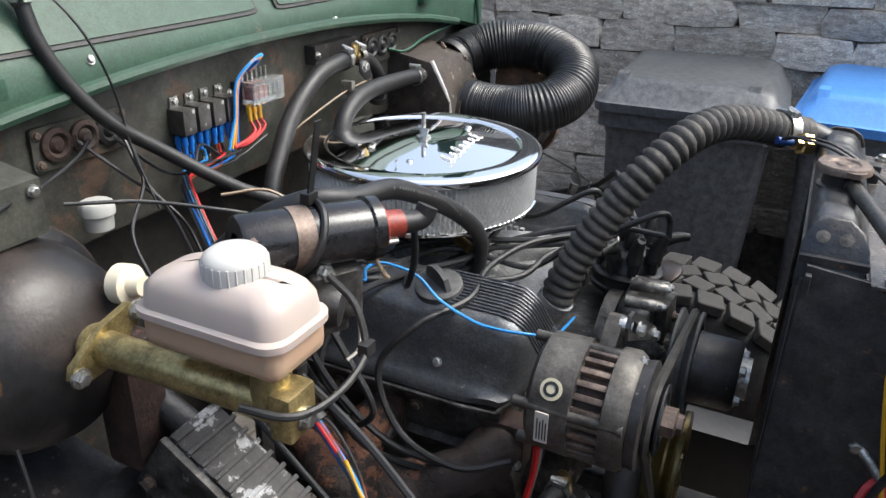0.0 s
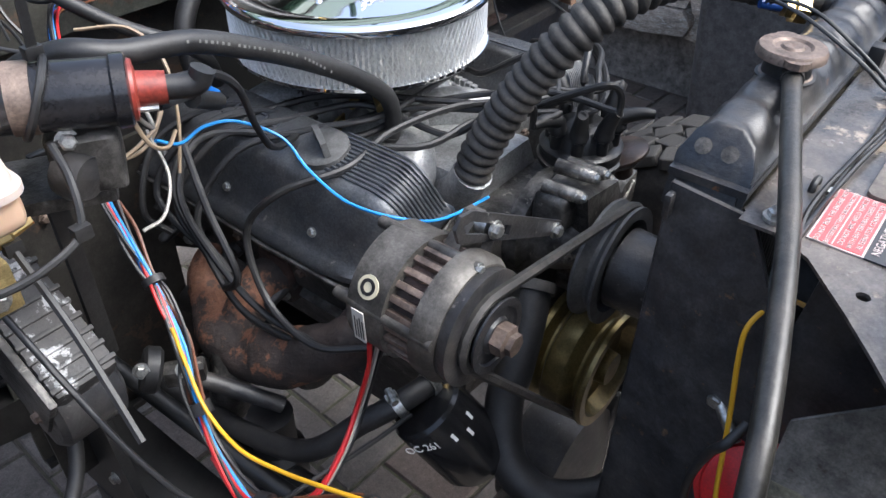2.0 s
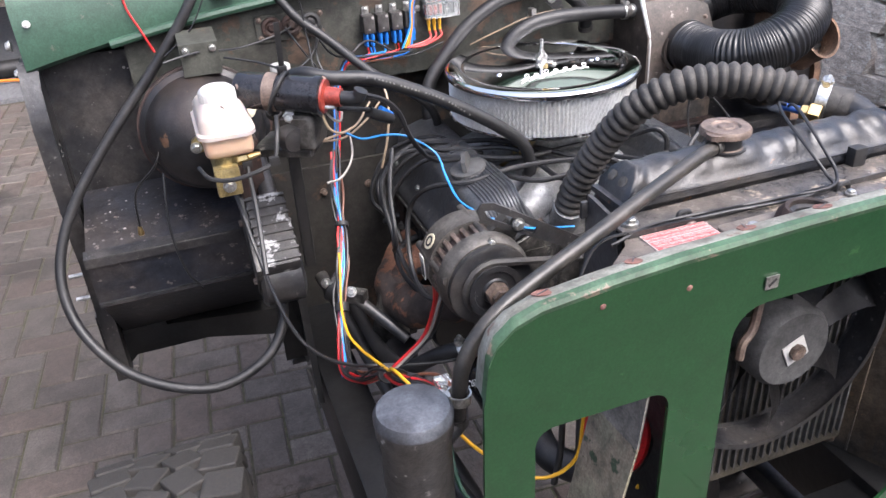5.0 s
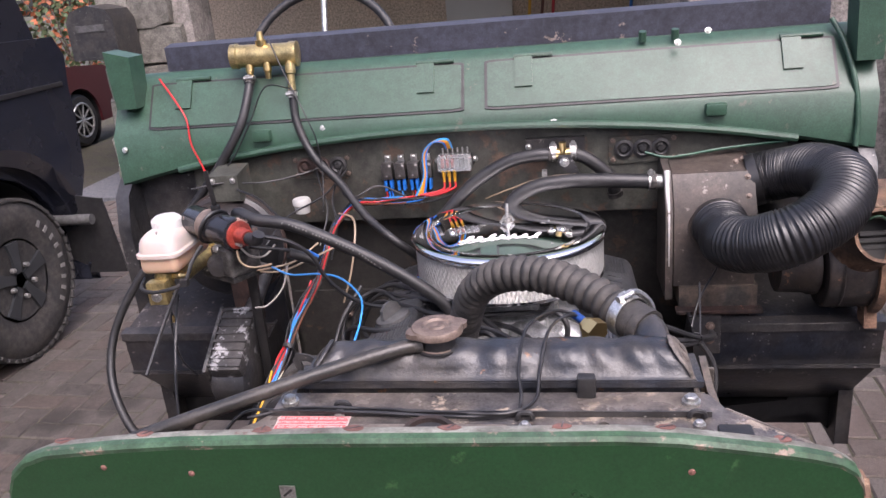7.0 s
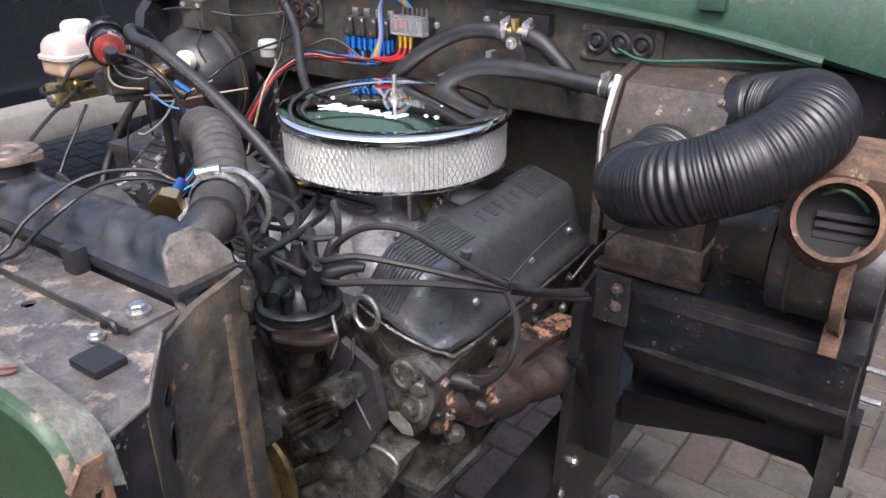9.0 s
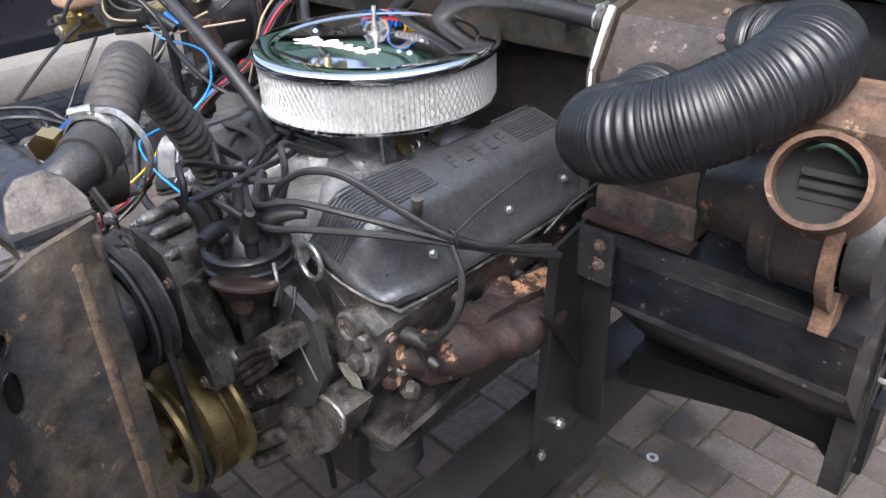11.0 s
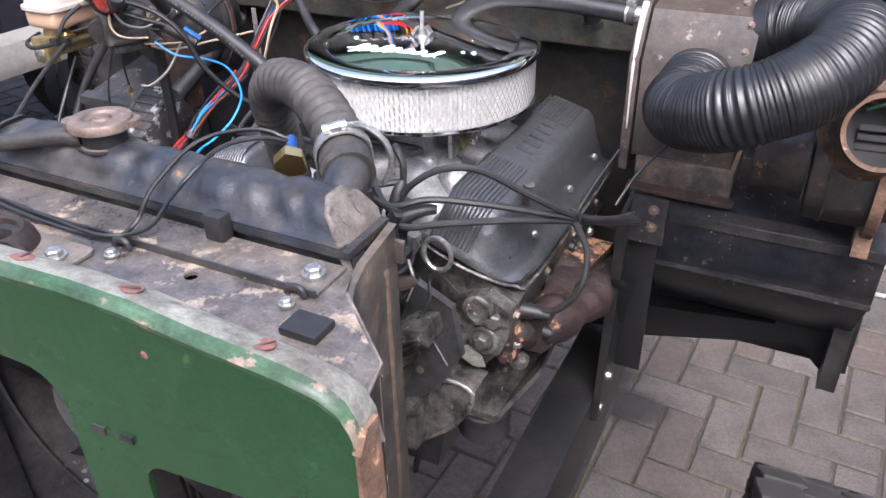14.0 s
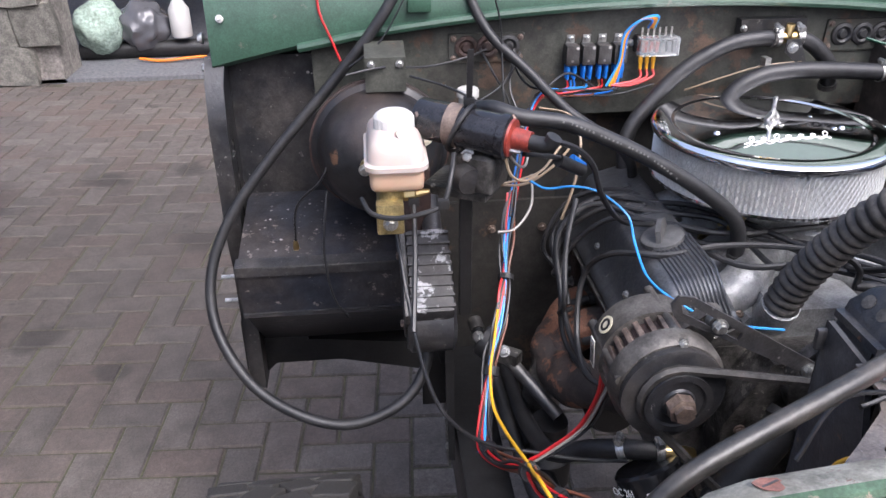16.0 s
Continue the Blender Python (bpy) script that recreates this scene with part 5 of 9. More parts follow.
part("lower_tray", soften(boxm((0.325, 0.108, 1.04), (0.475, 0.24, 1.086)), 0.003), material("patchy_tray", (0.10, 0.075, 0.055), 0.7, 0, (0.025, 0.025, 0.024), 0.95, 16, 90, 0.4), heater, "patchy rusted lower tray")
part("tray_lip", soften(boxm((0.318, 0.085, 1.035), (0.482, 0.112, 1.043)), 0.002), RUST, heater)
for x, y, z in ((0.455, 0.13, 1.262), (0.455, 0.148, 1.296), (0.44, 0.19, 1.316), (0.455, 0.2, 1.318)):
    put_bolt((x, y, z), (0, -0.8, 0.5), heater, SCREW_DARK)
part("hose_spigot", rod(bmesh.new(), V(0.275, 0.17, 1.288), V(0.30, 0.17, 1.288), 0.014), STEEL, heater)
part("duct_collar", lathe(bmesh.new(), (0.39, 0.118, 1.205), (0, -1, 0), [(0, 0.05), (0.012, 0.05), (0.012, 0.044)], 32, False), HEATER, heater)
duct = thing("air_duct", "black corrugated heater air duct hose looping out of the heater box", "duct hose")
dpts = [(0.462, 0.195, 1.265), (0.505, 0.185, 1.278), (0.55, 0.145, 1.295), (0.578, 0.07, 1.305), (0.572, 0.0, 1.295), (0.535, -0.055, 1.272), (0.475, -0.075, 1.245), (0.42, -0.055, 1.222), (0.39, 0.0, 1.208), (0.39, 0.06, 1.205), (0.39, 0.112, 1.205)]
dpts = [(x + 0.008, y, z + 0.009) for x, y, z in dpts]
line = resample(smooth_line(dpts, 10), 0.00125)
phase, rings, lift = 0.0, [], None
bm = bmesh.new()
for i, p in enumerate(line):
    u = i / (len(line) - 1)
    loose = any(a < u < b for a, b in ((0.15, 0.25), (0.37, 0.50), (0.60, 0.66), (0.74, 0.80)))
    phase += 0.00125 / (0.0090 if loose else 0.0042)
    d = (line[min(i + 1, len(line) - 1)] - line[max(i - 1, 0)]).normalized()
    lift = (lift - d * lift.dot(d)).normalized() if lift else d.orthogonal().normalized()
    side = d.cross(lift)
    r = 0.0495 + (0.0015 if loose else 0.0009) * math.cos(2 * math.pi * phase) + 0.0008 * math.sin(u * 40)
    rings.append([bm.verts.new(p + (lift * math.cos(2 * math.pi * k / 36) + side * math.sin(2 * math.pi * k / 36)) * r) for k in range(36)])
for p, q in zip(rings, rings[1:]):
    for k in range(36):
        bm.faces.new((p[k], p[(k + 1) % 36], q[(k + 1) % 36], q[k]))
part("corrugated_hose", bm, DUCT, duct, "black corrugated plastic hose", 80)
for p, q in ((line[0], line[14]), (line[-1], line[-15])):
    part("end_cuff", lathe(bmesh.new(), p, q - p, [(0, 0.0485), (0, 0.0525), ((q - p).length, 0.0525), ((q - p).length + 0.003, 0.0485)], 36, False), DUCT, duct, "smooth plastic end cuff")
blower = thing("heater_blower", "grimy black heater blower with rusty open intake funnel", "blower")
part("motor_drum", lathe(bmesh.new(), (0.50, 0.10, 1.135), (1, 0, 0), [(0, 0.03), (0, 0.055), (0.05, 0.058), (0.055, 0.062), (0.07, 0.062)], 32), DRUM_BLACK, blower, "dusty black motor drum")
part("fan_drum", lathe(bmesh.new(), (0.575, 0.09, 1.13), (1, 0, 0), [(0, 0.05), (0, 0.074), (0.004, 0.077), (0.08, 0.078), (0.085, 0.05)], 36), DRUM_BLACK, blower, "scuffed black fan drum")
fn = Vector((0.10, -0.85, 0.42)).normalized()
part("intake_funnel", lathe(bmesh.new(), V(0.642, -0.016, 1.226) - fn * 0.075, fn, [(0, 0.062), (0.03, 0.052), (0.07, 0.046), (0.078, 0.048), (0.078, 0.042), (0.03, 0.045), (0.0, 0.05)], 40, False), RUST_LIGHT, blower, "orange rusty intake funnel")
mouth = V(0.642, -0.016, 1.226)
# The funnel's inner shade is painted: near-black disc and slats.
part("intake_shade", lathe(bmesh.new(), mouth - fn * 0.045, fn, [(0, 0.0), (0, 0.048), (0.004, 0.048)], 28, False), DARK, blower, "near-black disc painting the shade inside the intake")
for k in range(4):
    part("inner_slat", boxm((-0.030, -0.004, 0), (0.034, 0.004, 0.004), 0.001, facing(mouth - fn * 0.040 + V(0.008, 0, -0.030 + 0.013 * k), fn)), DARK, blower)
part("throat", rough(soften(prism(bmesh.new(), [(0.590, 0.055, 1.175), (0.590, 0.035, 1.262), (0.590, 0.060, 1.290), (0.590, 0.130, 1.285), (0.590, 0.135, 1.175)], (0.105, 0, 0)), 0.008, 3), 0.0015, 40), RUST_LIGHT, blower, "rusty square blower throat")
part("casing_rim", lathe(bmesh.new(), (0.655, 0.090, 1.130), (1, 0, 0), [(0, 0.074), (0, 0.090), (0.014, 0.092), (0.016, 0.086), (0.014, 0.074)], 40, False), RUST_LIGHT, blower, "rusty casing rim")
part("casing_band", lathe(bmesh.new(), (0.596, 0.090, 1.130), (1, 0, 0), [(0, 0.079), (0.003, 0.0805), (0.006, 0.079)], 40, False), DRUM_BLACK, blower)
part("end_drum", lathe(bmesh.new(), (0.671, 0.090, 1.130), (1, 0, 0), [(0, 0.05), (0, 0.066), (0.03, 0.064), (0.032, 0.0)], 32, False), BLACK, blower, "black end drum")
part("foot_bracket", soften(prism(bmesh.new(), [(0.650, 0.050, 1.075), (0.650, 0.085, 1.06), (0.650, 0.075, 1.026), (0.650, 0.040, 1.022)], (0.022, 0, 0)), 0.002), RUST_LIGHT, blower)
part("wire_scrap", tube(bmesh.new(), [mouth - fn * 0.03 + V(-0.02, 0, 0.03), mouth - fn * 0.02 + V(0.0, 0, 0.038), mouth - fn * 0.03 + V(0.02, 0, 0.03), mouth - fn * 0.035 + V(0.03, 0, 0.02)], 0.0022, 8), plain("dull_green_wire", (0.02, 0.05, 0.03), 0.5), blower, "dull green wire inside the intake")

# ---- heater hoses and valve on the bulkhead ----
hose("heater_hose", [(0.082, 0.20, 1.347), (0.05, 0.195, 1.348), (-0.006, 0.195, 1.337), (-0.075, 0.19, 1.30), (-0.13, 0.18, 1.25), (-0.175, 0.165, 1.19), (-0.18, 0.14, 1.10)], 0.0135, RUBBER, "black rubber heater hose curving down from the valve", n=14, cuffs=True)
hose("heater_hose", [(0.125, 0.20, 1.347), (0.15, 0.2, 1.337), (0.175, 0.2, 1.318), (0.20, 0.205, 1.29), (0.21, 0.215, 1.25)], 0.0135, RUBBER, "short black rubber heater hose on the valve", n=14, cuffs=True)
hose("heater_hose", [(0.285, 0.17, 1.288), (0.24, 0.168, 1.292), (0.17, 0.165, 1.297), (0.10, 0.163, 1.298), (0.045, 0.16, 1.29), (0.0, 0.155, 1.262), (-0.02, 0.14, 1.20), (-0.02, 0.12, 1.13)], 0.0145, RUBBER, "black rubber heater hose running to the heater box", n=14, cuffs=True)
tagged(hose_clamp((0.277, 0.17, 1.288), (1, 0, 0), 0.0148, screw=(0, 0, 1)), "bright steel hose clamp on the heater hose", "hose clamp", "hose clamps")
valve = thing("heater_valve", "black heater valve on a bracket with two bright clamps", "valve")
part("bracket", boxm((0.03, 0.222, 1.345), (0.15, 0.242, 1.375)), BLACK, valve)
part("body", rod(bmesh.new(), V(0.085, 0.20, 1.348), V(0.125, 0.20, 1.348), 0.011), BRASS, valve, "brass valve body")
part("stem", rod(bmesh.new(), V(0.105, 0.195, 1.35), V(0.105, 0.193, 1.372), 0.007), BRASS, valve)
part("lever", plate([(-0.012, 0.012), (0.012, 0.012), (0.03, -0.028), (0.018, -0.034), (-0.012, -0.01)], [], 0.003, lambda u, v, w: Vector((0.108 + u, 0.182 - w, 1.337 + v))), BLACK, valve)
put_bolt((0.108, 0.178, 1.335), (0, -1, 0), valve)
for x in (0.086, 0.126):
    hose_clamp((x, 0.20, 1.348), (1, 0, 0), 0.0138, valve, (0, -0.3, 1))
part("cable", tube(bmesh.new(), [V(0.13, 0.18, 1.31), V(0.06, 0.185, 1.302), V(0.0, 0.20, 1.28), V(-0.06, 0.215, 1.255)], 0.0016, 6), WIRES["tan"], valve, "thin control cable")
part("cable_clip", boxm((0.062, 0.175, 1.295), (0.072, 0.195, 1.318)), STEEL, valve)
put_bolt((0.035, 0.221, 1.36), (0, -1, 0), valve, BOLT_SMALL)

# ---- grommet plates, relays, fuse box ----
for x0, x1, z0, z1, rusty, nm in ((0.199, 0.336, 1.312, 1.368, 0, "grimy rectangular grommet plate on the bulkhead"), (-0.484, -0.351, 1.312, 1.362, 1, "rust-stained grommet plate on the bulkhead")):
    gp = thing("grommet_plate", nm, "grommet plate", "grommet plates")
    part("plate", soften(plate(round_rect(x0, z0, x1, z1, 0.006), [], 0.006, lambda u, v, w: Vector((u, 0.243 - w, v))), 0.0015), FIREWALL, gp)
    xs = (x0 + 0.030, x0 + 0.068, x0 + 0.104)
    for i, x in enumerate(xs):
        red = rusty and i < 2
        part("grommet", lathe(bmesh.new(), (x, 0.238, (z0 + z1) / 2 + 0.002), (0, -1, 0), [(0, 0.02), (0.005, 0.0195), (0.007, 0.014), (0.005, 0.011), (0.003, 0.010), (0.008, 0.006), (0.008, 0)], 26, False), RUST if red else RUBBER, gp, "rust-red rubber grommet" if red else "")
    for x, z in ((x0 + 0.008, z0 + 0.008), (x1 - 0.008, z0 + 0.008), (x0 + 0.008, z1 - 0.008), (x1 - 0.008, z1 - 0.008)):
        put_bolt((x, 0.237, z), (0, -1, 0), gp, SCREW_DARK, label="rusty screw")
relay0 = thing("relay", "black square relay with blue crimp connectors below", "relay", "relays on the bulkhead")
part("case", soften(boxm((-0.0115, -0.028, -0.034), (0.0115, 0.0, 0.0)), 0.002), BLACK, relay0, "black plastic case")
part("tab", boxm((-0.007, -0.003, 0.0), (0.007, -0.001, 0.014)), STEEL, relay0, "bright mounting tab")
bt = new("bolt", BOLT_SMALL)
bt.parent = relay0
bt.matrix_basis = Matrix.Translation((0, -0.003, 0.008)) @ Matrix.Rotation(radians(90), 4, "X")
for i, (dx, dy) in enumerate(((-0.006, -0.02), (0.006, -0.02), (-0.006, -0.008), (0.006, -0.008))):
    part("crimp", lathe(bmesh.new(), (dx, dy, -0.036), (0.03 * dx, 0, -1), [(0, 0.0035), (0.012, 0.0042), (0.014, 0.003), (0.024, 0.003)], 8), CRIMP_BLUE, relay0, "blue crimp connector" if i == 0 else "")
RELAYS = [V(-0.269 + 0.0285 * k, 0.242, 1.340) for k in range(4)]
relay0.matrix_basis = Matrix.Translation(RELAYS[0])
for p in RELAYS[1:]:
    copy_thing(relay0, Matrix.Translation(p))
fuse = thing("fuse_box", "clear-topped blade fuse box with yellow crimp connectors", "fuse box")
part("base", soften(boxm((-0.155, 0.222, 1.322), (-0.085, 0.242, 1.352)), 0.002), BLACK, fuse)
part("cover", soften(boxm((-0.156, 0.200, 1.320), (-0.084, 0.2215, 1.354)), 0.003), GLASS, fuse, "clear plastic cover")
for k in range(6):
    part("fuse", boxm((-0.148 + 0.0105 * k, 0.206, 1.328), (-0.142 + 0.0105 * k, 0.220, 1.346)), COIL_RED if k < 3 else TRIM_GREY, fuse, "" if k else "red blade fuse")
    part("terminal", boxm((-0.147 + 0.0105 * k, 0.226, 1.352), (-0.144 + 0.0105 * k, 0.228, 1.366)), STEEL, fuse)
for k in range(3):
    part("crimp", lathe(bmesh.new(), (-0.146 + 0.0115 * k, 0.22, 1.321), (0, -0.1, -1), [(0, 0.0036), (0.013, 0.0042), (0.016, 0.003), (0.026, 0.003)], 8), CRIMP_YELLOW, fuse, "" if k else "yellow crimp connector")
for x in (-0.16, -0.08):
    put_bolt((x, 0.24, 1.337), (0, -1, 0), fuse, BOLT_SMALL)

loom1 = thing("bulkhead_wiring_loom", "multicoloured wiring loom from the relays down the bulkhead", "wiring loom")
rnd = random.Random(4)
cols = ["red", "blue", "blue", "black", "black", "light_blue", "brown", "black", "red", "blue", "black", "black"]
TRUNK = [V(-0.295, 0.200, 1.262), V(-0.337, 0.170, 1.268), V(-0.369, 0.120, 1.238), V(-0.384, 0.08, 1.19), V(-0.398, 0.05, 1.145), V(-0.410, 0.01, 1.115)]
for i in range(12):
    start = RELAYS[i // 3] + V((-0.006, 0.006, 0.0)[i % 3], -0.02, -0.062)
    o = V(rnd.uniform(-0.007, 0.007), rnd.uniform(-0.007, 0.007), rnd.uniform(-0.009, 0.009))
    mid = V(start.x - 0.02, 0.205, 1.268 - 0.004 * (i % 4)) + o * 0.8
    pts = [start, start + V(0, -0.002, -0.012), mid] + [p + o for p in TRUNK]
    part("wire", tube(bmesh.new(), pts, 0.0018, 6), WIRES[cols[i]], loom1)
for k in range(3):
    part("wire", tube(bmesh.new(), [V(-0.146 + 0.0115 * k, 0.217, 1.295), V(-0.147 + 0.011 * k, 0.21, 1.283), V(-0.165, 0.207, 1.276 - 0.003 * k), V(-0.2, 0.205, 1.272)], 0.0024, 6), WIRES["red"], loom1)
for k in range(4):
    c = ("blue", "orange", "yellow", "light_blue")[k]
    part("wire", tube(bmesh.new(), [V(-0.137 + 0.004 * k, 0.224, 1.366), V(-0.14 + 0.003 * k, 0.20, 1.384 + 0.002 * k), V(-0.16, 0.195, 1.386), V(-0.178 - 0.002 * k, 0.205, 1.36), V(-0.182 - 0.002 * k, 0.21, 1.31), V(-0.19 - 0.006 * k, 0.207, 1.27)], 0.0023, 6), WIRES[c], loom1)

# ---- clutch cylinder on the bulkhead top and its hoses ----
cyl = thing("hydraulic_cylinder", "gold zinc hydraulic cylinder lying on the bulkhead top", "cylinder")
part("barrel", lathe(bmesh.new(), (-0.60, 0.268, 1.582), (1, 0.08, -0.03), [(0, 0.008), (0.006, 0.012), (0.006, 0.026), (0.02, 0.027), (0.022, 0.024), (0.13, 0.024), (0.135, 0.027), (0.15, 0.027), (0.152, 0.018), (0.152, 0.0)], 32, False), GOLD, cyl, "gold zinc-plated barrel")
part("top_port", lathe(bmesh.new(), (-0.525, 0.27, 1.60), (0, 0, 1), [(0, 0.012), (0.012, 0.012), (0.012, 0.008), (0.03, 0.006)], 12), BRASS, cyl)
for x in (-0.555, -0.515, -0.465):
    part("outlet", lathe(bmesh.new(), (x, 0.262, 1.566), (0, -0.15, -1), [(0, 0.009), (0.018, 0.009), (0.02, 0.007), (0.035, 0.006)], 10), BRASS, cyl)
part("elbow", lathe(bmesh.new(), (-0.462, 0.255, 1.56), (0, -0.2, -1), [(0, 0.011), (0.02, 0.011), (0.022, 0.008), (0.06, 0.008)], 12), GOLD, cyl)
hose_clamp((-0.461, 0.242, 1.497), (0, -0.2, -1), 0.0085, cyl)
hose_clamp((-0.555, 0.256, 1.535), (0, -0.2, -1), 0.0085, cyl)
hose("brake_hose", [(-0.555, 0.254, 1.535), (-0.56, 0.225, 1.49), (-0.575, 0.20, 1.44), (-0.62, 0.19, 1.375), (-0.69, 0.185, 1.295), (-0.79, 0.16, 1.19), (-0.872, 0.125, 1.09), (-0.912, 0.085, 1.0), (-0.905, 0.035, 0.915), (-0.850, -0.02, 0.84), (-0.77, -0.06, 0.80), (-0.685, -0.075, 0.785), (-0.60, -0.06, 0.81), (-0.555, -0.03, 0.86), (-0.545, 0.0, 0.93)], 0.0095, RUBBER, "long black rubber hose hanging in a loop outside the bulkhead", n=12, cuffs=True)
hose("clutch_hose", [(-0.461, 0.243, 1.505), (-0.455, 0.225, 1.44), (-0.42, 0.20, 1.37), (-0.36, 0.17, 1.315), (-0.30, 0.115, 1.26), (-0.235, 0.07, 1.22), (-0.19, 0.09, 1.17), (-0.17, 0.12, 1.10)], 0.0085, RUBBER, "black rubber hose crossing in front of the firewall", n=12, cuffs=True)
wire([(-0.775, 0.275, 1.545), (-0.73, 0.24, 1.50), (-0.705, 0.225, 1.46), (-0.70, 0.215, 1.41), (-0.685, 0.21, 1.37), (-0.67, 0.205, 1.33)], 0.0022, "red", "loose red wire hanging down the bulkhead")
wire([(-0.505, 0.262, 1.615), (-0.47, 0.235, 1.54), (-0.43, 0.20, 1.47), (-0.405, 0.19, 1.40), (-0.40, 0.18, 1.33), (-0.40, 0.15, 1.26)], 0.0016, "black", "thin black wire hanging from the cylinder")
wire([(-0.46, 0.235, 1.51), (-0.51, 0.215, 1.52), (-0.55, 0.2, 1.45), (-0.60, 0.18, 1.37), (-0.655, 0.165, 1.33)], 0.0016, "black", "thin black wire beside the hose")
hose("bulkhead_pipe", [(0.632, 0.30, 1.565), (0.648, 0.265, 1.52), (0.662, 0.232, 1.45), (0.668, 0.218, 1.38), (0.665, 0.21, 1.33)], 0.0055, GREEN, "green painted pipe running down the bulkhead", "pipe", n=8)
for x, y, z in ((-0.862, 0.22, 1.402), (0.336, 0.262, 1.545), (0.40, 0.30, 1.56), (-0.40, 0.225, 1.425), (0.09, 0.222, 1.41)):
    put_bolt((x, y, z), (0, -0.9, 0.4), body, BOLT_SMALL)
for x in (0.272, 0.336):
    part("jet", rod(bmesh.new(), V(x, 0.30, 1.548), V(x, 0.295, 1.568), 0.008, n=10), GREEN, body)
for x in (-0.535, 0.405):
    part("bonnet_catch", soften(boxm((x - 0.02, 0.208, 1.405), (x + 0.02, 0.226, 1.428)), 0.004), GREEN, body)
for x in (-0.905, 0.712):
    for z in (1.36, 1.31):
        put_bolt((x, 0.27, z), (-1 if x < 0 else 1, 0, 0), body, BOLT)

# ---- toe board behind the manifold ----
toe = thing("toe_board", "grimy brown toe board sheet below the bulkhead", "panel")
part("sheet", rough(soften(prism(bmesh.new(), [(-0.53, 0.250, 0.56), (-0.53, 0.243, 1.04), (-0.53, 0.252, 1.04), (-0.53, 0.259, 0.56)], (0.31, 0, 0)), 0.001), 0.001, 20), FIREWALL_LOW, toe)
part("lip", soften(boxm((-0.53, 0.236, 0.56), (-0.22, 0.249, 0.572)), 0.001), FRAME_BLACK, toe)
put_bolt((-0.40, 0.242, 0.98), (0, -1, 0), toe, BOLT_DARK)
put_bolt((-0.30, 0.242, 0.98), (0, -1, 0), toe, BOLT_DARK)

# ---- brake servo, master cylinder ----
servo = thing("brake_servo", "black round brake servo with rust at its rim", "brake servo")
part("drum", lathe(bmesh.new(), (-0.612, 0.205, 1.195), (0, -1, 0), [(0, 0.03), (0, 0.092), (0.045, 0.104), (0.05, 0.115), (0.062, 0.115), (0.068, 0.106), (0.11, 0.097), (0.14, 0.077), (0.15, 0.05), (0.165, 0.03), (0.17, 0.0)], 56, False), material("servo_black", (0.012, 0.0125, 0.014), 0.36, 0, (0.026, 0.018, 0.014), 0.85, 7, 120, 0.2, (0.08, 0.045, 0.028), 0.67, 26), servo, "black drum with brown rust")
part("rim", lathe(bmesh.new(), (-0.612, 0.158, 1.195), (0, -1, 0), [(0, 0.114), (0.002, 0.119), (0.01, 0.119), (0.012, 0.114)], 56, False), RUST, servo, "rusty crimped rim")
part("check_valve", lathe(bmesh.new(), (-0.548, 0.058, 1.252), (0.1, -1, 0.1), [(0, 0.02), (0.015, 0.02), (0.017, 0.012), (0.03, 0.010)], 18), plain("aged_nylon", (0.68, 0.62, 0.48), 0.4), servo, "cream nylon check valve")
part("pedal_box", soften(prism(bmesh.new(), [(-0.63, 0.19, 1.285), (-0.63, 0.19, 1.365), (-0.63, 0.12, 1.355), (-0.63, 0.12, 1.30)], (0.065, 0, 0)), 0.006), FIREWALL, servo, "grey-brown pedal bracket above the servo")
for x in (-0.62, -0.575):
    put_bolt((x, 0.118, 1.345), (0, -1, 0), servo, BOLT_SMALL)
part("rear_bracket", soften(boxm((-0.58, 0.03, 1.05), (-0.535, 0.08, 1.20)), 0.006), RUST, servo, "rusty brown support bracket")
mc = thing("brake_master_cylinder", "gold zinc brake master cylinder with milky fluid reservoir", "master cylinder")
part("cylinder", lathe(bmesh.new(), (-0.605, 0.045, 1.213), (0, -1, 0.02), [(0, 0.02), (0.01, 0.02), (0.012, 0.0165), (0.21, 0.0165), (0.222, 0.014), (0.228, 0.010), (0.228, 0)], 26, False), GOLD, mc, "gold zinc cylinder")
part("mounting_flange", plate([(-0.646, 1.20), (-0.634, 1.190), (-0.60, 1.194), (-0.568, 1.222), (-0.56, 1.236), (-0.572, 1.244), (-0.605, 1.236), (-0.642, 1.212)], [], 0.008, lambda u, v, w: Vector((u, 0.036 - w, v))), GOLD, mc)
for x, z in ((-0.637, 1.200), (-0.567, 1.234)):
    put_bolt((x, 0.028, z), (0, -1, 0), mc)
part("end_boss", lathe(bmesh.new(), (-0.605, -0.155, 1.218), (0.15, 0, 1), [(0, 0.017), (0.02, 0.017), (0.034, 0.015)], 18), GOLD, mc)
part("end_face", soften(boxm((-0.623, -0.187, 1.195), (-0.587, -0.165, 1.238)), 0.004), GOLD, mc)
put_bolt((-0.605, -0.188, 1.212), (0, -1, 0), mc)
bm = boxm((-0.629, -0.182, 1.251), (-0.559, -0.046, 1.286))
soften(bm, 0.012, 3)
res = part("reservoir_lower", bm, plain("fluid_tinted_plastic", (0.46, 0.315, 0.22), 0.4, 0, Subsurface_Weight=0.2, Subsurface_Radius=(0.03, 0.012, 0.006), Subsurface_Scale=0.4), mc, "amber fluid in the reservoir's lower half")
bm = bmesh.new()
rings = []
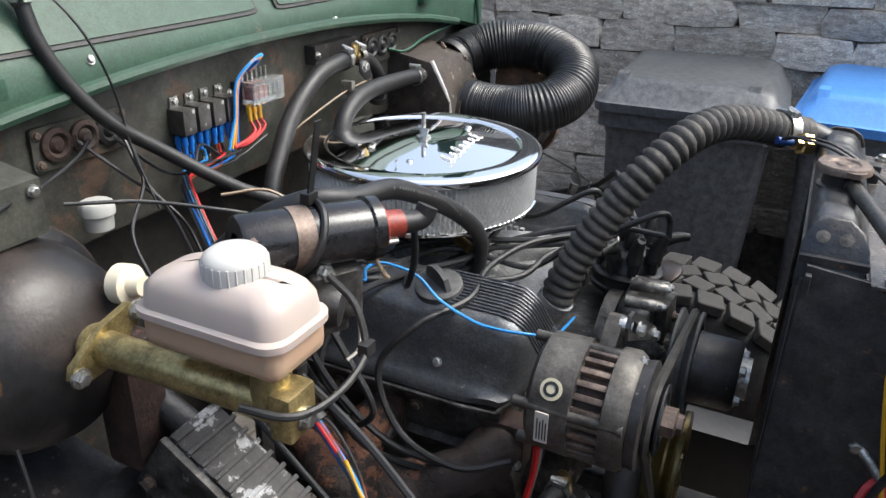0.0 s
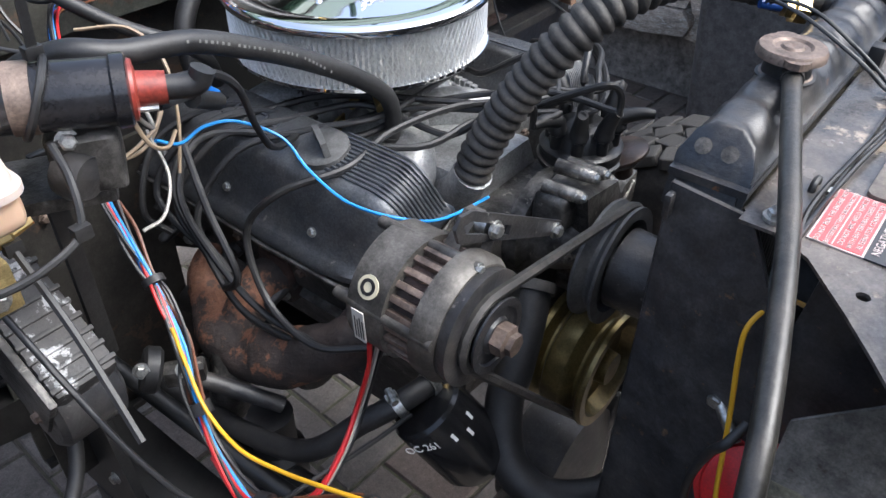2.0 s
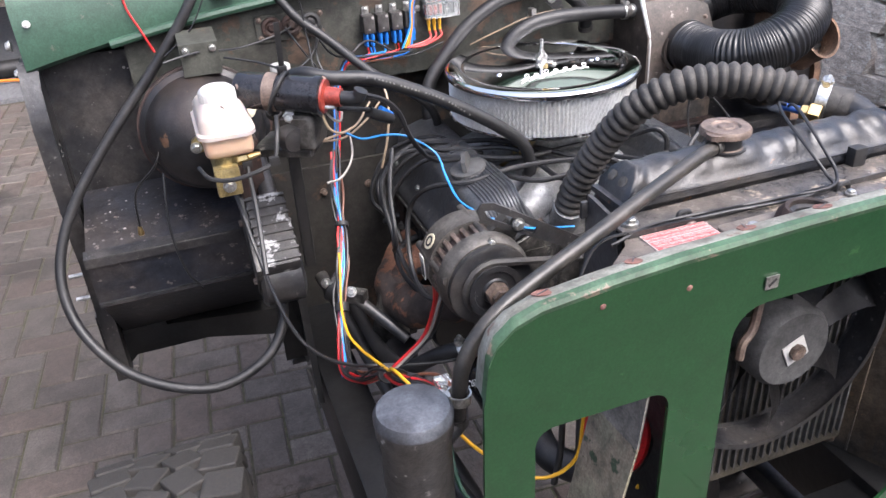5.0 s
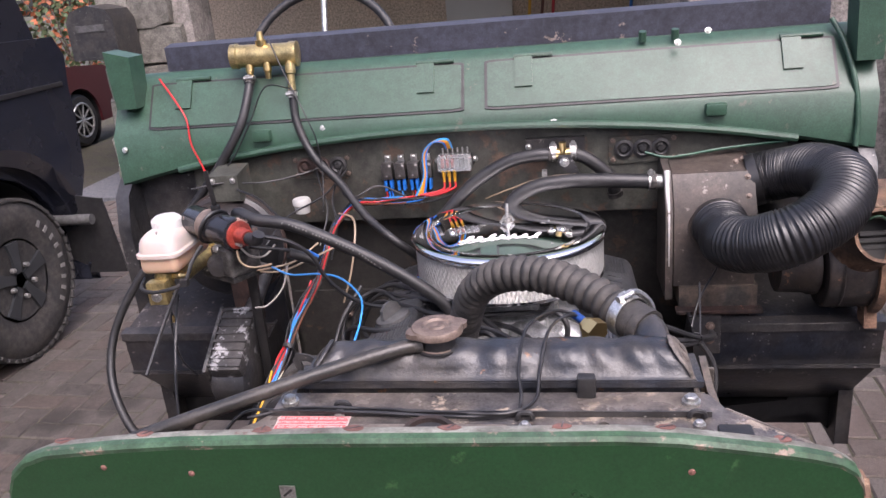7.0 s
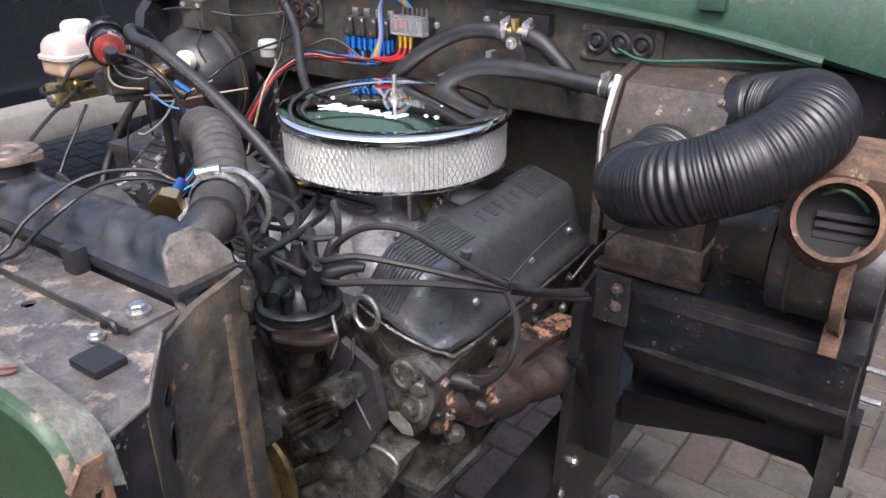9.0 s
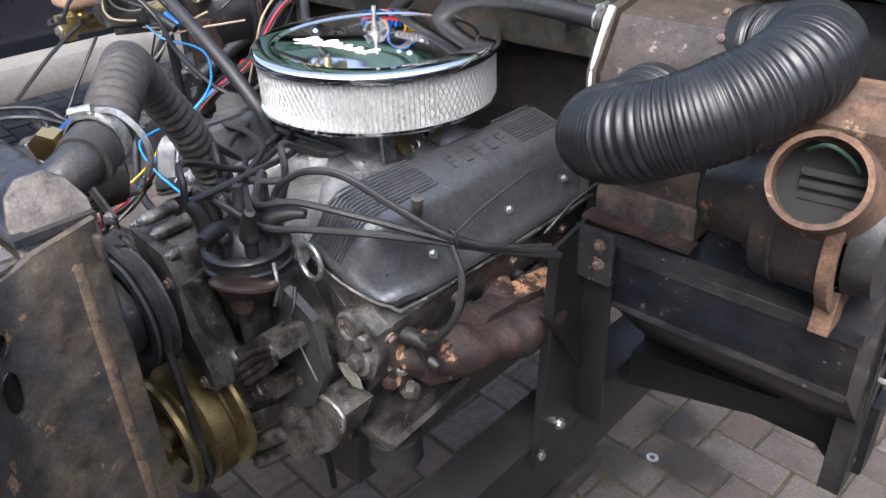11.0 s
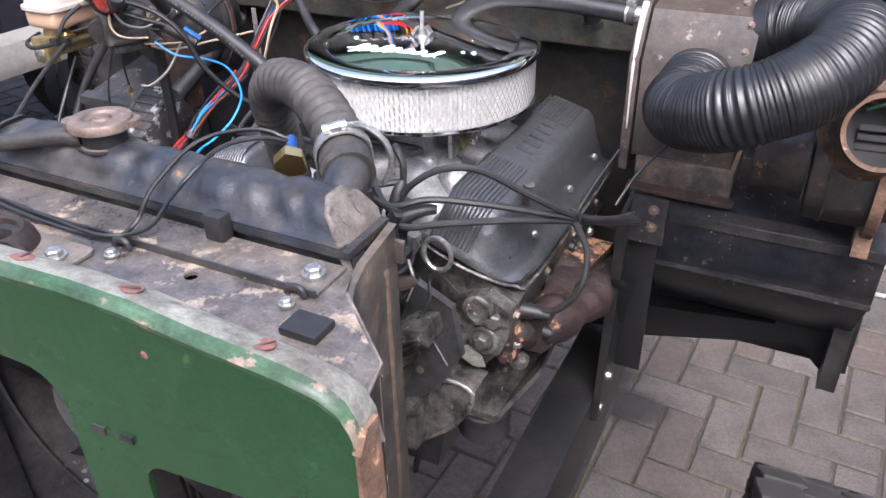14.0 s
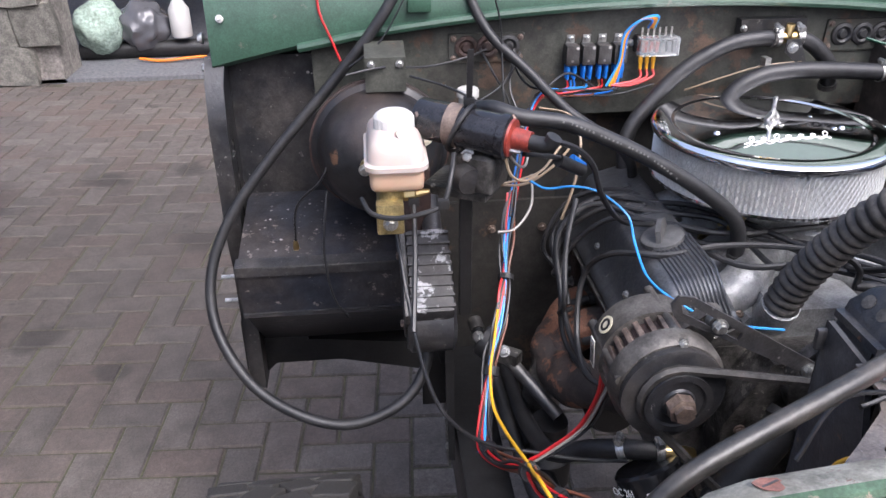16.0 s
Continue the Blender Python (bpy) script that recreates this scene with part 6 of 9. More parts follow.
for z, i, back in ((1.280, 0.003, 0), (1.282, -0.003, 0), (1.288, -0.003, 0), (1.290, 0.001, 0), (1.306, 0.003, 0.0), (1.314, 0.007, 0.004), (1.320, 0.013, 0.012), (1.323, 0.020, 0.02)):
    rings.append([bm.verts.new((x, y, z)) for x, y in round_rect(-0.632 + i, -0.185 + i, -0.556 - i, -0.043 - i - back, 0.02, 6)])
for p, q in zip(rings, rings[1:]):
    for k in range(len(p)):
        bm.faces.new((p[k], p[(k + 1) % len(p)], q[(k + 1) % len(p)], q[k]))
bm.faces.new(rings[0][::-1])
bm.faces.new(rings[-1])
part("reservoir", bm, RESERVOIR, mc, "milky white plastic reservoir", 50)
cap = lathe(bmesh.new(), (-0.594, -0.122, 1.318), (0, 0, 1), [(0, 0.0262), (0.015, 0.0262), (0.019, 0.0245), (0.023, 0.019), (0.0245, 0.010), (0.0245, 0.0)], 40, False)
cp = part("cap", cap, CAP_WHITE, mc, "white ribbed screw cap")
for k in range(26):
    a = 2 * math.pi * k / 26
    part("rib", rod(bmesh.new(), V(-0.594 + 0.0258 * math.cos(a), -0.122 + 0.0258 * math.sin(a), 1.320), V(-0.594 + 0.0258 * math.cos(a), -0.122 + 0.0258 * math.sin(a), 1.3345), 0.0013, 0.0009, n=6), CAP_WHITE, cp)
mc.location = (-0.001, -0.011, 0.009)
part("pipe_union", lathe(bmesh.new(), (-0.585, -0.15, 1.235), (1, -0.2, 0.2), [(0, 0.009), (0.016, 0.009), (0.018, 0.006), (0.035, 0.003)], 8), BRASS, mc)
mc_tie = thing("cable_tie", "black cable tie looped round the master cylinder", "cable tie", "cable ties")
part("strap", tube(bmesh.new(), [V(-0.642, -0.165, 1.243), V(-0.630, -0.200, 1.238), V(-0.603, -0.214, 1.236), V(-0.568, -0.220, 1.243), V(-0.539, -0.215, 1.254), V(-0.527, -0.198, 1.285), V(-0.520, -0.168, 1.302)], 0.0034, 8), RUBBER, mc_tie)
part("head", boxm((-0.007, -0.005, -0.006), (0.007, 0.005, 0.006), 0.001, Matrix.Translation((-0.539, -0.216, 1.254))), RUBBER, mc_tie)

# ---- coil and ignition bracket ----
coil = thing("ignition_coil", "black ignition coil with red top and scuffed paint", "ignition coil")
c0, c1 = V(-0.560, -0.103, 1.331), V(-0.457, -0.165, 1.322)
cd = (c1 - c0).normalized()
part("can", lathe(bmesh.new(), c0, cd, [(0, 0.012), (0, 0.0255), (0.004, 0.0275), (0.118, 0.0275), (0.12, 0.0305), (0.130, 0.0305), (0.132, 0.026), (0.132, 0.0)], 40, False), material("scuffed_gloss_black", (0.011, 0.011, 0.013), 0.17, 0, (0.022, 0.021, 0.022), 0.5, 12, 120, 0.05, (0.30, 0.22, 0.18), 0.645, 30), coil, "scuffed gloss black can")
part("top", lathe(bmesh.new(), c0 + cd * 0.131, cd, [(0, 0.0255), (0.004, 0.0245), (0.006, 0.0150), (0.028, 0.0135), (0.028, 0)], 32, False), COIL_RED, coil, "red bakelite top")
part("boot", tube(bmesh.new(), [c0 + cd * 0.152, c0 + cd * 0.172, c0 + cd * 0.184 + V(0, 0, 0.003), c0 + cd * 0.190 + V(0, 0, 0.014)], 0.0105, 14), RUBBER, coil, "black rubber boot")
part("strap", lathe(bmesh.new(), c0 + cd * 0.045, cd, [(0, 0.0275), (0, 0.0287), (0.018, 0.0287), (0.018, 0.0275)], 32, False), CAP_BROWN, coil, "rusty mounting strap")
for a in (0.7, -0.7):
    side = (V(0, 0, 1).cross(cd) * math.sin(a) + V(0, 0, -1) * math.cos(a)).normalized()
    part("terminal", rod(bmesh.new(), c0 + cd * 0.13 + side * 0.016, c0 + cd * 0.15 + side * 0.016, 0.003, n=8), STEEL, coil)
tie = thing("cable_tie", "long black cable tie strapped round the coil with loose tail", "cable tie", "cable ties")
tc = c0 + cd * 0.062
u1, u2 = frame_of(cd)
bm = bmesh.new()
tube(bm, [tc + (u1 * math.cos(2 * math.pi * k / 24) + u2 * math.sin(2 * math.pi * k / 24)) * 0.0305 + cd * 0.012 * math.sin(2 * math.pi * k / 24 + 0.6) for k in range(25)], 0.0034, 8, already=True)
part("band", bm, RUBBER, tie)
part("tail", boxm((-0.004, -0.0008, 0.0), (0.004, 0.0008, 0.075), 0, Matrix.Translation(tc + V(0.01, 0.0, 0.03)) @ Matrix.Rotation(radians(10), 4, "X")), RUBBER, tie)
part("head", boxm((-0.007, -0.005, -0.004), (0.007, 0.005, 0.006), 0.001, Matrix.Translation(tc + V(0.01, 0.0, 0.033))), RUBBER, tie)
bk = thing("coil_bracket", "blackened casting under the ignition coil", "bracket")
part("casting", rough(soften(boxm((-0.020, -0.040, -0.030), (0.036, 0.030, 0.026), 0, Matrix.Translation((-0.482, -0.122, 1.268)) @ Matrix.Rotation(radians(-30), 4, "Z")), 0.010, 3), 0.003, 45), ALLOY_DARK, bk, "oily grey casting")
part("lobe", rough(lathe(bmesh.new(), (-0.505, -0.140, 1.262), (0.3, -0.9, -0.1), [(0, 0.0), (0, 0.020), (0.012, 0.022), (0.026, 0.018), (0.028, 0.0)], 20, False), 0.002, 40), BLACK, bk)
put_bolt((-0.500, -0.150, 1.290), (-0.3, -0.9, 0.3), bk)
part("ledge", soften(boxm((-0.045, -0.04, -0.008), (0.05, 0.04, 0.006), 0, Matrix.Translation((-0.50, -0.10, 1.232)) @ Matrix.Rotation(radians(-30), 4, "Z")), 0.004), ALLOY_DARK, bk)
part("leg", soften(boxm((-0.50, -0.06, 0.98), (-0.48, -0.05, 1.24)), 0.004), FRAME_BLACK, bk)
tie2 = thing("cable_tie", "black cable tie with tail hanging by the reservoir", "cable tie", "cable ties")
part("tail", tube(bmesh.new(), [V(-0.574, -0.17, 1.236), V(-0.578, -0.24, 1.19), V(-0.586, -0.312, 1.128)], 0.0034, 6), RUBBER, tie2)
part("head", boxm((-0.007, -0.005, -0.006), (0.007, 0.005, 0.006), 0.001, Matrix.Translation((-0.574, -0.17, 1.238))), RUBBER, tie2)
hose("fuel_hose", [(-0.505, 0.0, 1.25), (-0.50, -0.03, 1.285), (-0.488, -0.075, 1.325), (-0.464, -0.115, 1.343), (-0.428, -0.135, 1.336), (-0.364, -0.14, 1.326), (-0.30, -0.14, 1.298), (-0.25, -0.14, 1.272), (-0.19, -0.14, 1.236), (-0.135, -0.139, 1.196), (-0.105, -0.136, 1.165), (-0.092, -0.13, 1.13), (-0.09, -0.125, 1.10)], 0.0110, RUBBER, "thick black rubber fuel hose arching over the engine", n=16, cuffs=True)
fh = bpy.data.objects["fuel_hose"]
ink = plain("faded_hose_print", (0.12, 0.12, 0.115), 0.6)
ln = resample(smooth_line([(-0.40, -0.14, 1.331), (-0.364, -0.14, 1.326), (-0.30, -0.14, 1.298), (-0.25, -0.14, 1.273), (-0.205, -0.14, 1.238)], 10), 0.0062)
for k in range(4, len(ln) - 2):
    if k % 7 in (5,):
        continue
    d = (ln[k + 1] - ln[k]).normalized()
    out = (V(-0.15, -1, 0.35) - d * V(-0.15, -1, 0.35).dot(d)).normalized()
    part("printed_mark", boxm((-0.0010 - 0.0006 * (k % 3), -0.0014, 0), (0.0010, 0.0014, 0.0003), 0, facing(ln[k] + out * 0.0111, out, d.cross(out))), ink, fh)
jar = thing("fluid_jar", "small dusty white plastic jar by the firewall", "jar")
part("jar", lathe(bmesh.new(), (-0.457, 0.185, 1.25), (0, 0, 1), [(0, 0.016), (0.016, 0.017), (0.018, 0.020), (0.028, 0.020), (0.032, 0.017), (0.032, 0)], 10, False), plain("dusty_white", (0.36, 0.36, 0.34), 0.6), jar)

# ---- steering box ----
sb = thing("steering_box", "ribbed cast steering box with flaking white paint", "steering box")
WORN = material("flaking_white_black", (0.022, 0.021, 0.021), 0.6, 0, (0.040, 0.036, 0.033), 0.6, 20, 120, 0.3, (0.25, 0.25, 0.25), 0.600, 26)
m = Matrix.Translation((-0.547, -0.055, 1.050)) @ Matrix.Rotation(radians(-57), 4, "X")
bm = boxm((-0.034, -0.035, -0.073), (0.034, 0.045, 0.073))
soften(bm, 0.01)
bmesh.ops.transform(bm, matrix=m, verts=bm.verts)
part("casting", bm, WORN, sb)
for k in range(8):
    part("rib", boxm((-0.0342, -0.038, -0.066 + 0.0180 * k), (0.0342, -0.030, -0.0605 + 0.0180 * k), 0.0015, m), WORN, sb)
part("side_plate", soften(boxm((-0.043, -0.033, -0.076), (-0.034, 0.05, 0.074), 0, m), 0.003), ALLOY_DARK, sb)
part("lower_drum", rough(lathe(bmesh.new(), (-0.585, -0.075, 0.990), (1, 0, 0), [(0, 0.0), (0, 0.045), (0.006, 0.052), (0.07, 0.052), (0.076, 0.040), (0.076, 0.0)], 28, False), 0.002, 40), BLACK, sb, "grimy round lower housing")
for z in (-0.06, 0.06):
    put_bolt(m @ V(-0.042, 0.03, z), (-1, 0, 0), sb, BOLT_DARK)
part("column", rod(bmesh.new(), V(-0.535, 0.0, 1.09), V(-0.535, 0.22, 1.19), 0.016), BLACK, sb)
joint = thing("steering_coupling", "black rubber steering coupling with bright clamp bolts", "coupling")
part("rubber_disc", lathe(bmesh.new(), (-0.462, -0.052, 0.930), (0.75, -0.55, -0.35), [(0, 0.0), (0, 0.024), (0.004, 0.028), (0.018, 0.028), (0.022, 0.024), (0.022, 0.0)], 26, False), RUBBER, joint)
part("yoke", soften(boxm((-0.014, -0.012, -0.012), (0.034, 0.012, 0.012), 0, Matrix.Translation((-0.432, -0.074, 0.912)) @ Matrix.Rotation(radians(-38), 4, "Z")), 0.004), ALLOY_DARK, joint, "oily clamp yoke")
part("shaft", rod(bmesh.new(), V(-0.420, -0.085, 0.905), V(-0.352, -0.16, 0.845), 0.011), BLACK, joint)
put_bolt((-0.430, -0.088, 0.926), (-0.3, -0.8, 0.5), joint)
put_bolt((-0.470, -0.070, 0.945), (-0.5, -0.7, 0.4), joint)
for s, x in ((-1, -0.505), (1, 0.335)):
    br = thing("frame_bracket", "black steel upright bracket from chassis to footwell with bright bolts", "bracket", "frame brackets")
    part("web", soften(prism(bmesh.new(), [(x, -0.042, 0.655), (x, -0.012, 1.035), (x, 0.065, 1.05), (x, 0.10, 0.98), (x, 0.105, 0.70), (x, 0.05, 0.675)], (0.006 * s, 0, 0)), 0.0015), FRAME_BLACK, br)
    part("edge_flange", soften(prism(bmesh.new(), [(x, -0.046, 0.66), (x, -0.016, 1.035), (x + 0.018 * s, -0.016, 1.035), (x + 0.011 * s, -0.046, 0.66)], (0, 0.006, 0)), 0.001), FRAME_BLACK, br)
    part("gusset", prism(bmesh.new(), [(x + 0.006 * s, -0.046, 0.95), (x + 0.04 * s, -0.046, 0.95), (x + 0.006 * s, 0.09, 0.76)], (0, 0.004, -0.006)), BLACK, br)
    part("rear_web", soften(boxm((min(x + 0.004 * s, x + 0.05 * s), 0.066, 0.70), (max(x + 0.004 * s, x + 0.05 * s), 0.071, 0.968)), 0.001), FRAME_BLACK, br)
    part("top_flange", soften(boxm((min(x, x + 0.06 * s), 0.045, 0.97), (max(x, x + 0.06 * s), 0.052, 1.05)), 0.001), BLACK, br)
    for y, z in ((0.085, 0.704), (0.02, 0.709), (-0.03, 0.68)):
        put_bolt((x + 0.007 * s, y, z), (s, 0, 0), br, BOLT, label="bright zinc bolt")
    for z in (1.0, 1.03):
        put_bolt((x + 0.04 * s, 0.044, z), (0, -1, 0), br, BOLT_DARK)

# ---- radiator, shelf and front panel ----
rad = thing("radiator", "black radiator with dented top tank and worn side panels", "radiator")
def tank_end(side, z):
    """The tank's ends lean inwards towards the top."""
    lean = 0.032 * min(1.0, max(0.0, (z - 1.268) / 0.042))
    return 0.2485 - lean if side > 0 else -0.2035 + lean


DENTS = ((-0.165, 0.010, 0.8), (-0.118, 0.017, 1.0), (-0.075, 0.008, 0.5), (0.002, 0.014, 0.9), (0.036, 0.009, 0.6), (0.074, 0.016, 1.0), (0.128, 0.011, 0.9), (0.163, 0.015, 1.2), (0.200, 0.010, 0.7))
bm = bmesh.new()
rings = []
steps = 90
f, r = -0.592, -0.534
for k in range(steps + 1):
    u = k / steps
    mid = -0.19 + 0.42 * u
    e = min(1.0, min(k, steps - k) / 5.0)
    dent = sum(a * math.exp(-((mid - c) / w) ** 2) for c, w, a in DENTS) * e
    warp = 0.0016 * noise.noise(V(mid * 34, 1, 2)) * e
    top = 1.303 + 0.0045 * min(1.0, e) - 0.0030 * dent + warp
    push = -0.0070 * dent
    ring = []
    for y, z in ((f + 0.004, 1.25), (f + 0.004, 1.268), (f - 0.003, 1.270), (f - 0.003, 1.277), (f + 0.003, 1.280), (f + 0.005 - push * 0.35, 1.289), (f + 0.010 - push * 0.9, top - 0.009), (f + 0.017 - push, top - 0.002), (f + 0.026 - push * 0.6, top), (f + 0.04, top + 0.0006), (r - 0.012, top), (r - 0.004, top - 0.006), (r, 1.282), (r, 1.25)):
        a, b = tank_end(-1, z), tank_end(1, z)
        ring.append(bm.verts.new((a + (b - a) * u, y, z)))
    rings.append(ring)
for p, q in zip(rings, rings[1:]):
    for k in range(len(p) - 1):
        bm.faces.new((p[k], p[k + 1], q[k + 1], q[k]))
bm.faces.new(rings[0])
bm.faces.new(rings[-1])
tank = part("top_tank", bm, TANK, rad, "dented black painted top tank", 60)
part("tank_seam", soften(prism(bmesh.new(), [(-0.206, -0.596, 1.268), (0.25, -0.596, 1.268), (0.25, -0.531, 1.268), (-0.206, -0.531, 1.268)], (0, 0, 0.007)), 0.002), TANK, tank)
for s in (-1, 1):
    bm = bmesh.new()
    edge = [(-0.594, 1.24), (-0.594, 1.284), (-0.586, 1.300), (-0.572, 1.309), (-0.550, 1.309), (-0.538, 1.301), (-0.530, 1.284), (-0.530, 1.24)]
    inner = [bm.verts.new((tank_end(s, z) - 0.002 * s, y, z)) for y, z in edge]
    outer = [bm.verts.new((tank_end(s, z) + 0.0035 * s, y, z)) for y, z in edge]
    for k in range(len(edge)):
        j = (k + 1) % len(edge)
        bm.faces.new((inner[k], inner[j], outer[j], outer[k]))
    for p in ((inner[0], inner[1], inner[6], inner[7]), inner[1:7], (outer[0], outer[1], outer[6], outer[7]), outer[1:7]):
        bm.faces.new(p)
    bmesh.ops.recalc_face_normals(bm, faces=bm.faces)
    ep = part("end_plate", soften(bm, 0.002, 2, 50), TAN_WORN if s > 0 else TANK, tank, "worn tank end plate")
    for y in (-0.571, -0.549):
        part("rivet", lathe(bmesh.new(), (tank_end(s, 1.292) + 0.0035 * s, y, 1.292), (s, 0, 0.76), [(0, 0.0065), (0.001, 0.007), (0.002, 0.0)], 16, False), ALTERNATOR if s < 0 else TAN_WORN, ep)
part("core", boxm((-0.200, -0.594, 0.76), (0.236, -0.548, 1.246)), material("radiator_core", (0.05, 0.045, 0.035), 0.6, 0.3, (0.1, 0.085, 0.06), 0.6, 30, 300, 0.6), rad, "finned core")
tubes = bmesh.new()
for k in range(32):
    x = -0.195 + 0.0135 * k
    box(tubes, (x, -0.6005, 0.78), (x + 0.003, -0.594, 1.245))
    box(tubes, (x, -0.548, 0.78), (x + 0.003, -0.5425, 1.245))
tagged(part("core_tube_bank", tubes, TRIM_GREY, rad, "vertical core tubes", 0), kind="stuff")
for s, x in ((-1, -0.2110), (1, 0.2545)):
    if s < 0:
        outline, holes = [(-0.665, 0.70), (-0.662, 1.17), (-0.612, 1.256), (-0.60, 1.262), (-0.540, 1.268), (-0.536, 0.70)], []
    else:
        outline, holes = [(-0.690, 0.70), (-0.690, 1.253), (-0.665, 1.254), (-0.645, 1.255), (-0.626, 1.256), (-0.611, 1.2565), (-0.590, 1.264), (-0.538, 1.275), (-0.534, 0.70)], [circle(-0.637, 1.212, 0.009), [(-0.639 + 0.0095 * math.cos(a * 0.5), 1.168 + 0.021 * math.sin(a * 0.5)) for a in range(12)]]
    paint = RADSIDE_PLAIN if s < 0 else RADSIDE
    sp = part("side_panel", soften(plate(outline, holes, 0.006, lambda u, v, w: Vector((x + (w + (0.15 * max(0.0, -0.598 - u) + 7.0 * max(0.0, -0.598 - u) ** 2 if s > 0 else 0.30 * max(0.0, -0.598 - u))) * s, u, v)), True), 0.001), paint, rad, "scuffed black steel side panel" if s < 0 else "worn brown-streaked steel side panel")
    part("folded_edge", soften(boxm((min(x, x - 0.016 * s), outline[-1][0] - 0.004, 0.72), (max(x, x - 0.016 * s), outline[-1][0], 1.25)), 0.001), paint, sp)
    if s > 0:
        part("stiffener", tube(bmesh.new(), [V(x - 0.008, -0.563, 1.258), V(x - 0.002, -0.563, 1.240), V(x + 0.0005, -0.562, 1.20), V(x + 0.0005, -0.561, 0.72)], 0.0105, 16, 4), RIB_WORN, sp, "pressed stiffening rib rubbed to tan")
        part("fold_line", tube(bmesh.new(), [V(x + 0.0045, -0.606, 1.25), V(x + 0.005, -0.599, 1.16), V(x + 0.005, -0.595, 0.72)], 0.0018, 8, 4), paint, sp)
        put_bolt((x + 0.007, -0.599, 1.053), (1, 0, 0), sp, BOLT, label="bright zinc bolt")
        for y, z in ((-0.60, 1.215), (-0.585, 1.13), (-0.60, 1.05), (-0.575, 0.99)):
            part("rust_blister", lathe(bmesh.new(), (x + 0.0058, y, z), (1, 0, 0), [(0, 0.0045), (0.001, 0.003), (0.0014, 0)], 10, False), RUST, sp)
    else:
        put_bolt((x - 0.016, -0.626, 1.081), (-1, 0, 0), sp, BOLT, label="bright zinc bolt")
    part("bracket_tab", soften(boxm((min(x, x + 0.016 * s), outline[-2][0] - 0.006, 1.24), (max(x, x + 0.016 * s), outline[-2][0], 1.262)), 0.002), paint, sp)
neck = part("filler_neck", lathe(bmesh.new(), (-0.043, -0.560, 1.302), (0, 0, 1), [(0, 0.026), (0.002, 0.026), (0.0035, 0.0215), (0.018, 0.0205), (0.020, 0.024)], 32), RUBBER, rad, "black filler neck")
part("solder_ring", lathe(bmesh.new(), (-0.043, -0.560, 1.303), (0, 0, 1), [(0, 0.0252), (0.001, 0.0248), (0.0024, 0.0226), (0.003, 0.021)], 32, False), CAP_BROWN, neck, "brown solder ring")
bm = lathe(bmesh.new(), (-0.043, -0.560, 1.321), (0, 0, 1), [(0, 0.0285), (0.001, 0.0305), (0.0065, 0.0305), (0.0095, 0.0285), (0.0100, 0.0175), (0.0078, 0.0150), (0.0080, 0.0105), (0.0100, 0.0085), (0.0100, 0.0045), (0.0085, 0.0)], 48, False)
radcap = part("radiator_cap", bm, CAP_BROWN, rad, "old brown pressed steel radiator cap")
for a in (28, 208):
    part("ear", soften(prism(bmesh.new(), [(0.024, -0.014, 0.0), (0.034, -0.008, 0.0), (0.0375, 0.0, 0.0), (0.034, 0.008, 0.0), (0.024, 0.014, 0.0)], (0, 0, 0.0062)), 0.0015), CAP_BROWN, radcap).matrix_basis = pose(-0.043, -0.560, 1.3225, 0, 0, a)
hose("overflow_hose", [(-0.060, -0.570, 1.312), (-0.10, -0.584, 1.308), (-0.17, -0.610, 1.297), (-0.25, -0.64, 1.282), (-0.33, -0.666, 1.264), (-0.39, -0.684, 1.247), (-0.425, -0.694, 1.225), (-0.444, -0.70, 1.198), (-0.450, -0.702, 1.165), (-0.452, -0.703, 1.13)], 0.0084, material("overflow_rubber", (0.022, 0.021, 0.019), 0.36, 0, (0.045, 0.039, 0.033), 0.8, 22, 110, 0.25), "dusty black overflow hose from the radiator neck", n=14, cuffs=True)
outlet = part("outlet_spigot", tube(bmesh.new(), [V(0.205, -0.545, 1.285), V(0.20, -0.515, 1.297), V(0.178, -0.485, 1.30)], 0.0205, 18), TANK, rad)
TOP = [(0.192, -0.503, 1.298), (0.172, -0.478, 1.304), (0.135, -0.445, 1.318), (0.08, -0.405, 1.326), (0.02, -0.372, 1.315), (-0.025, -0.335, 1.275), (-0.05, -0.29, 1.205), (-0.068, -0.255, 1.13), (-0.075, -0.242, 1.085)]
top_hose = thing("radiator_hose", "dusty black corrugated radiator top hose", "hose")
part("corrugated_hose", tube(bmesh.new(), TOP, 0.0228, 24, 10, (0.0145, 0.0048)), RUBBER_OLD, top_hose, "dusty ribbed rubber hose", 70)
part("cuff", tube(bmesh.new(), [V(0.20, -0.512, 1.297), V(0.17, -0.476, 1.304)], 0.0245, 24), RUBBER_OLD, top_hose)
cl = hose_clamp((0.178, -0.486, 1.303), (-0.62, 0.78, 0.1), 0.0255, None, (-0.3, 0.1, 1), 0.015)
tagged(cl, "bright steel hose clamp with long loose tail on the top hose", "hose clamp", "hose clamps")
part("tail", tube(bmesh.new(), [V(0.178, -0.486, 1.331), V(0.192, -0.470, 1.328), V(0.208, -0.460, 1.310), V(0.212, -0.458, 1.288), V(0.204, -0.462, 1.268)], 0.0032, 6), STEEL, cl, "long curled clamp tail")
sensor = thing("temperature_switch", "brass temperature switch with blue connector on the radiator", "sensor")
part("hexagon", lathe(bmesh.new(), (0.142, -0.520, 1.297), (-0.6, 0.8, 0.15), [(0, 0.0155), (0.014, 0.0155), (0.016, 0.011), (0.024, 0.010)], 6), BRASS, sensor, "brass hexagon body")
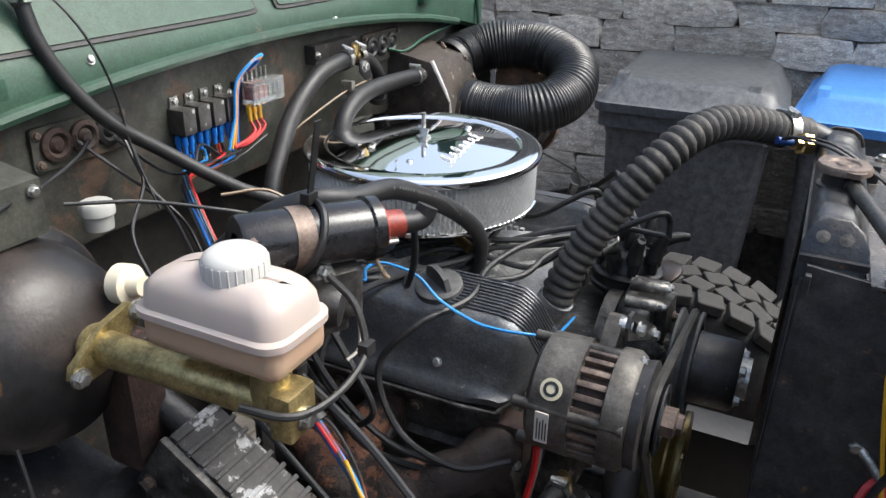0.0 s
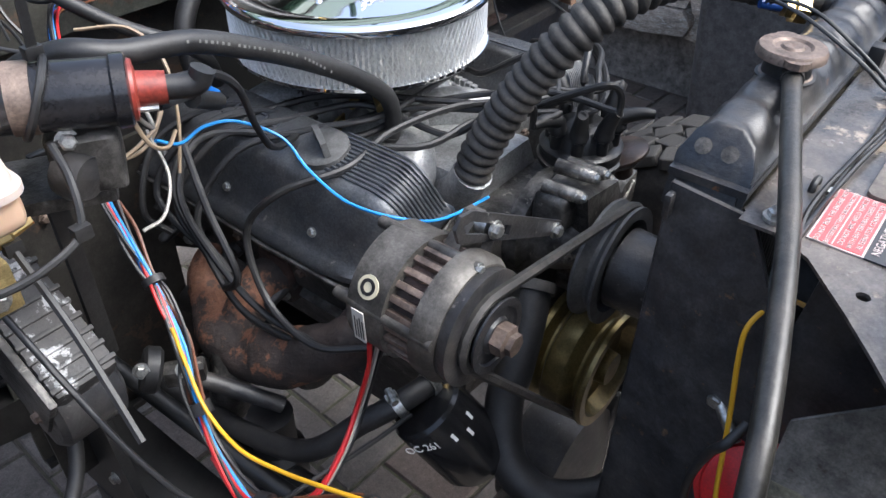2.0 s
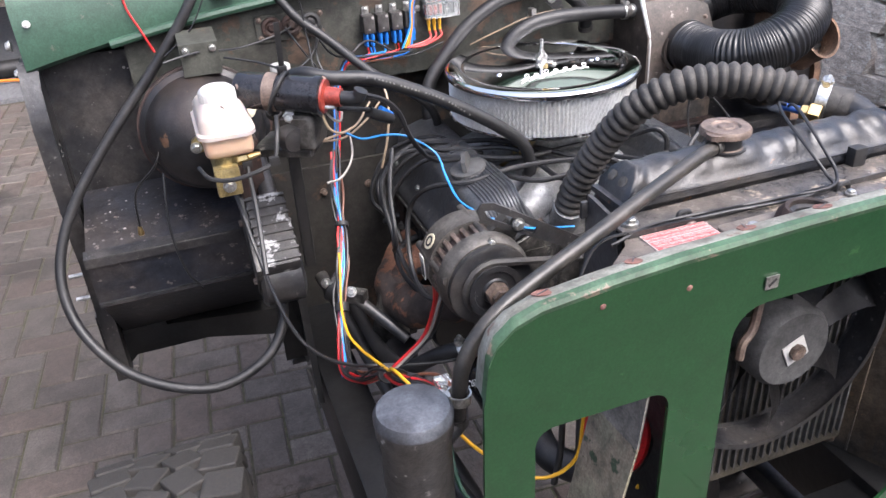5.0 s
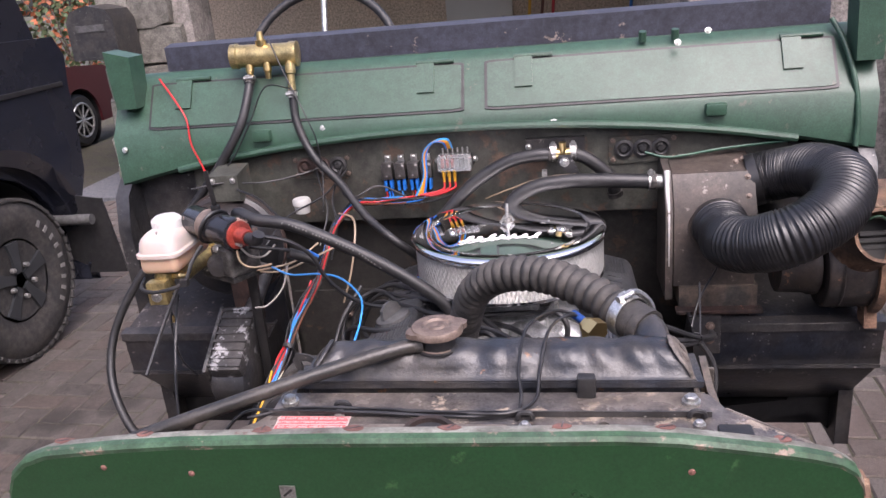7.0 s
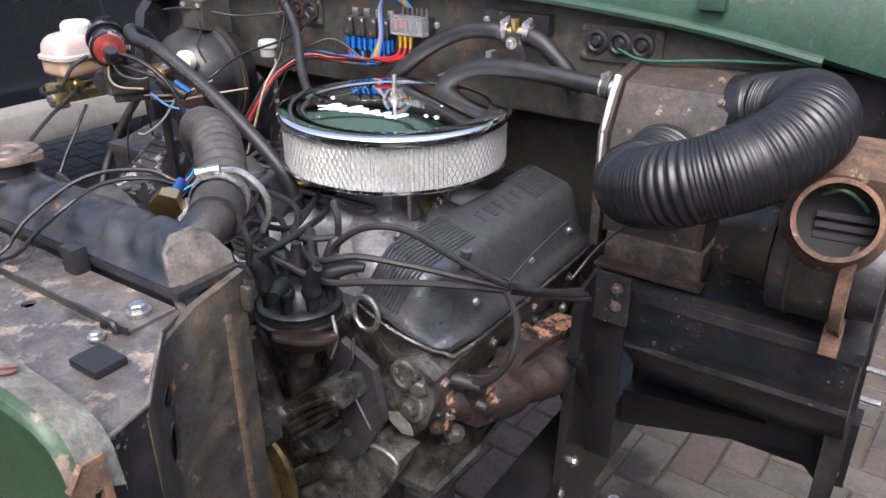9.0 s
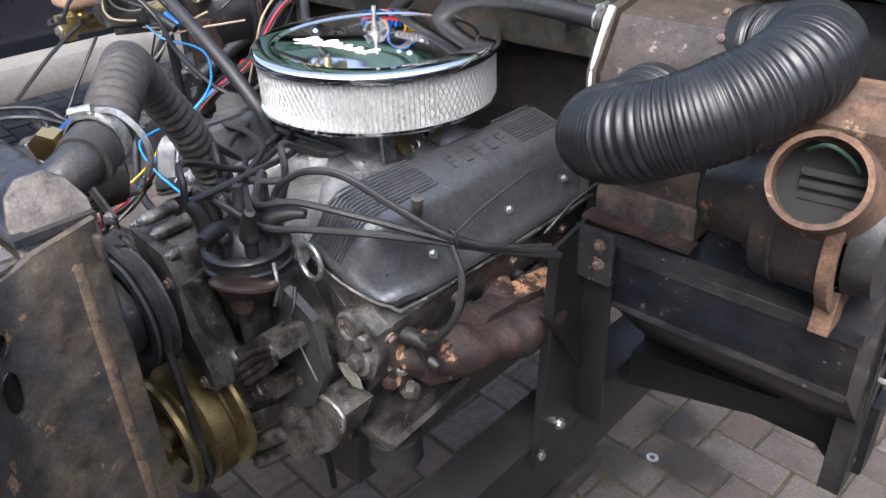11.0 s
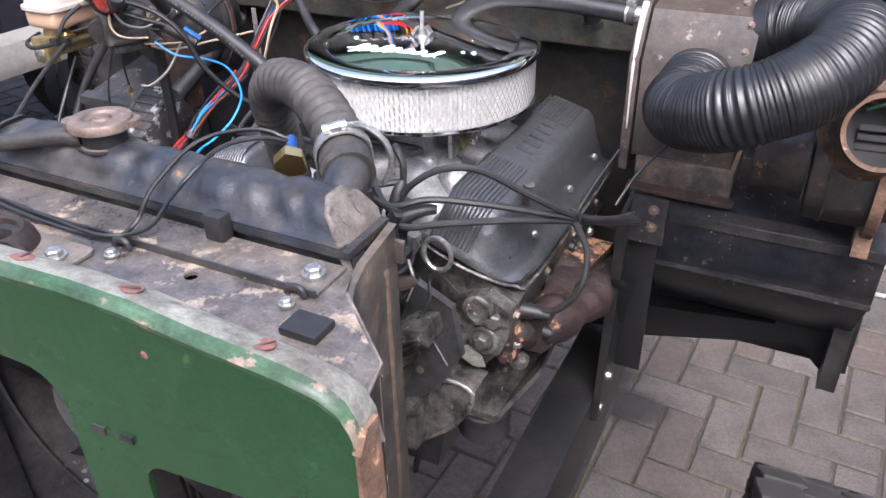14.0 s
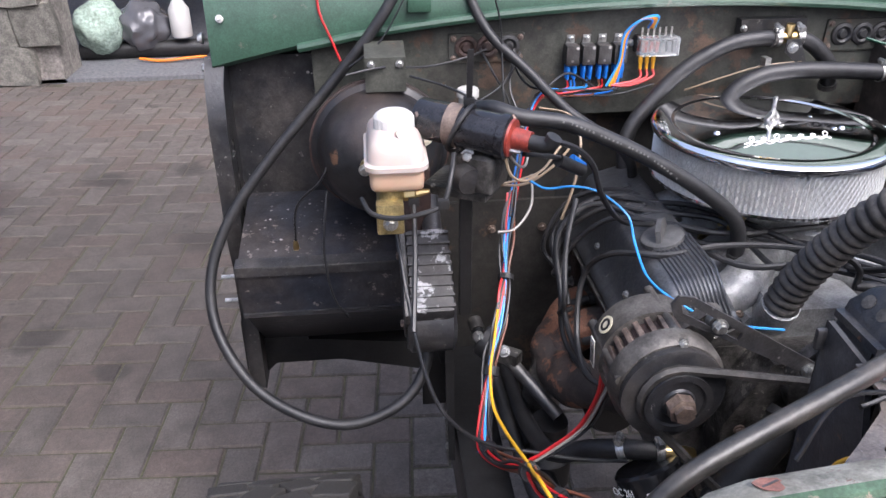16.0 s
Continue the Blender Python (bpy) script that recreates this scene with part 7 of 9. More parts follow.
part("connector", rod(bmesh.new(), V(0.128, -0.498, 1.301), V(0.114, -0.479, 1.304), 0.0055), plain("dark_blue_plastic", (0.012, 0.05, 0.20), 0.4), sensor, "blue connector")
wire([(0.118, -0.484, 1.306), (0.09, -0.50, 1.318), (0.06, -0.545, 1.318), (0.052, -0.60, 1.295), (0.055, -0.628, 1.275), (0.045, -0.65, 1.268), (-0.02, -0.655, 1.268), (-0.10, -0.648, 1.268), (-0.20, -0.642, 1.266), (-0.26, -0.64, 1.262), (-0.30, -0.66, 1.22)], 0.0021, "black", "pair of black wires lying along the radiator shelf")
wire([(0.122, -0.482, 1.302), (0.105, -0.51, 1.316), (0.085, -0.55, 1.316), (0.075, -0.60, 1.292), (0.07, -0.63, 1.273), (0.04, -0.652, 1.27), (-0.02, -0.65, 1.27), (-0.10, -0.642, 1.269), (-0.19, -0.638, 1.268), (-0.25, -0.65, 1.262)], 0.0021, "black", "black wire lying along the radiator shelf")

shelf = thing("front_shelf_panel", "black steel radiator shelf panel with worn bare metal", "panel")
holes = [circle(0.141, -0.659, 0.006, 10), circle(0.088, -0.632, 0.005, 10), circle(0.074, -0.632, 0.005, 10), circle(0.104, -0.628, 0.005, 10), circle(0.205, -0.628, 0.006, 10), circle(-0.255, -0.698, 0.005, 10), circle(-0.175, -0.632, 0.005, 10), circle(-0.03, -0.705, 0.022, 20)]
part("shelf", plate([(-0.352, -0.748), (0.346, -0.746), (0.343, -0.736), (0.332, -0.688), (0.266, -0.627), (0.254, -0.598), (-0.205, -0.596), (-0.236, -0.655), (-0.28, -0.693), (-0.314, -0.72)], holes, 0.003, lambda u, v, w: Vector((u, v, 1.258 + w))), BLACK_BARE, shelf, "worn shelf with bolt holes")
part("seam_strip", boxm((-0.225, -0.642, 1.261), (0.25, -0.599, 1.264)), BLACK_BARE, shelf)
part("seam_lip", boxm((-0.225, -0.6445, 1.2615), (0.25, -0.6425, 1.268)), BLACK, shelf)
part("end_turn_down", plate([(-0.742, 0.95), (-0.740, 1.257), (-0.689, 1.257), (-0.692, 0.95)], [], 0.003, lambda u, v, w: Vector((0.3405 - (u + 0.74) * 0.23 + w, u, v))), BLACK, shelf, "folded down shelf end")
part("rubbed_edge", tube(bmesh.new(), [V(0.345, -0.738, 1.2605), V(0.333, -0.688, 1.2605), V(0.267, -0.627, 1.2605)], 0.0018, 6, already=True), TAN_WORN, shelf, "edge rubbed to bare metal")
for x in (-0.209, 0.233):
    put_bolt((x, -0.621, 1.266), (0, 0, 1), shelf, label="bright zinc bolt")
for x, y in ((0.06, -0.652), (-0.145, -0.63), (0.235, -0.648)):
    part("p_clip", tube(bmesh.new(), [V(x - 0.008, y, 1.264), V(x - 0.005, y, 1.270), V(x + 0.005, y, 1.270), V(x + 0.008, y, 1.264)], 0.003, 8), RUBBER, shelf)
    put_bolt((x, y - 0.012, 1.263), (0, 0, 1), shelf, BOLT_SMALL)
part("rubber_buffer", soften(boxm((0.251, -0.692, 1.261), (0.283, -0.666, 1.268)), 0.002), RUBBER, shelf, "black rubber buffer block")
part("tank_strap", soften(boxm((0.115, -0.612, 1.262), (0.135, -0.597, 1.288)), 0.003), RUBBER, shelf)
part("catch_plate", soften(plate(round_rect(-0.13, -0.735, 0.045, -0.665, 0.008), [circle(-0.035, -0.70, 0.024, 20)], 0.004, lambda u, v, w: Vector((u, v, 1.2615 + w))), 0.001), TAN_WORN, shelf, "worn tan bonnet catch plate")
part("catch_ring", lathe(bmesh.new(), (-0.035, -0.70, 1.262), (0, 0, 1), [(0, 0.036), (0.012, 0.033), (0.02, 0.026), (0.019, 0.022), (0.0, 0.020)], 32, False), RUST, shelf, "rusty catch ring")
part("catch_flap", soften(prism(bmesh.new(), [(0.002 + 0.026 * math.cos(a * 0.35), -0.712, 1.262 + 0.024 * math.sin(a * 0.35)) for a in range(10)], (0, 0.004, 0)), 0.001), RUST, shelf, "rusty round catch flap")
part("catch_throat", lathe(bmesh.new(), (-0.035, -0.70, 1.2625), (0, 0, 1), [(0, 0.0), (0.001, 0.013), (0.012, 0.016), (0.014, 0.021)], 24, False), BLACK, shelf, "black catch throat")
for x in (-0.10, 0.025):
    put_bolt((x, -0.69, 1.266), (0, 0, 1), shelf)
FADED_INK = plain("faded_ink", (0.52, 0.44, 0.42), 0.5)
sticker = thing("warning_plate", "red, white and black warning plate on the radiator shelf", "sign")
part("plate", boxm((-0.213, -0.678, 1.2612), (-0.131, -0.638, 1.2625)), FADED_INK, sticker, "white border")
part("red_field", boxm((-0.2115, -0.6765, 1.2624), (-0.1325, -0.6395, 1.263)), plain("faded_red_print", (0.50, 0.085, 0.09), 0.45), sticker)
part("black_field", boxm((-0.213, -0.6985, 1.2612), (-0.131, -0.6785, 1.2625)), plain("faded_black_print", (0.035, 0.036, 0.04), 0.45), sticker, "black lower field")
part("divider", boxm((-0.2115, -0.6560, 1.263), (-0.1325, -0.6550, 1.2633)), FADED_INK, sticker)
for words, size, y in (("DO NOT RUN THE ENGINE WITH", 0.0055, -0.6445), ("BATTERY/BATTERIES DISCONNECTED", 0.0048, -0.6515), ("DO NOT ARC WELD VEHICLE", 0.0055, -0.6605), ("WITH BATTERY/BATTERIES OR", 0.0055, -0.6668), ("ALTERNATOR CONNECTED", 0.0055, -0.6728)):
    writing(words, size, Matrix.Translation((-0.172, y, 1.2634)), FADED_INK, sticker)
writing("NEGATIVE", 0.0085, Matrix.Translation((-0.186, -0.6845, 1.2629)), FADED_INK, sticker)
writing("EARTH", 0.0085, Matrix.Translation((-0.186, -0.6930, 1.2629)), FADED_INK, sticker)
part("earth_mark", lathe(bmesh.new(), (-0.147, -0.683, 1.2625), (0, 0, 1), [(0, 0.0030), (0.0005, 0.0030), (0.0005, 0.0022), (0, 0.0022)], 16, False), FADED_INK, sticker)
for k in range(3):
    part("earth_mark", boxm((-0.1505 + 0.0010 * k, -0.6915 - 0.002 * k, 1.2625), (-0.1435 - 0.0010 * k, -0.6907 - 0.002 * k, 1.263)), FADED_INK, sticker)
part("earth_mark", boxm((-0.1474, -0.6907, 1.2625), (-0.1466, -0.686, 1.263)), FADED_INK, sticker)

sticker.location.y -= 0.008

grille = thing("front_body_panel", "bright green front body panel with radiator opening and rust spots", "body panel")
top_line = [(-0.455, 1.22), (-0.450, 1.262), (-0.442, 1.280), (-0.425, 1.295), (-0.40, 1.304), (-0.33, 1.312), (-0.26, 1.317), (-0.13, 1.321), (-0.007, 1.323), (0.10, 1.3225), (0.15, 1.321), (0.20, 1.3175), (0.25, 1.311), (0.28, 1.305), (0.31, 1.298), (0.335, 1.290), (0.348, 1.281), (0.355, 1.268), (0.36, 1.24)]


def along(points, x):
    """The height of a line of (x, value) points at x."""
    for (a, u), (b, v) in zip(points, points[1:]):
        if x <= b:
            return u + (v - u) * max(0.0, x - a) / (b - a)
    return points[-1][1]


def bow(x):
    """The front panel sweeps back towards its end."""
    return along([(0.05, 0.0), (0.18, 0.010), (0.25, 0.011), (0.34, 0.022), (0.37, 0.024)], x)


outline = [(-0.465, 0.80), *top_line, (0.365, 0.80)]
holes = [round_rect(-0.192, 0.86, 0.118, 1.243, 0.035), round_rect(0.178, 0.95, 0.345, 1.178, 0.02), round_rect(-0.405, 0.95, -0.258, 1.168, 0.02)]
part("face", plate(outline, holes, 0.004, lambda u, v, w: Vector((u, -0.782 + w + bow(u), v)), True), GREEN_FRONT, grille, "glossy green painted face", 0)
bm = bmesh.new()
L = [[bm.verts.new((x, y + bow(x), z + dz)) for x, z in top_line] for y, dz in ((-0.782, -0.006), (-0.7835, -0.001), (-0.781, 0.003), (-0.775, 0.0045))]
for p, q in zip(L, L[1:]):
    for k in range(len(p) - 1):
        bm.faces.new((p[k], p[k + 1], q[k + 1], q[k]))
part("rolled_edge", bm, material("pale_rubbed_green", (0.045, 0.085, 0.050), 0.4, 0, (0.018, 0.052, 0.022), 0.9, 12, 150, 0.1, (0.17, 0.13, 0.10), 0.64, 30), grille, "pale rubbed green edge")
bm = bmesh.new()
L = [[bm.verts.new((x * k, y + bow(x), z + dz)) for x, z in top_line] for y, dz, k in ((-0.775, 0.0045, 1), (-0.762, 0.002, 0.995), (-0.749, -0.006, 0.99), (-0.749, -0.012, 0.99))]
for p, q in zip(L, L[1:]):
    for k in range(len(p) - 1):
        bm.faces.new((p[k], p[k + 1], q[k + 1], q[k]))
flange = part("top_flange", bm, BARE, grille, "bare grey flange with flaking paint")
RUSTSPOT = material("rust_spot", (0.17, 0.075, 0.058), 0.8, 0, (0.10, 0.055, 0.045), 0.8, 60, 200, 0.4)
for i, x in enumerate((-0.39, -0.30, -0.18, -0.09, 0.0, 0.10, 0.19, 0.29)):
    z, back = along(top_line, x) + 0.0005, -0.7635 + bow(x)
    wide = 0.008 + 0.005 * rnd.random()
    spot = [(x + wide * (0.8 + 0.5 * noise.noise(V(math.cos(a), math.sin(a), i * 3.1))) * math.cos(a), back + 0.009 * (0.8 + 0.4 * noise.noise(V(math.sin(a), math.cos(a), i * 5.3))) * math.sin(a)) for a in (2 * math.pi * k / 14 for k in range(14))]
    part("rust_stain", plate(spot, [], 0.0006, lambda u, v, w: Vector((u, v, z + 0.0018 + w - 0.22 * (v - back)))), RUSTSPOT, flange, "" if i else "rust bleeding through the paint")
    part("rivet_hole", boxm((-0.0065, -0.0007, 0), (0.0065, 0.0007, 0.0004), 0, Matrix.Translation((x, back, z + 0.0027)) @ Matrix.Rotation(radians(20 + 30 * (i % 3)), 4, "Z")), BLACK, flange)
for x, z in ((-0.25, 1.285), (0.21, 1.287), (0.064, 1.258), (-0.34, 1.29)):
    part("rust_spot", lathe(bmesh.new(), (x, -0.7822 + bow(x), z), (0, -1, 0), [(0, 0.0034), (0.0008, 0.0025), (0.001, 0.0)], 8, False), RUSTSPOT, grille, "" if x > -0.25 else "small rust spot")
badge2 = part("badge_clip", boxm((-0.0075, -0.007, 0), (0.0075, 0.007, 0.0015), 0, facing((-0.156, -0.783, 1.267), (0, -1, 0))), STEEL, grille, "bare square clip with a slot")
part("slot", boxm((-0.0055, -0.0012, 0.0015), (0.0055, 0.0012, 0.0022), 0, facing((-0.156, -0.783, 1.267), (0, -1, 0), spin=40)), BLACK, badge2)
for x in (0.14, 0.165):
    part("slot", boxm((x, -0.784 + bow(x), 1.196), (x + 0.012, -0.781 + bow(x), 1.203)), BLACK, grille)
part("corner_tab", soften(plate([(-0.759, 1.12), (-0.761, 1.255), (-0.752, 1.268), (-0.737, 1.268), (-0.731, 1.12)], [[(-0.745 + 0.0042 * math.cos(a * 0.6), 1.241 + 0.008 * math.sin(a * 0.6)) for a in range(10)]], 0.004, lambda u, v, w: Vector((0.3565 + w, u, v))), 0.001), RUST_LIGHT, grille, "bare rusty side return with a hole")


fan = thing("cooling_fan", "black plastic electric cooling fan behind the front panel", "fan")
fc = V(-0.002, -0.655, 1.072)
part("shroud", lathe(bmesh.new(), fc + V(0, -0.02, 0), (0, 1, 0), [(0, 0.158), (0, 0.166), (0.045, 0.166), (0.045, 0.158)], 48, False), BLACK, fan)
part("hub", lathe(bmesh.new(), fc + V(0, -0.032, 0), (0, 1, 0), [(0, 0.0), (0, 0.052), (0.008, 0.058), (0.05, 0.058)], 40, False), TRIM_GREY, fan, "grey round motor hub")
nutp = part("hub_plate", boxm((-0.016, -0.016, 0), (0.016, 0.016, 0.002), 0, facing(fc + V(0, -0.033, 0), (0, -1, 0), spin=25)), CAP_WHITE, fan, "white square plate with brass nut")
part("nut", lathe(bmesh.new(), fc + V(0, -0.035, 0), (0, -1, 0), [(0, 0.011), (0.006, 0.011), (0.006, 0.006), (0.002, 0.0)], 8, False), CAP_BROWN, nutp)
for k in range(8):
    a = 2 * math.pi * k / 8
    bm = bmesh.new()
    prev = None
    for j in range(7):
        r = 0.055 + 0.0165 * j
        b = a + 0.10 * j - 0.012 * j * j
        w = 0.16 - 0.006 * j
        pair = (bm.verts.new(fc + V(r * math.cos(b - w), -0.008, r * math.sin(b - w))), bm.verts.new(fc + V(r * math.cos(b + w), 0.014, r * math.sin(b + w))))
        if prev:
            bm.faces.new((prev[0], pair[0], pair[1], prev[1]))
        prev = pair
    made = bmesh.ops.solidify(bm, geom=list(bm.faces), thickness=0.002)
    part("blade", bm, BLACK, fan)
part("bonnet_rod", tube(bmesh.new(), [V(-0.085, -0.70, 1.26), V(-0.088, -0.705, 1.19), V(-0.098, -0.712, 1.15), V(-0.112, -0.715, 1.135), V(-0.115, -0.716, 1.115)], 0.0055, 8), CAP_BROWN, shelf, "bent rod hanging below the shelf")
wire([(-0.195, -0.695, 1.25), (-0.185, -0.70, 1.20), (-0.172, -0.70, 1.162), (-0.153, -0.70, 1.109), (-0.158, -0.70, 1.048), (-0.199, -0.70, 0.987), (-0.225, -0.70, 0.94)], 0.0024, "yellow", "yellow wire hanging inside the front panel")

can = thing("header_bottle", "black plastic bottle with grey domed lid by the front panel", "bottle")
part("bottle", lathe(bmesh.new(), (-0.504, -0.722, 0.99), (0, 0, 1), [(0, 0.030), (0.02, 0.035), (0.16, 0.035), (0.17, 0.038), (0.185, 0.038)], 40), BLACK, can)
part("lid", lathe(bmesh.new(), (-0.504, -0.722, 1.175), (0, 0, 1), [(0, 0.039), (0.005, 0.039), (0.011, 0.035), (0.015, 0.020), (0.016, 0)], 40, False), material("dusty_grey_lid", (0.06, 0.065, 0.075), 0.35, 0, (0.03, 0.03, 0.034), 0.8, 20, 120, 0.1), can, "grey domed lid")
part("spout", rod(bmesh.new(), V(-0.475, -0.712, 1.12), V(-0.452, -0.703, 1.13), 0.009), BLACK, can)
tagged(hose_clamp((-0.450, -0.702, 1.165), (0.05, 0, 1), 0.011, None, (-1, 0, 0)), "rusty hose clamp on the overflow hose end", "hose clamp", "hose clamps")
horn = thing("horn", "round red horn on the inner wing", "horn")
part("disc", lathe(bmesh.new(), (-0.245, -0.682, 1.018), (-0.80, -0.10, 0.55), [(0, 0.03), (0, 0.046), (0.006, 0.049), (0.011, 0.049), (0.013, 0.044), (0.015, 0.044), (0.020, 0.042), (0.022, 0.034), (0.0225, 0.0)], 44, False), RED_PLATE, horn)
part("back", lathe(bmesh.new(), (-0.245, -0.682, 1.018), (0.80, 0.10, -0.55), [(0, 0.047), (0.003, 0.0475), (0.008, 0.036), (0.016, 0.022), (0.018, 0.0)], 32, False), BLACK, horn, "black horn back")
part("stalk", rod(bmesh.new(), V(-0.245, -0.655, 1.060), V(-0.225, -0.625, 1.085), 0.006), STEEL, horn)
wing = thing("inner_wing_panel", "faded green and rust inner panel behind the front panel", "panel")
FADED = material("faded_green_rust", (0.18, 0.165, 0.115), 0.7, 0, (0.20, 0.155, 0.115), 0.9, 14, 100, 0.3, (0.035, 0.055, 0.03), 0.62, 14)
FADED_GREY = material("dusty_grey_panel", (0.16, 0.148, 0.13), 0.75, 0, (0.10, 0.092, 0.082), 0.8, 14, 100, 0.3, (0.10, 0.085, 0.07), 0.69, 30)
part("backing", soften(plate([(-0.776, 0.75), (-0.776, 1.285), (-0.745, 1.285), (-0.735, 1.255), (-0.668, 1.255), (-0.660, 1.17), (-0.660, 0.75)], [], 0.004, lambda u, v, w: Vector((-0.224 + w, u, v))), 0.001), RADSIDE_PLAIN, wing, "black painted backing sheet")
part("panel", soften(plate([(-0.776, 0.80), (-0.776, 1.095), (-0.745, 1.093), (-0.690, 1.088), (-0.690, 0.80)], [], 0.003, lambda u, v, w: Vector((-0.287 + w - 0.2 * (1.095 - v) * (v < 1.09), u, v))), 0.0008), FADED, wing)
part("upper_panel", soften(plate([(-0.776, 1.095), (-0.776, 1.215), (-0.745, 1.203), (-0.710, 1.170), (-0.690, 1.150), (-0.690, 1.088), (-0.745, 1.093)], [], 0.003, lambda u, v, w: Vector((-0.287 + w + 0.1 * max(0, v - 1.095), u, v))), 0.0008), FADED_GREY, wing, "dusty grey upper sheet")
hose("horn_cable", [(-0.28, -0.663, 1.126), (-0.298, -0.655, 1.112), (-0.296, -0.646, 1.092), (-0.295, -0.637, 1.045), (-0.30, -0.642, 0.977), (-0.31, -0.645, 0.93)], 0.0042, RUBBER, "thin black cable beside the radiator", "cable", n=8)

# ---- lower hoses, loom along the frame ----
hose("bottom_hose", [(-0.10, -0.36, 0.99), (-0.135, -0.375, 0.955), (-0.17, -0.385, 0.91), (-0.195, -0.39, 0.87), (-0.225, -0.42, 0.82), (-0.225, -0.47, 0.79), (-0.18, -0.52, 0.78), (-0.13, -0.54, 0.78)], 0.024, RUBBER, "thick black rubber radiator bottom hose", n=18, cuffs=True)
ps = thing("oil_pipe_hose", "black rubber oil hose with bright clamps", "hose")
part("hose", tube(bmesh.new(), [V(-0.245, -0.32, 0.908), V(-0.298, -0.311, 0.91), V(-0.335, -0.285, 0.89), V(-0.385, -0.22, 0.835), V(-0.40, -0.05, 0.80), V(-0.40, 0.08, 0.80)], 0.014, 12), RUBBER, ps)
hose_clamp((-0.300, -0.31, 0.909), (-0.8, 0.4, -0.4), 0.0145, ps)
hose_clamp((-0.252, -0.319, 0.908), (-1, 0.1, 0), 0.0145, ps)
part("elbow", tube(bmesh.new(), [V(-0.247, -0.32, 0.908), V(-0.225, -0.32, 0.905), V(-0.20, -0.31, 0.89)], 0.010, 10), BRASS, ps)
hose("fuel_line", [(-0.45, 0.12, 0.85), (-0.435, 0.02, 0.82), (-0.42, -0.10, 0.79), (-0.40, -0.25, 0.76), (-0.37, -0.42, 0.745), (-0.34, -0.56, 0.74), (-0.32, -0.70, 0.74)], 0.012, FRAME_BLACK, "thick black pipe along the frame", n=14, cuffs=True)
hose("steering_rod", [(-0.41, 0.10, 0.77), (-0.38, -0.10, 0.74), (-0.35, -0.35, 0.715), (-0.33, -0.60, 0.70)], 0.017, FRAME_BLACK, "black steel steering rod beside the frame", "rod", n=14)
loom2 = thing("engine_wiring_loom", "long multicoloured taped wiring loom hanging beside the engine", "wiring loom")
TR = [V(-0.398, 0.05, 1.145), V(-0.410, 0.010, 1.115), V(-0.422, -0.038, 1.090), V(-0.428, -0.070, 1.066), V(-0.434, -0.100, 1.043), V(-0.446, -0.138, 1.008), V(-0.462, -0.165, 0.972), V(-0.476, -0.205, 0.925), V(-0.487, -0.268, 0.898), V(-0.474, -0.33, 0.915), V(-0.458, -0.40, 0.975), V(-0.454, -0.45, 1.010), V(-0.452, -0.50, 1.035), V(-0.43, -0.545, 1.052), V(-0.425, -0.60, 1.075), V(-0.45, -0.66, 1.115)]
for i, c in enumerate(("black", "red", "blue", "brown", "light_blue", "light_blue", "red", "blue", "black", "brown", "black", "brown", "black", "black")):
    o = V(rnd.uniform(-0.010, 0.010), rnd.uniform(-0.008, 0.008), rnd.uniform(-0.009, 0.009))
    pts = [p + o * (0.7 + 0.6 * math.sin(k * 1.7 + i)) for k, p in enumerate(TR[:9] if c in ("blue", "light_blue", "white") else TR)]
    part("wire", tube(bmesh.new(), pts, 0.0021, 6), WIRES[c], loom2)
part("wire", tube(bmesh.new(), [V(-0.450, -0.130, 1.035), V(-0.458, -0.155, 1.000), V(-0.470, -0.195, 0.968), V(-0.474, -0.25, 0.952), V(-0.468, -0.31, 0.960), V(-0.464, -0.36, 0.978), V(-0.458, -0.41, 0.995), V(-0.460, -0.45, 1.018), V(-0.466, -0.50, 1.058), V(-0.458, -0.54, 1.062), V(-0.44, -0.575, 1.050), V(-0.40, -0.62, 1.000), V(-0.34, -0.655, 0.962), V(-0.295, -0.668, 0.985), V(-0.278, -0.657, 1.045), V(-0.258, -0.645, 1.106), V(-0.250, -0.636, 1.155), V(-0.242, -0.633, 1.183), V(-0.225, -0.640, 1.196), V(-0.200, -0.650, 1.192), V(-0.17, -0.66, 1.17)], 0.0023, 8), WIRES["yellow"], loom2, "thick yellow wire")
for i, c in enumerate(("red", "red", "white", "brown", "black")):
    o = V(0.004 * (i - 2), 0.003 * (i % 2), 0)
    part("wire", tube(bmesh.new(), [V(-0.328, -0.315, 1.045) + o * 2, V(-0.339, -0.314, 1.010) + o, V(-0.357, -0.309, 0.956) + o, V(-0.395, -0.322, 0.935) + o, V(-0.438, -0.325, 0.910) + o, V(-0.462, -0.300, 0.888) + o, V(-0.484, -0.262, 0.888) + o, V(-0.478, -0.21, 0.920) + o], 0.0026, 6), WIRES[c], loom2)
for k in (3, 6, 8, 10, 12):
    p, q = TR[k], TR[k + 1]
    part("tape", rod(bmesh.new(), p.lerp(q, 0.2), p.lerp(q, 0.42), 0.0125, n=12), RUBBER, loom2, "black tape wrap" if k == 3 else "")
part("wire", tube(bmesh.new(), [V(-0.43, -0.60, 1.07), V(-0.44, -0.64, 1.085), V(-0.455, -0.68, 1.08), V(-0.46, -0.72, 1.06), V(-0.44, -0.75, 1.03)], 0.0026, 6), WIRES["green"], loom2, "green wire")
part("wire", tube(bmesh.new(), [V(-0.455, -0.49, 1.02), V(-0.452, -0.54, 1.028), V(-0.445, -0.58, 1.045), V(-0.435, -0.62, 1.05)], 0.0026, 6), WIRES["green"], loom2)
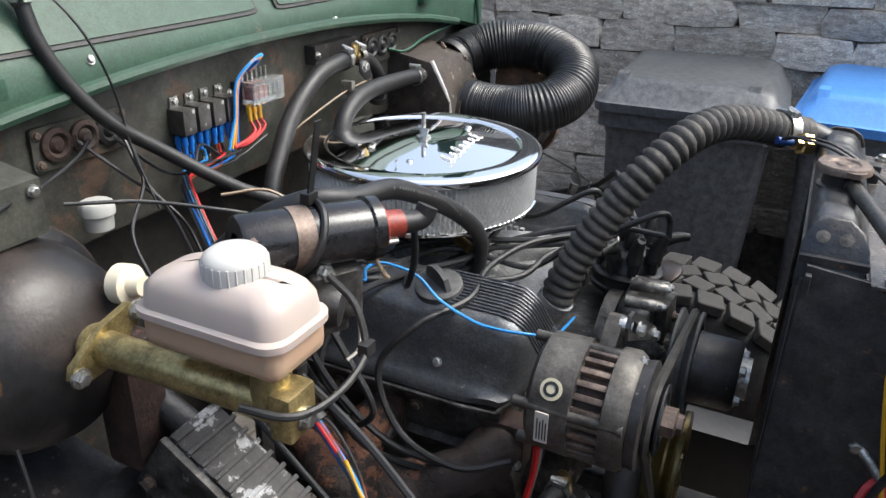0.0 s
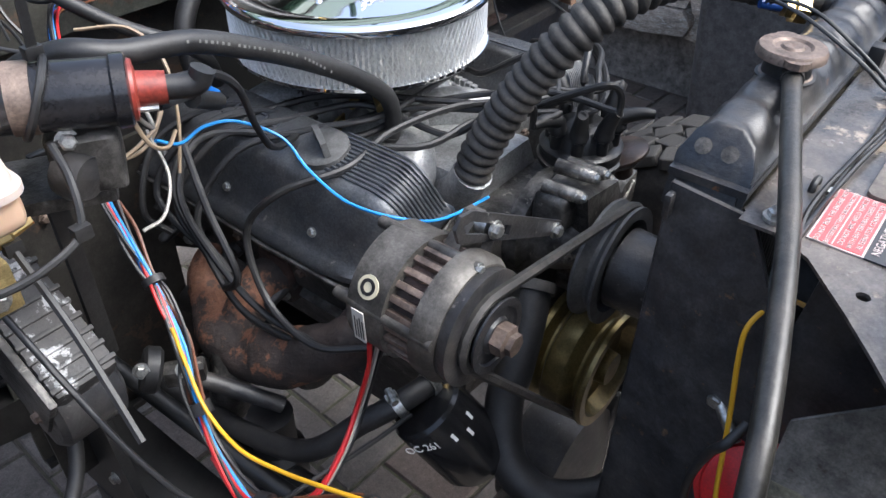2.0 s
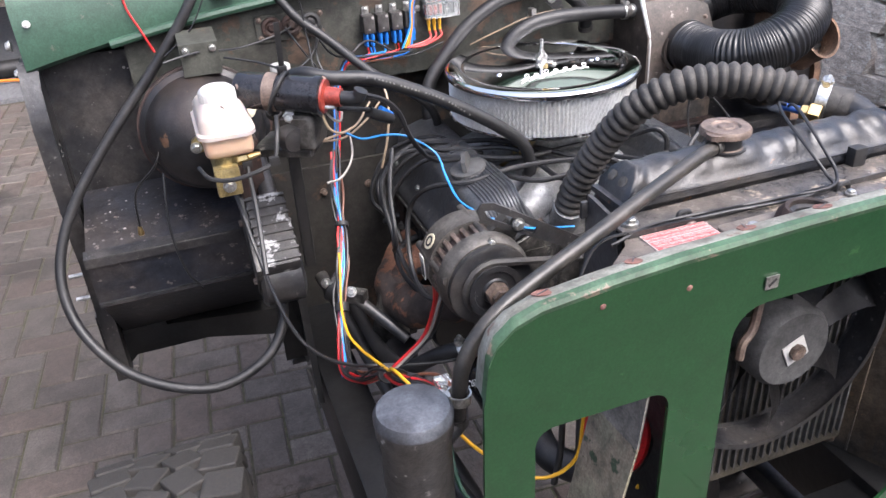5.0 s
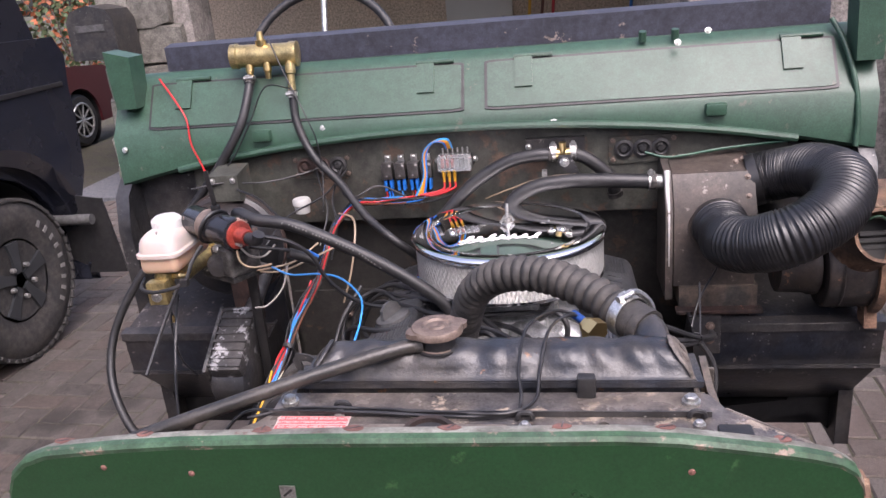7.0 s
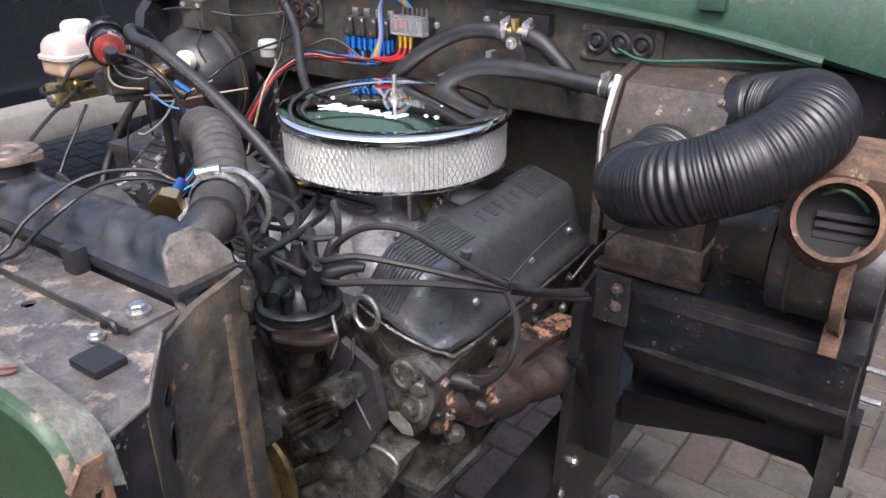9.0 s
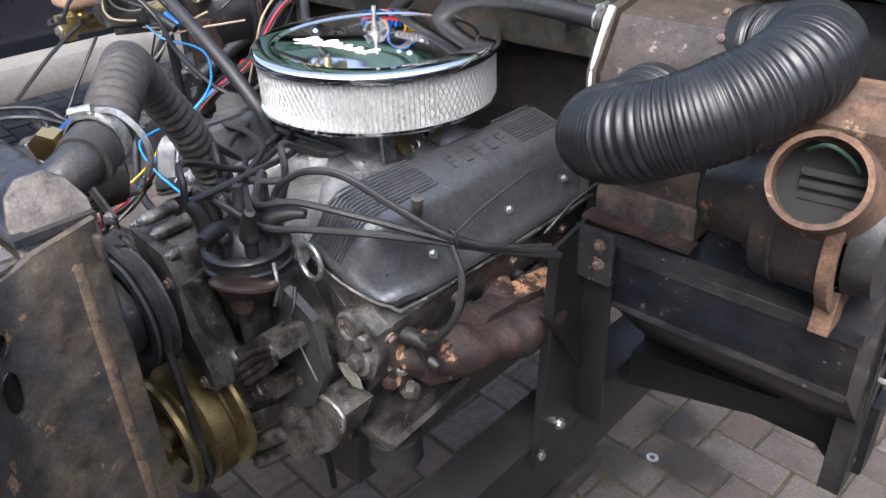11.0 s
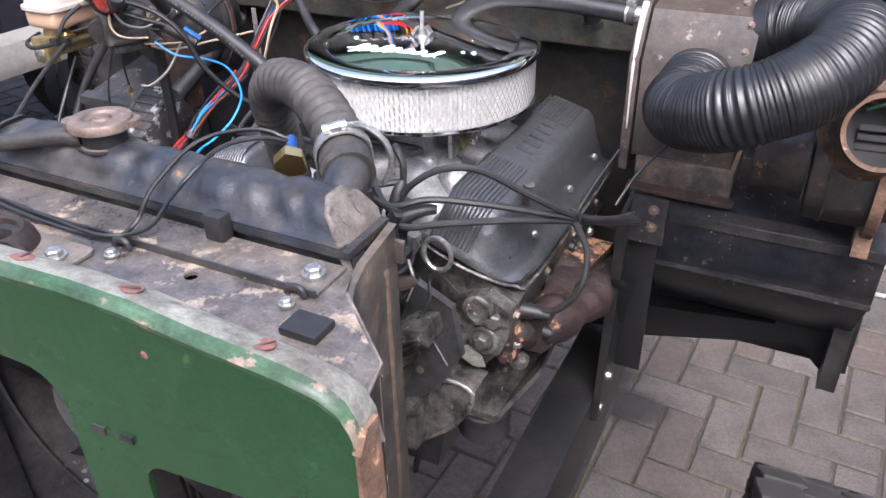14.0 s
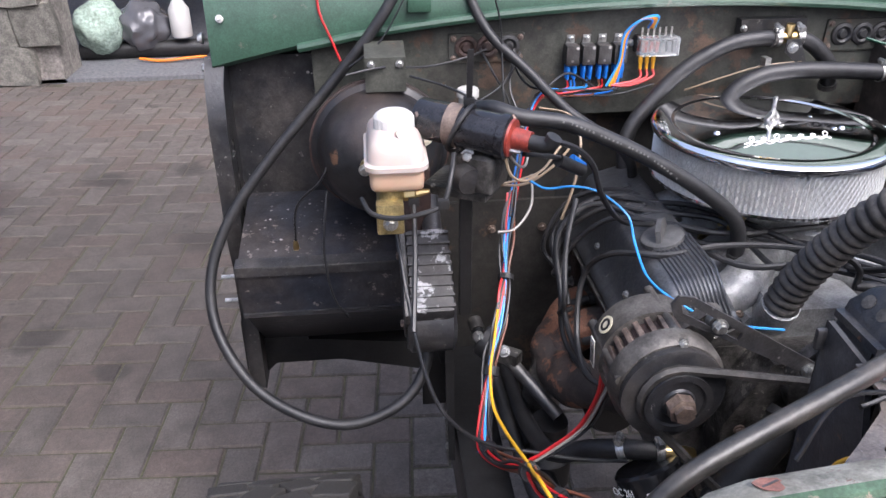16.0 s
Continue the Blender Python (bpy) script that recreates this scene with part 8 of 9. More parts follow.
part("wire", tube(bmesh.new(), [V(-0.45, -0.53, 1.04), V(-0.465, -0.56, 1.035), V(-0.46, -0.585, 1.05), V(-0.44, -0.575, 1.065), V(-0.425, -0.555, 1.06)], 0.0022, 6), WIRES["red"], loom2, "red wire loop")
part("connector", soften(boxm((-0.43, -0.572, 1.05), (-0.41, -0.55, 1.072)), 0.003), GLASS, loom2, "clear connector block")
# single wires round the coil
wire([(-0.415, -0.13, 1.245), (-0.385, -0.12, 1.225), (-0.34, -0.095, 1.215), (-0.300, -0.095, 1.204), (-0.262, -0.118, 1.176), (-0.258, -0.150, 1.147), (-0.259, -0.198, 1.130), (-0.256, -0.235, 1.127), (-0.240, -0.268, 1.122), (-0.200, -0.277, 1.100), (-0.150, -0.274, 1.080), (-0.08, -0.273, 1.067)], 0.0019, "light_blue", "bright blue wire lying loose over the rocker cover")
for pts, c in (([(-0.45, -0.17, 1.30), (-0.435, -0.165, 1.28), (-0.42, -0.14, 1.27), (-0.41, -0.11, 1.28)], "white"), ([(-0.455, -0.172, 1.302), (-0.448, -0.18, 1.275), (-0.43, -0.175, 1.262), (-0.405, -0.15, 1.258)], "tan"),
               ([(-0.45, -0.12, 1.235), (-0.42, -0.11, 1.236), (-0.385, -0.09, 1.24), (-0.35, -0.05, 1.26)], "tan"), ([(-0.46, -0.11, 1.23), (-0.41, -0.10, 1.225), (-0.36, -0.06, 1.235), (-0.32, 0.0, 1.24)], "tan"),
               ([(-0.40, -0.09, 1.235), (-0.405, -0.12, 1.20), (-0.43, -0.14, 1.175), (-0.455, -0.14, 1.17)], "white")):
    wire(pts, 0.002, c, f"short {c} wire dangling below the ignition coil")
wire([(-0.43, -0.18, 1.318), (-0.40, -0.17, 1.315), (-0.36, -0.16, 1.30), (-0.33, -0.15, 1.27), (-0.31, -0.14, 1.22), (-0.27, -0.11, 1.165), (-0.22, -0.08, 1.14), (-0.15, -0.05, 1.13)], 0.0042, "black", "black coil lead running towards the distributor")
wire([(-0.43, -0.175, 1.30), (-0.39, -0.15, 1.285), (-0.36, -0.13, 1.27), (-0.335, -0.12, 1.25)], 0.004, "black", "black sheathed connector lead beside the coil")
tagged(part("suppressor", rod(bmesh.new(), V(-0.375, -0.14, 1.275), V(-0.335, -0.12, 1.25), 0.009), RUBBER, None), "black tubular suppressor hanging beside the coil", "suppressor")
tagged(part("crimp_sleeve", rod(bmesh.new(), V(-0.352, -0.125, 1.272), V(-0.332, -0.115, 1.255), 0.005), CRIMP_BLUE, None), "blue crimp sleeve on a lead", "connector")
for i, pts in enumerate(([(-0.66, 0.10, 1.335), (-0.60, 0.12, 1.34), (-0.53, 0.17, 1.325), (-0.46, 0.20, 1.33), (-0.42, 0.225, 1.337)], [(-0.56, 0.10, 1.33), (-0.50, 0.06, 1.32), (-0.44, 0.0, 1.30), (-0.40, -0.02, 1.28)],
                         [(-0.43, 0.23, 1.337), (-0.41, 0.19, 1.30), (-0.39, 0.15, 1.26), (-0.40, 0.1, 1.20)], [(-0.37, 0.23, 1.335), (-0.385, 0.18, 1.28), (-0.37, 0.14, 1.23), (-0.38, 0.10, 1.17)],
                         [(-0.36, 0.23, 1.33), (-0.40, 0.17, 1.29), (-0.47, 0.12, 1.26), (-0.50, 0.06, 1.22)], [(-0.35, 0.10, 1.27), (-0.31, 0.06, 1.27), (-0.30, 0.02, 1.24), (-0.31, 0.0, 1.18), (-0.33, -0.01, 1.12)],
                         [(-0.38, 0.23, 1.33), (-0.36, 0.18, 1.29), (-0.33, 0.16, 1.285), (-0.28, 0.19, 1.30), (-0.20, 0.21, 1.255), (-0.12, 0.21, 1.27)], [(0.27, 0.225, 1.335), (0.32, 0.215, 1.325), (0.42, 0.225, 1.335), (0.55, 0.225, 1.345)],
                         [(-0.765, 0.10, 1.045), (-0.755, 0.09, 1.12), (-0.71, 0.08, 1.17), (-0.69, 0.10, 1.22)], [(-0.70, 0.03, 1.17), (-0.71, 0.0, 1.08), (-0.70, -0.01, 1.0), (-0.68, 0.005, 0.95)],
                         [(-0.60, -0.14, 1.20), (-0.59, -0.20, 1.13), (-0.575, -0.26, 1.05), (-0.55, -0.30, 0.99), (-0.50, -0.32, 0.95), (-0.43, -0.32, 0.925), (-0.36, -0.325, 0.91), (-0.30, -0.33, 0.905)],
                         [(0.33, -0.02, 1.06), (0.35, 0.02, 1.10), (0.385, 0.06, 1.14), (0.40, 0.09, 1.16)])):
    wire(pts, 0.0022 if i not in (7, 10) else 0.003, "green" if i == 7 else ("tan" if i == 5 else "black"), ("green wire along the firewall", "thin tan wire curling down")[i == 5] if i in (5, 7) else "thin black wire strung across the engine bay")
arch_bolt = thing("brass_bleed_valve", "small brass valve with white washer on the footwell", "valve")
part("washer", lathe(bmesh.new(), (-0.765, 0.10, 1.029), (0, 0, 1), [(0, 0.012), (0.002, 0.012), (0.002, 0.006)], 20), CAP_WHITE, arch_bolt)
part("stem", lathe(bmesh.new(), (-0.765, 0.10, 1.03), (0, 0, 1), [(0, 0.006), (0.012, 0.005), (0.02, 0.003)], 10), BRASS, arch_bolt)
for x, y in ((-0.80, 0.125), (-0.74, 0.125)):
    part("blind_rivet", lathe(bmesh.new(), (x, y, 1.034), (0, -0.2, 1), [(0, 0.015), (0.003, 0.014), (0.004, 0.007), (0.008, 0.005), (0.008, 0)], 14, False), BLACK, body)
for x in (-0.79, -0.73):
    part("blind_rivet", lathe(bmesh.new(), (x, 0.062, 0.985), (0, -1, 0), [(0, 0.011), (0.003, 0.010), (0.006, 0.005), (0.007, 0)], 14, False), BLACK, body)
washer = tagged(part("loose_washer", lathe(bmesh.new(), (0.19, 0.71, 0.002), (0, 0, 1), [(0, 0.008), (0, 0.016), (0.003, 0.016), (0.003, 0.008), (0, 0.008)], 20, False), STEEL, None), "bright steel washer dropped on the paving", "washer")

# ---- wheels ----
def tyre_part(parent, x, y, z, r, width, treads=44, lug=0.014):
    t = part("tyre", lathe(bmesh.new(), (x - width / 2, y, z), (1, 0, 0), [(0.02, r * 0.52), (0, r * 0.62), (-0.004, r * 0.8), (0.012, r * 0.93), (0.03, r * 0.965), (width - 0.03, r * 0.965), (width - 0.012, r * 0.93), (width + 0.004, r * 0.8), (width, r * 0.62), (width - 0.02, r * 0.52)], 72), TYRE, parent, "dusty black off-road tyre")
    mesh_lug = boxm((-0.5, -0.5, -0.5), (0.5, 0.5, 0.5), 0.12)
    bmesh.ops.recalc_face_normals(mesh_lug, faces=mesh_lug.faces)
    me = bpy.data.meshes.new("tread_block")
    mesh_lug.to_mesh(me)
    mesh_lug.free()
    me.materials.append(TYRE)
    for k in range(treads):
        a = 2 * math.pi * k / treads
        for j, (u, w, skew) in enumerate(((0.13, 0.27, 12), (0.385, 0.225, -26), (0.62, 0.225, 26), (0.87, 0.27, -12))):
            ob = new("tread_block", me)
            ob.parent = t
            off = a + (0.5 if j % 2 else 0.0) * 2 * math.pi / treads
            ob.matrix_basis = Matrix.Translation((x, y, z)) @ Matrix.Rotation(off, 4, "X") @ Matrix.Translation(((u - 0.5) * width, 0, r * 0.965)) @ Matrix.Rotation(radians(skew), 4, "Z") @ Matrix.Diagonal((w * width, 2 * math.pi * r / treads * 0.82, lug * 2, 1))
    return t


for s, x, y in ((1, 0.722, -0.325), (-1, -0.80, -0.36)):
    wheel = thing("wheel", "front wheel with chunky black off-road tyre", "wheel", "front wheels")
    tyre_part(wheel, x, y, 0.395, 0.400, 0.235, 34, 0.013)
    part("rim", lathe(bmesh.new(), (x - 0.09, y, 0.395), (1, 0, 0), [(0, 0.0), (0.02, 0.12), (0.0, 0.16), (0.0, 0.212), (0.18, 0.212), (0.18, 0.16), (0.14, 0.1), (0.16, 0.0)], 36, False), TRIM_GREY, wheel)
axle = thing("front_axle", "black front axle between the wheels", "axle")
part("tube", rod(bmesh.new(), V(-0.74, -0.345, 0.40), V(0.68, -0.33, 0.40), 0.045), BLACK, axle)
part("differential", lathe(bmesh.new(), (0.1, -0.41, 0.42), (0, 1, 0), [(0, 0.05), (0.03, 0.12), (0.13, 0.12), (0.16, 0.05)], 24), BLACK, axle)
for x in (-0.46, 0.295):
    part("spring", soften(boxm((x - 0.03, -0.75, 0.47), (x + 0.03, 0.2, 0.51)), 0.004), BLACK, axle)

# ---- bins by the wall ----
def wheelie_bin(x, y, lid_mat, label, turn=0.0):
    b = thing("wheelie_bin", label, "wheelie bin", "bins by the wall")
    bm = bmesh.new()
    rings = [[bm.verts.new((u, v, z)) for u, v in round_rect(-a, -c, a, c, 0.04)] for z, a, c in ((0.06, 0.24, 0.215), (0.10, 0.255, 0.225), (0.86, 0.315, 0.265), (0.90, 0.325, 0.275), (0.90, 0.345, 0.29), (0.965, 0.35, 0.292), (0.965, 0.32, 0.265))]
    for p, q in zip(rings, rings[1:]):
        for k in range(len(p)):
            bm.faces.new((p[k], p[(k + 1) % len(p)], q[(k + 1) % len(p)], q[k]))
    bm.faces.new(rings[0][::-1])
    part("body", bm, BIN_BLACK, b, "tapered black plastic body")
    bm = bmesh.new()
    rings = [[bm.verts.new((u + sh, v, z)) for u, v in round_rect(-a, -c, a, c, 0.05)] for z, a, c, sh in ((0.955, 0.365, 0.305, 0), (0.985, 0.368, 0.308, 0), (0.99, 0.35, 0.29, 0), (1.045, 0.32, 0.262, 0.01), (1.06, 0.29, 0.235, 0.01))]
    for p, q in zip(rings, rings[1:]):
        for k in range(len(p)):
            bm.faces.new((p[k], p[(k + 1) % len(p)], q[(k + 1) % len(p)], q[k]))
    bm.faces.new(rings[-1])
    part("lid", bm, lid_mat, b, "moulded lid", 50)
    part("handle", rod(bmesh.new(), V(0.385, -0.2, 0.985), V(0.385, 0.2, 0.985), 0.016), BIN_BLACK, b)
    for s in (-1, 1):
        part("lid_rib", soften(prism(bmesh.new(), [(-0.34, 0.21 * s, 0.985), (-0.34, 0.21 * s, 1.0), (-0.28, 0.21 * s, 1.07), (-0.24, 0.21 * s, 1.075), (-0.24, 0.21 * s, 0.985)], (0, 0.035, 0)), 0.005), lid_mat, b)
        part("wheel", lathe(bmesh.new(), (0.27, 0.25 * s - 0.02, 0.1), (0, 1, 0), [(0, 0.03), (0, 0.1), (0.04, 0.1), (0.04, 0.03)], 24), RUBBER, b)
    b.matrix_basis = pose(x, y, 0, 0, 0, turn)


wheelie_bin(1.88, -0.14, BIN_BLACK, "black wheelie bin with dusty closed lid", 3)
wheelie_bin(1.95, -0.79, BIN_BLUE, "wheelie bin with blue lid", -4)

# ---- stones of the walls ----
def stone_mesh(seed, n=2):
    r = random.Random(seed)
    bm = boxm((-0.5, -0.5, -0.5), (0.5, 0.5, 0.5))
    bmesh.ops.subdivide_edges(bm, edges=list(bm.edges), cuts=1, use_grid_fill=True)
    for v in bm.verts:
        d = v.co.length
        v.co *= 1 - 0.16 * max(0, (d - 0.5) / 0.37)
        v.co += Vector((r.uniform(-1, 1), r.uniform(-1, 1), r.uniform(-1, 1))) * 0.05
    bmesh.ops.recalc_face_normals(bm, faces=bm.faces)
    me = bpy.data.meshes.new("stone")
    bm.to_mesh(me)
    bm.free()
    me.materials.append(STONE)
    me.polygons.foreach_set("use_smooth", [True] * len(me.polygons))
    me.set_sharp_from_angle(angle=radians(50))
    return me


STONES = [stone_mesh(k) for k in range(9)]
STONES_WARM = [m.copy() for m in STONES]
for m in STONES_WARM:
    m.materials.clear()
    m.materials.append(STONE_WARM)


def lay_wall(parent, start, along, length, height, depth, course=(0.10, 0.2), run=(0.16, 0.42), seed=1, meshes=None, limit=300):
    """Courses of rough stones on a vertical face."""
    r = random.Random(seed)
    start, along = Vector(start), Vector(along).normalized()
    out = along.cross(V(0, 0, 1))
    z, count = start.z, 0
    while z < start.z + height and count < limit:
        h = r.uniform(*course)
        u = -r.uniform(0, 0.2)
        while u < length and count < limit:
            w = r.uniform(*run)
            ob = new("stone", (meshes or STONES)[r.randrange(9)])
            ob.parent = parent
            rot = Matrix((along, out, V(0, 0, 1))).transposed().to_4x4()
            ob.matrix_basis = Matrix.Translation(start + along * (u + w / 2) + out * r.uniform(-0.015, 0.02) + V(0, 0, z - start.z + h / 2)) @ rot @ Matrix.Rotation(radians(r.uniform(-4, 4)), 4, "Y") @ Matrix.Diagonal((w * 1.12, depth, h * (1.13 + r.uniform(-0.08, 0.05)), 1))
            u += w
            count += 1
        z += h


lay_wall(stone_wall, (2.40, 2.4, 0.3), (0, -1, 0), 4.7, 1.5, 0.16, seed=3)

# ---- paving blocks, laid in herringbone ----
PL, PW = 0.2294, 0.1147


def paver_mesh(seed):
    r = random.Random(seed)
    bm = boxm((-PL / 2 + 0.004, -PW / 2 + 0.004, -0.05), (PL / 2 - 0.004, PW / 2 - 0.004, 0.0))
    top = [e for e in bm.edges if all(v.co.z > -0.001 for v in e.verts)]
    bmesh.ops.bevel(bm, geom=top, offset=0.005, segments=1, affect="EDGES")
    for v in bm.verts:
        v.co.z += r.uniform(-0.0012, 0.0012)
    bmesh.ops.recalc_face_normals(bm, faces=bm.faces)
    me = bpy.data.meshes.new("paver")
    bm.to_mesh(me)
    bm.free()
    me.materials.append(PAVER)
    return me


PAVERS = [paver_mesh(k) for k in range(4)]
spots = []
for i in range(-52, 48):
    for j in range(-48, 48):
        q = (i - j) % 4
        if q == 0:
            spots.append(((i + 1) * PW, (j + 0.5) * PW, 0))
        elif q == 2 + 1:
            spots.append(((i + 0.5) * PW, (j + 1) * PW, 90))
near, far = [], []
turned = Matrix.Rotation(radians(-3.2), 3, "Z")
for x, y, a in spots:
    x, y = (turned @ V(x, y, 0) + V(0.134, 0.700, 0)).xy
    a -= 3.2
    if -5.4 < x < 3.0 and -4.0 < y < 5.0:
        close = (0.0 < x < 1.3 and 0.35 < y < 1.9) or (-1.9 < x < -0.6 and 0.2 < y < 2.4)
        (near if close else far).append((x, y, a))
for x, y, a in near[:300]:
    ob = new("paver", PAVERS[rnd.randrange(4)])
    ob.parent = paving
    ob.matrix_basis = pose(x, y, rnd.uniform(-0.0015, 0.0015), rnd.uniform(-0.5, 0.5), rnd.uniform(-0.5, 0.5), a)
verts, faces = [], []
base = [(v.co.copy(), None) for v in PAVERS[0].vertices]
polys = [tuple(p.vertices) for p in PAVERS[0].polygons if p.normal.z > -0.5]
for x, y, a in far + near[300:]:
    m = pose(x, y, rnd.uniform(-0.0015, 0.0015), rnd.uniform(-0.5, 0.5), rnd.uniform(-0.5, 0.5), a)
    n0 = len(verts)
    verts += [tuple(m @ c) for c, _ in base]
    faces += [tuple(n0 + k for k in p) for p in polys]
me = bpy.data.meshes.new("paver_field")
me.from_pydata(verts, [], faces)
PAVER_FAR = PAVER.copy()
for nd in PAVER_FAR.node_tree.nodes:
    if nd.bl_idname == "ShaderNodeObjectInfo":
        geo = PAVER_FAR.node_tree.nodes.new("ShaderNodeNewGeometry")
        for l in list(nd.outputs["Random"].links):
            PAVER_FAR.node_tree.links.new(geo.outputs["Random Per Island"], l.to_socket)
me.materials.append(PAVER_FAR)
field = new("paver_field", me)
field.parent = paving
tagged(field, "rest of the herringbone block paving", kind="stuff")

# ---- parked off-road car ----
disco = thing("parked_car", "dark blue parked off-road car with grey plastic wheel arch", "car")
WY, WZ = 1.93, 0.43
cut = [(WY + 0.52 * math.cos(radians(a)), WZ + 0.52 * math.sin(radians(a))) for a in range(0, 181, 15)]
side = [(2.62, 0.56), (2.76, 0.80), (2.80, 1.10), (2.80, 1.30), (2.83, 1.46), (2.76, 1.57), (-2.2, 1.62), (-2.2, 0.52)]
side = [(WY + 0.52, 0.43)] + side + [(1.36, 0.52)] + [(y, z) for y, z in reversed(cut)][1:-1]
part("body", soften(prism(bmesh.new(), [(-2.72, y, z) for y, z in side], (-1.65, 0, 0)), 0.03), CAR_BLUE, disco, "dark blue painted body side")
part("cabin", soften(prism(bmesh.new(), [(-2.80, 2.72, 1.55), (-2.80, 2.56, 2.06), (-2.80, -2.2, 2.1), (-2.80, -2.2, 1.55)], (-1.45, 0, 0)), 0.06), CAR_BLUE, disco, "dark blue upper body")
part("side_window", soften(plate(round_rect(0.3, 1.66, 2.45, 1.98, 0.05), [], 0.006, lambda u, v, w: Vector((-2.795 + w, u, v))), 0.001), plain("tinted_glass", (0.012, 0.014, 0.016), 0.08), disco, "dark tinted side glass")
part("waist_moulding", soften(boxm((-2.722, -2.1, 1.30), (-2.708, 2.74, 1.325)), 0.004), RUBBER, disco, "black waist moulding")
arch_pts = [(WY + 0.62 * math.cos(radians(198 - 6 * k)), WZ + 0.66 * math.sin(radians(198 - 6 * k))) for k in range(37)]
inner = [(WY + (y - WY) * 0.87, WZ + (z - WZ) * 0.87) for y, z in reversed(arch_pts)]
part("wheel_arch_trim", soften(plate(arch_pts + inner, [], 0.10, lambda u, v, w: Vector((-2.74 + w, u, v))), 0.025), CAR_BLUE, disco, "dusty dark wheel arch flare")
part("arch_liner", lathe(bmesh.new(), (-2.76, WY, WZ), (-1, 0, 0), [(0, 0.51), (0.3, 0.51), (0.3, 0.0)], 32, False), DARK, disco)
dw = part("wheel", lathe(bmesh.new(), (-2.66, WY, WZ), (-1, 0, 0), [(0, 0.0), (0.0, 0.05), (0.03, 0.06), (0.05, 0.10), (0.05, 0.17), (0.0, 0.205), (0.0, 0.215), (0.05, 0.225)], 40, False), plain("dark_alloy", (0.03, 0.032, 0.036), 0.3, 0.6), disco, "dark alloy wheel")
tyre_part(dw, -2.765, WY, WZ, 0.425, 0.25, 48, 0.01)
for k in range(5):
    a = 2 * math.pi * k / 5 + 0.3
    pts = [(-2.645, WY + r * math.cos(a + d), WZ + r * math.sin(a + d)) for r, d in ((0.045, -0.5), (0.045, 0.5), (0.125, 0.22), (0.205, 0.2), (0.205, -0.2), (0.125, -0.22))]
    part("spoke", soften(prism(bmesh.new(), pts, (-0.03, 0, 0)), 0.008), plain("grey_alloy_spoke", (0.06, 0.065, 0.07), 0.3, 0.6), dw)
    part("wheel_nut", lathe(bmesh.new(), (-2.648, WY + 0.085 * math.cos(a + 0.62), WZ + 0.085 * math.sin(a + 0.62)), (1, 0, 0), [(0, 0.014), (0.02, 0.013), (0.025, 0.0)], 6, False), STEEL, dw)
print_grey = plain("faded_white_print", (0.16, 0.155, 0.145), 0.7)
for k in range(9):
    a = radians(-40 + 11 * k)
    part("sidewall_mark", boxm((-0.010, -0.018, 0), (0.010, 0.018, 0.003), 0, facing((-2.636, WY + 0.315 * math.cos(a), WZ + 0.315 * math.sin(a)), (1, 0, 0), (0, math.cos(a), math.sin(a)))), print_grey, dw)
part("mudflap", soften(prism(bmesh.new(), [(-2.74, 2.46, 0.74), (-2.46, 2.46, 0.70), (-2.40, 2.46, 0.26), (-2.74, 2.46, 0.26)], (0, 0.015, 0)), 0.005), RUBBER, disco, "black rubber mudflap")
part("side_step", soften(prism(bmesh.new(), [(-2.60, -1.2, 0.57), (-2.46, -1.2, 0.57), (-2.44, -1.2, 0.61), (-2.46, -1.2, 0.70), (-2.60, -1.2, 0.71)], (0, 2.45, 0)), 0.012), material("brushed_alloy_step", (0.46, 0.44, 0.40), 0.32, 0.5, (0.32, 0.30, 0.27), 0.6, 4, 120, 0.05, mottle=0.12), disco, "bright alloy side step")
part("tow_bar", rod(bmesh.new(), V(-2.74, 2.40, 0.60), V(-2.50, 2.40, 0.60), 0.03), TRIM_GREY, disco)

# ---- things at the garage ----
maroon = thing("parked_car", "maroon car parked beyond the gate pillar", "car")
MX, MY, MZ = -6.0, 7.8, 0.34
arch = [(MY + 0.40 * math.cos(radians(a)), MZ + 0.40 * math.sin(radians(a))) for a in range(0, 181, 15)]
side = [(MY + 0.40, 0.26), (8.72, 0.28), (8.80, 0.62), (8.70, 0.86), (8.45, 0.97), (7.3, 1.06), (6.65, 1.42), (5.0, 1.48), (4.3, 1.10), (4.15, 0.30), (MY - 0.40, 0.26)] + [(y, z) for y, z in reversed(arch)]
part("body", soften(prism(bmesh.new(), [(MX, y, z) for y, z in side], (-1.6, 0, 0)), 0.05, 3), MAROON, maroon, "glossy maroon body")
part("side_window", soften(plate([(7.1, 1.06), (6.62, 1.36), (5.1, 1.42), (4.7, 1.08)], [], 0.01, lambda u, v, w: Vector((MX + w, u, v))), 0.002), plain("dark_car_glass", (0.012, 0.014, 0.016), 0.08), maroon, "dark side glass")
part("arch_liner", lathe(bmesh.new(), (MX - 0.03, MY, MZ), (-1, 0, 0), [(0, 0.39), (0.25, 0.39), (0.25, 0.0)], 24, False), DARK, maroon)
mw = part("wheel", lathe(bmesh.new(), (MX - 0.02, MY, MZ), (-1, 0, 0), [(0.05, 0), (0.05, 0.21), (0.0, 0.225), (0.0, 0.30), (0.03, 0.335), (0.2, 0.335)], 32, False), RUBBER, maroon)
for k in range(10):
    a = 2 * math.pi * k / 10
    part("spoke", rod(bmesh.new(), V(MX - 0.03, MY, MZ), V(MX - 0.03, MY + 0.215 * math.cos(a), MZ + 0.215 * math.sin(a)), 0.013, n=6), STEEL, mw)
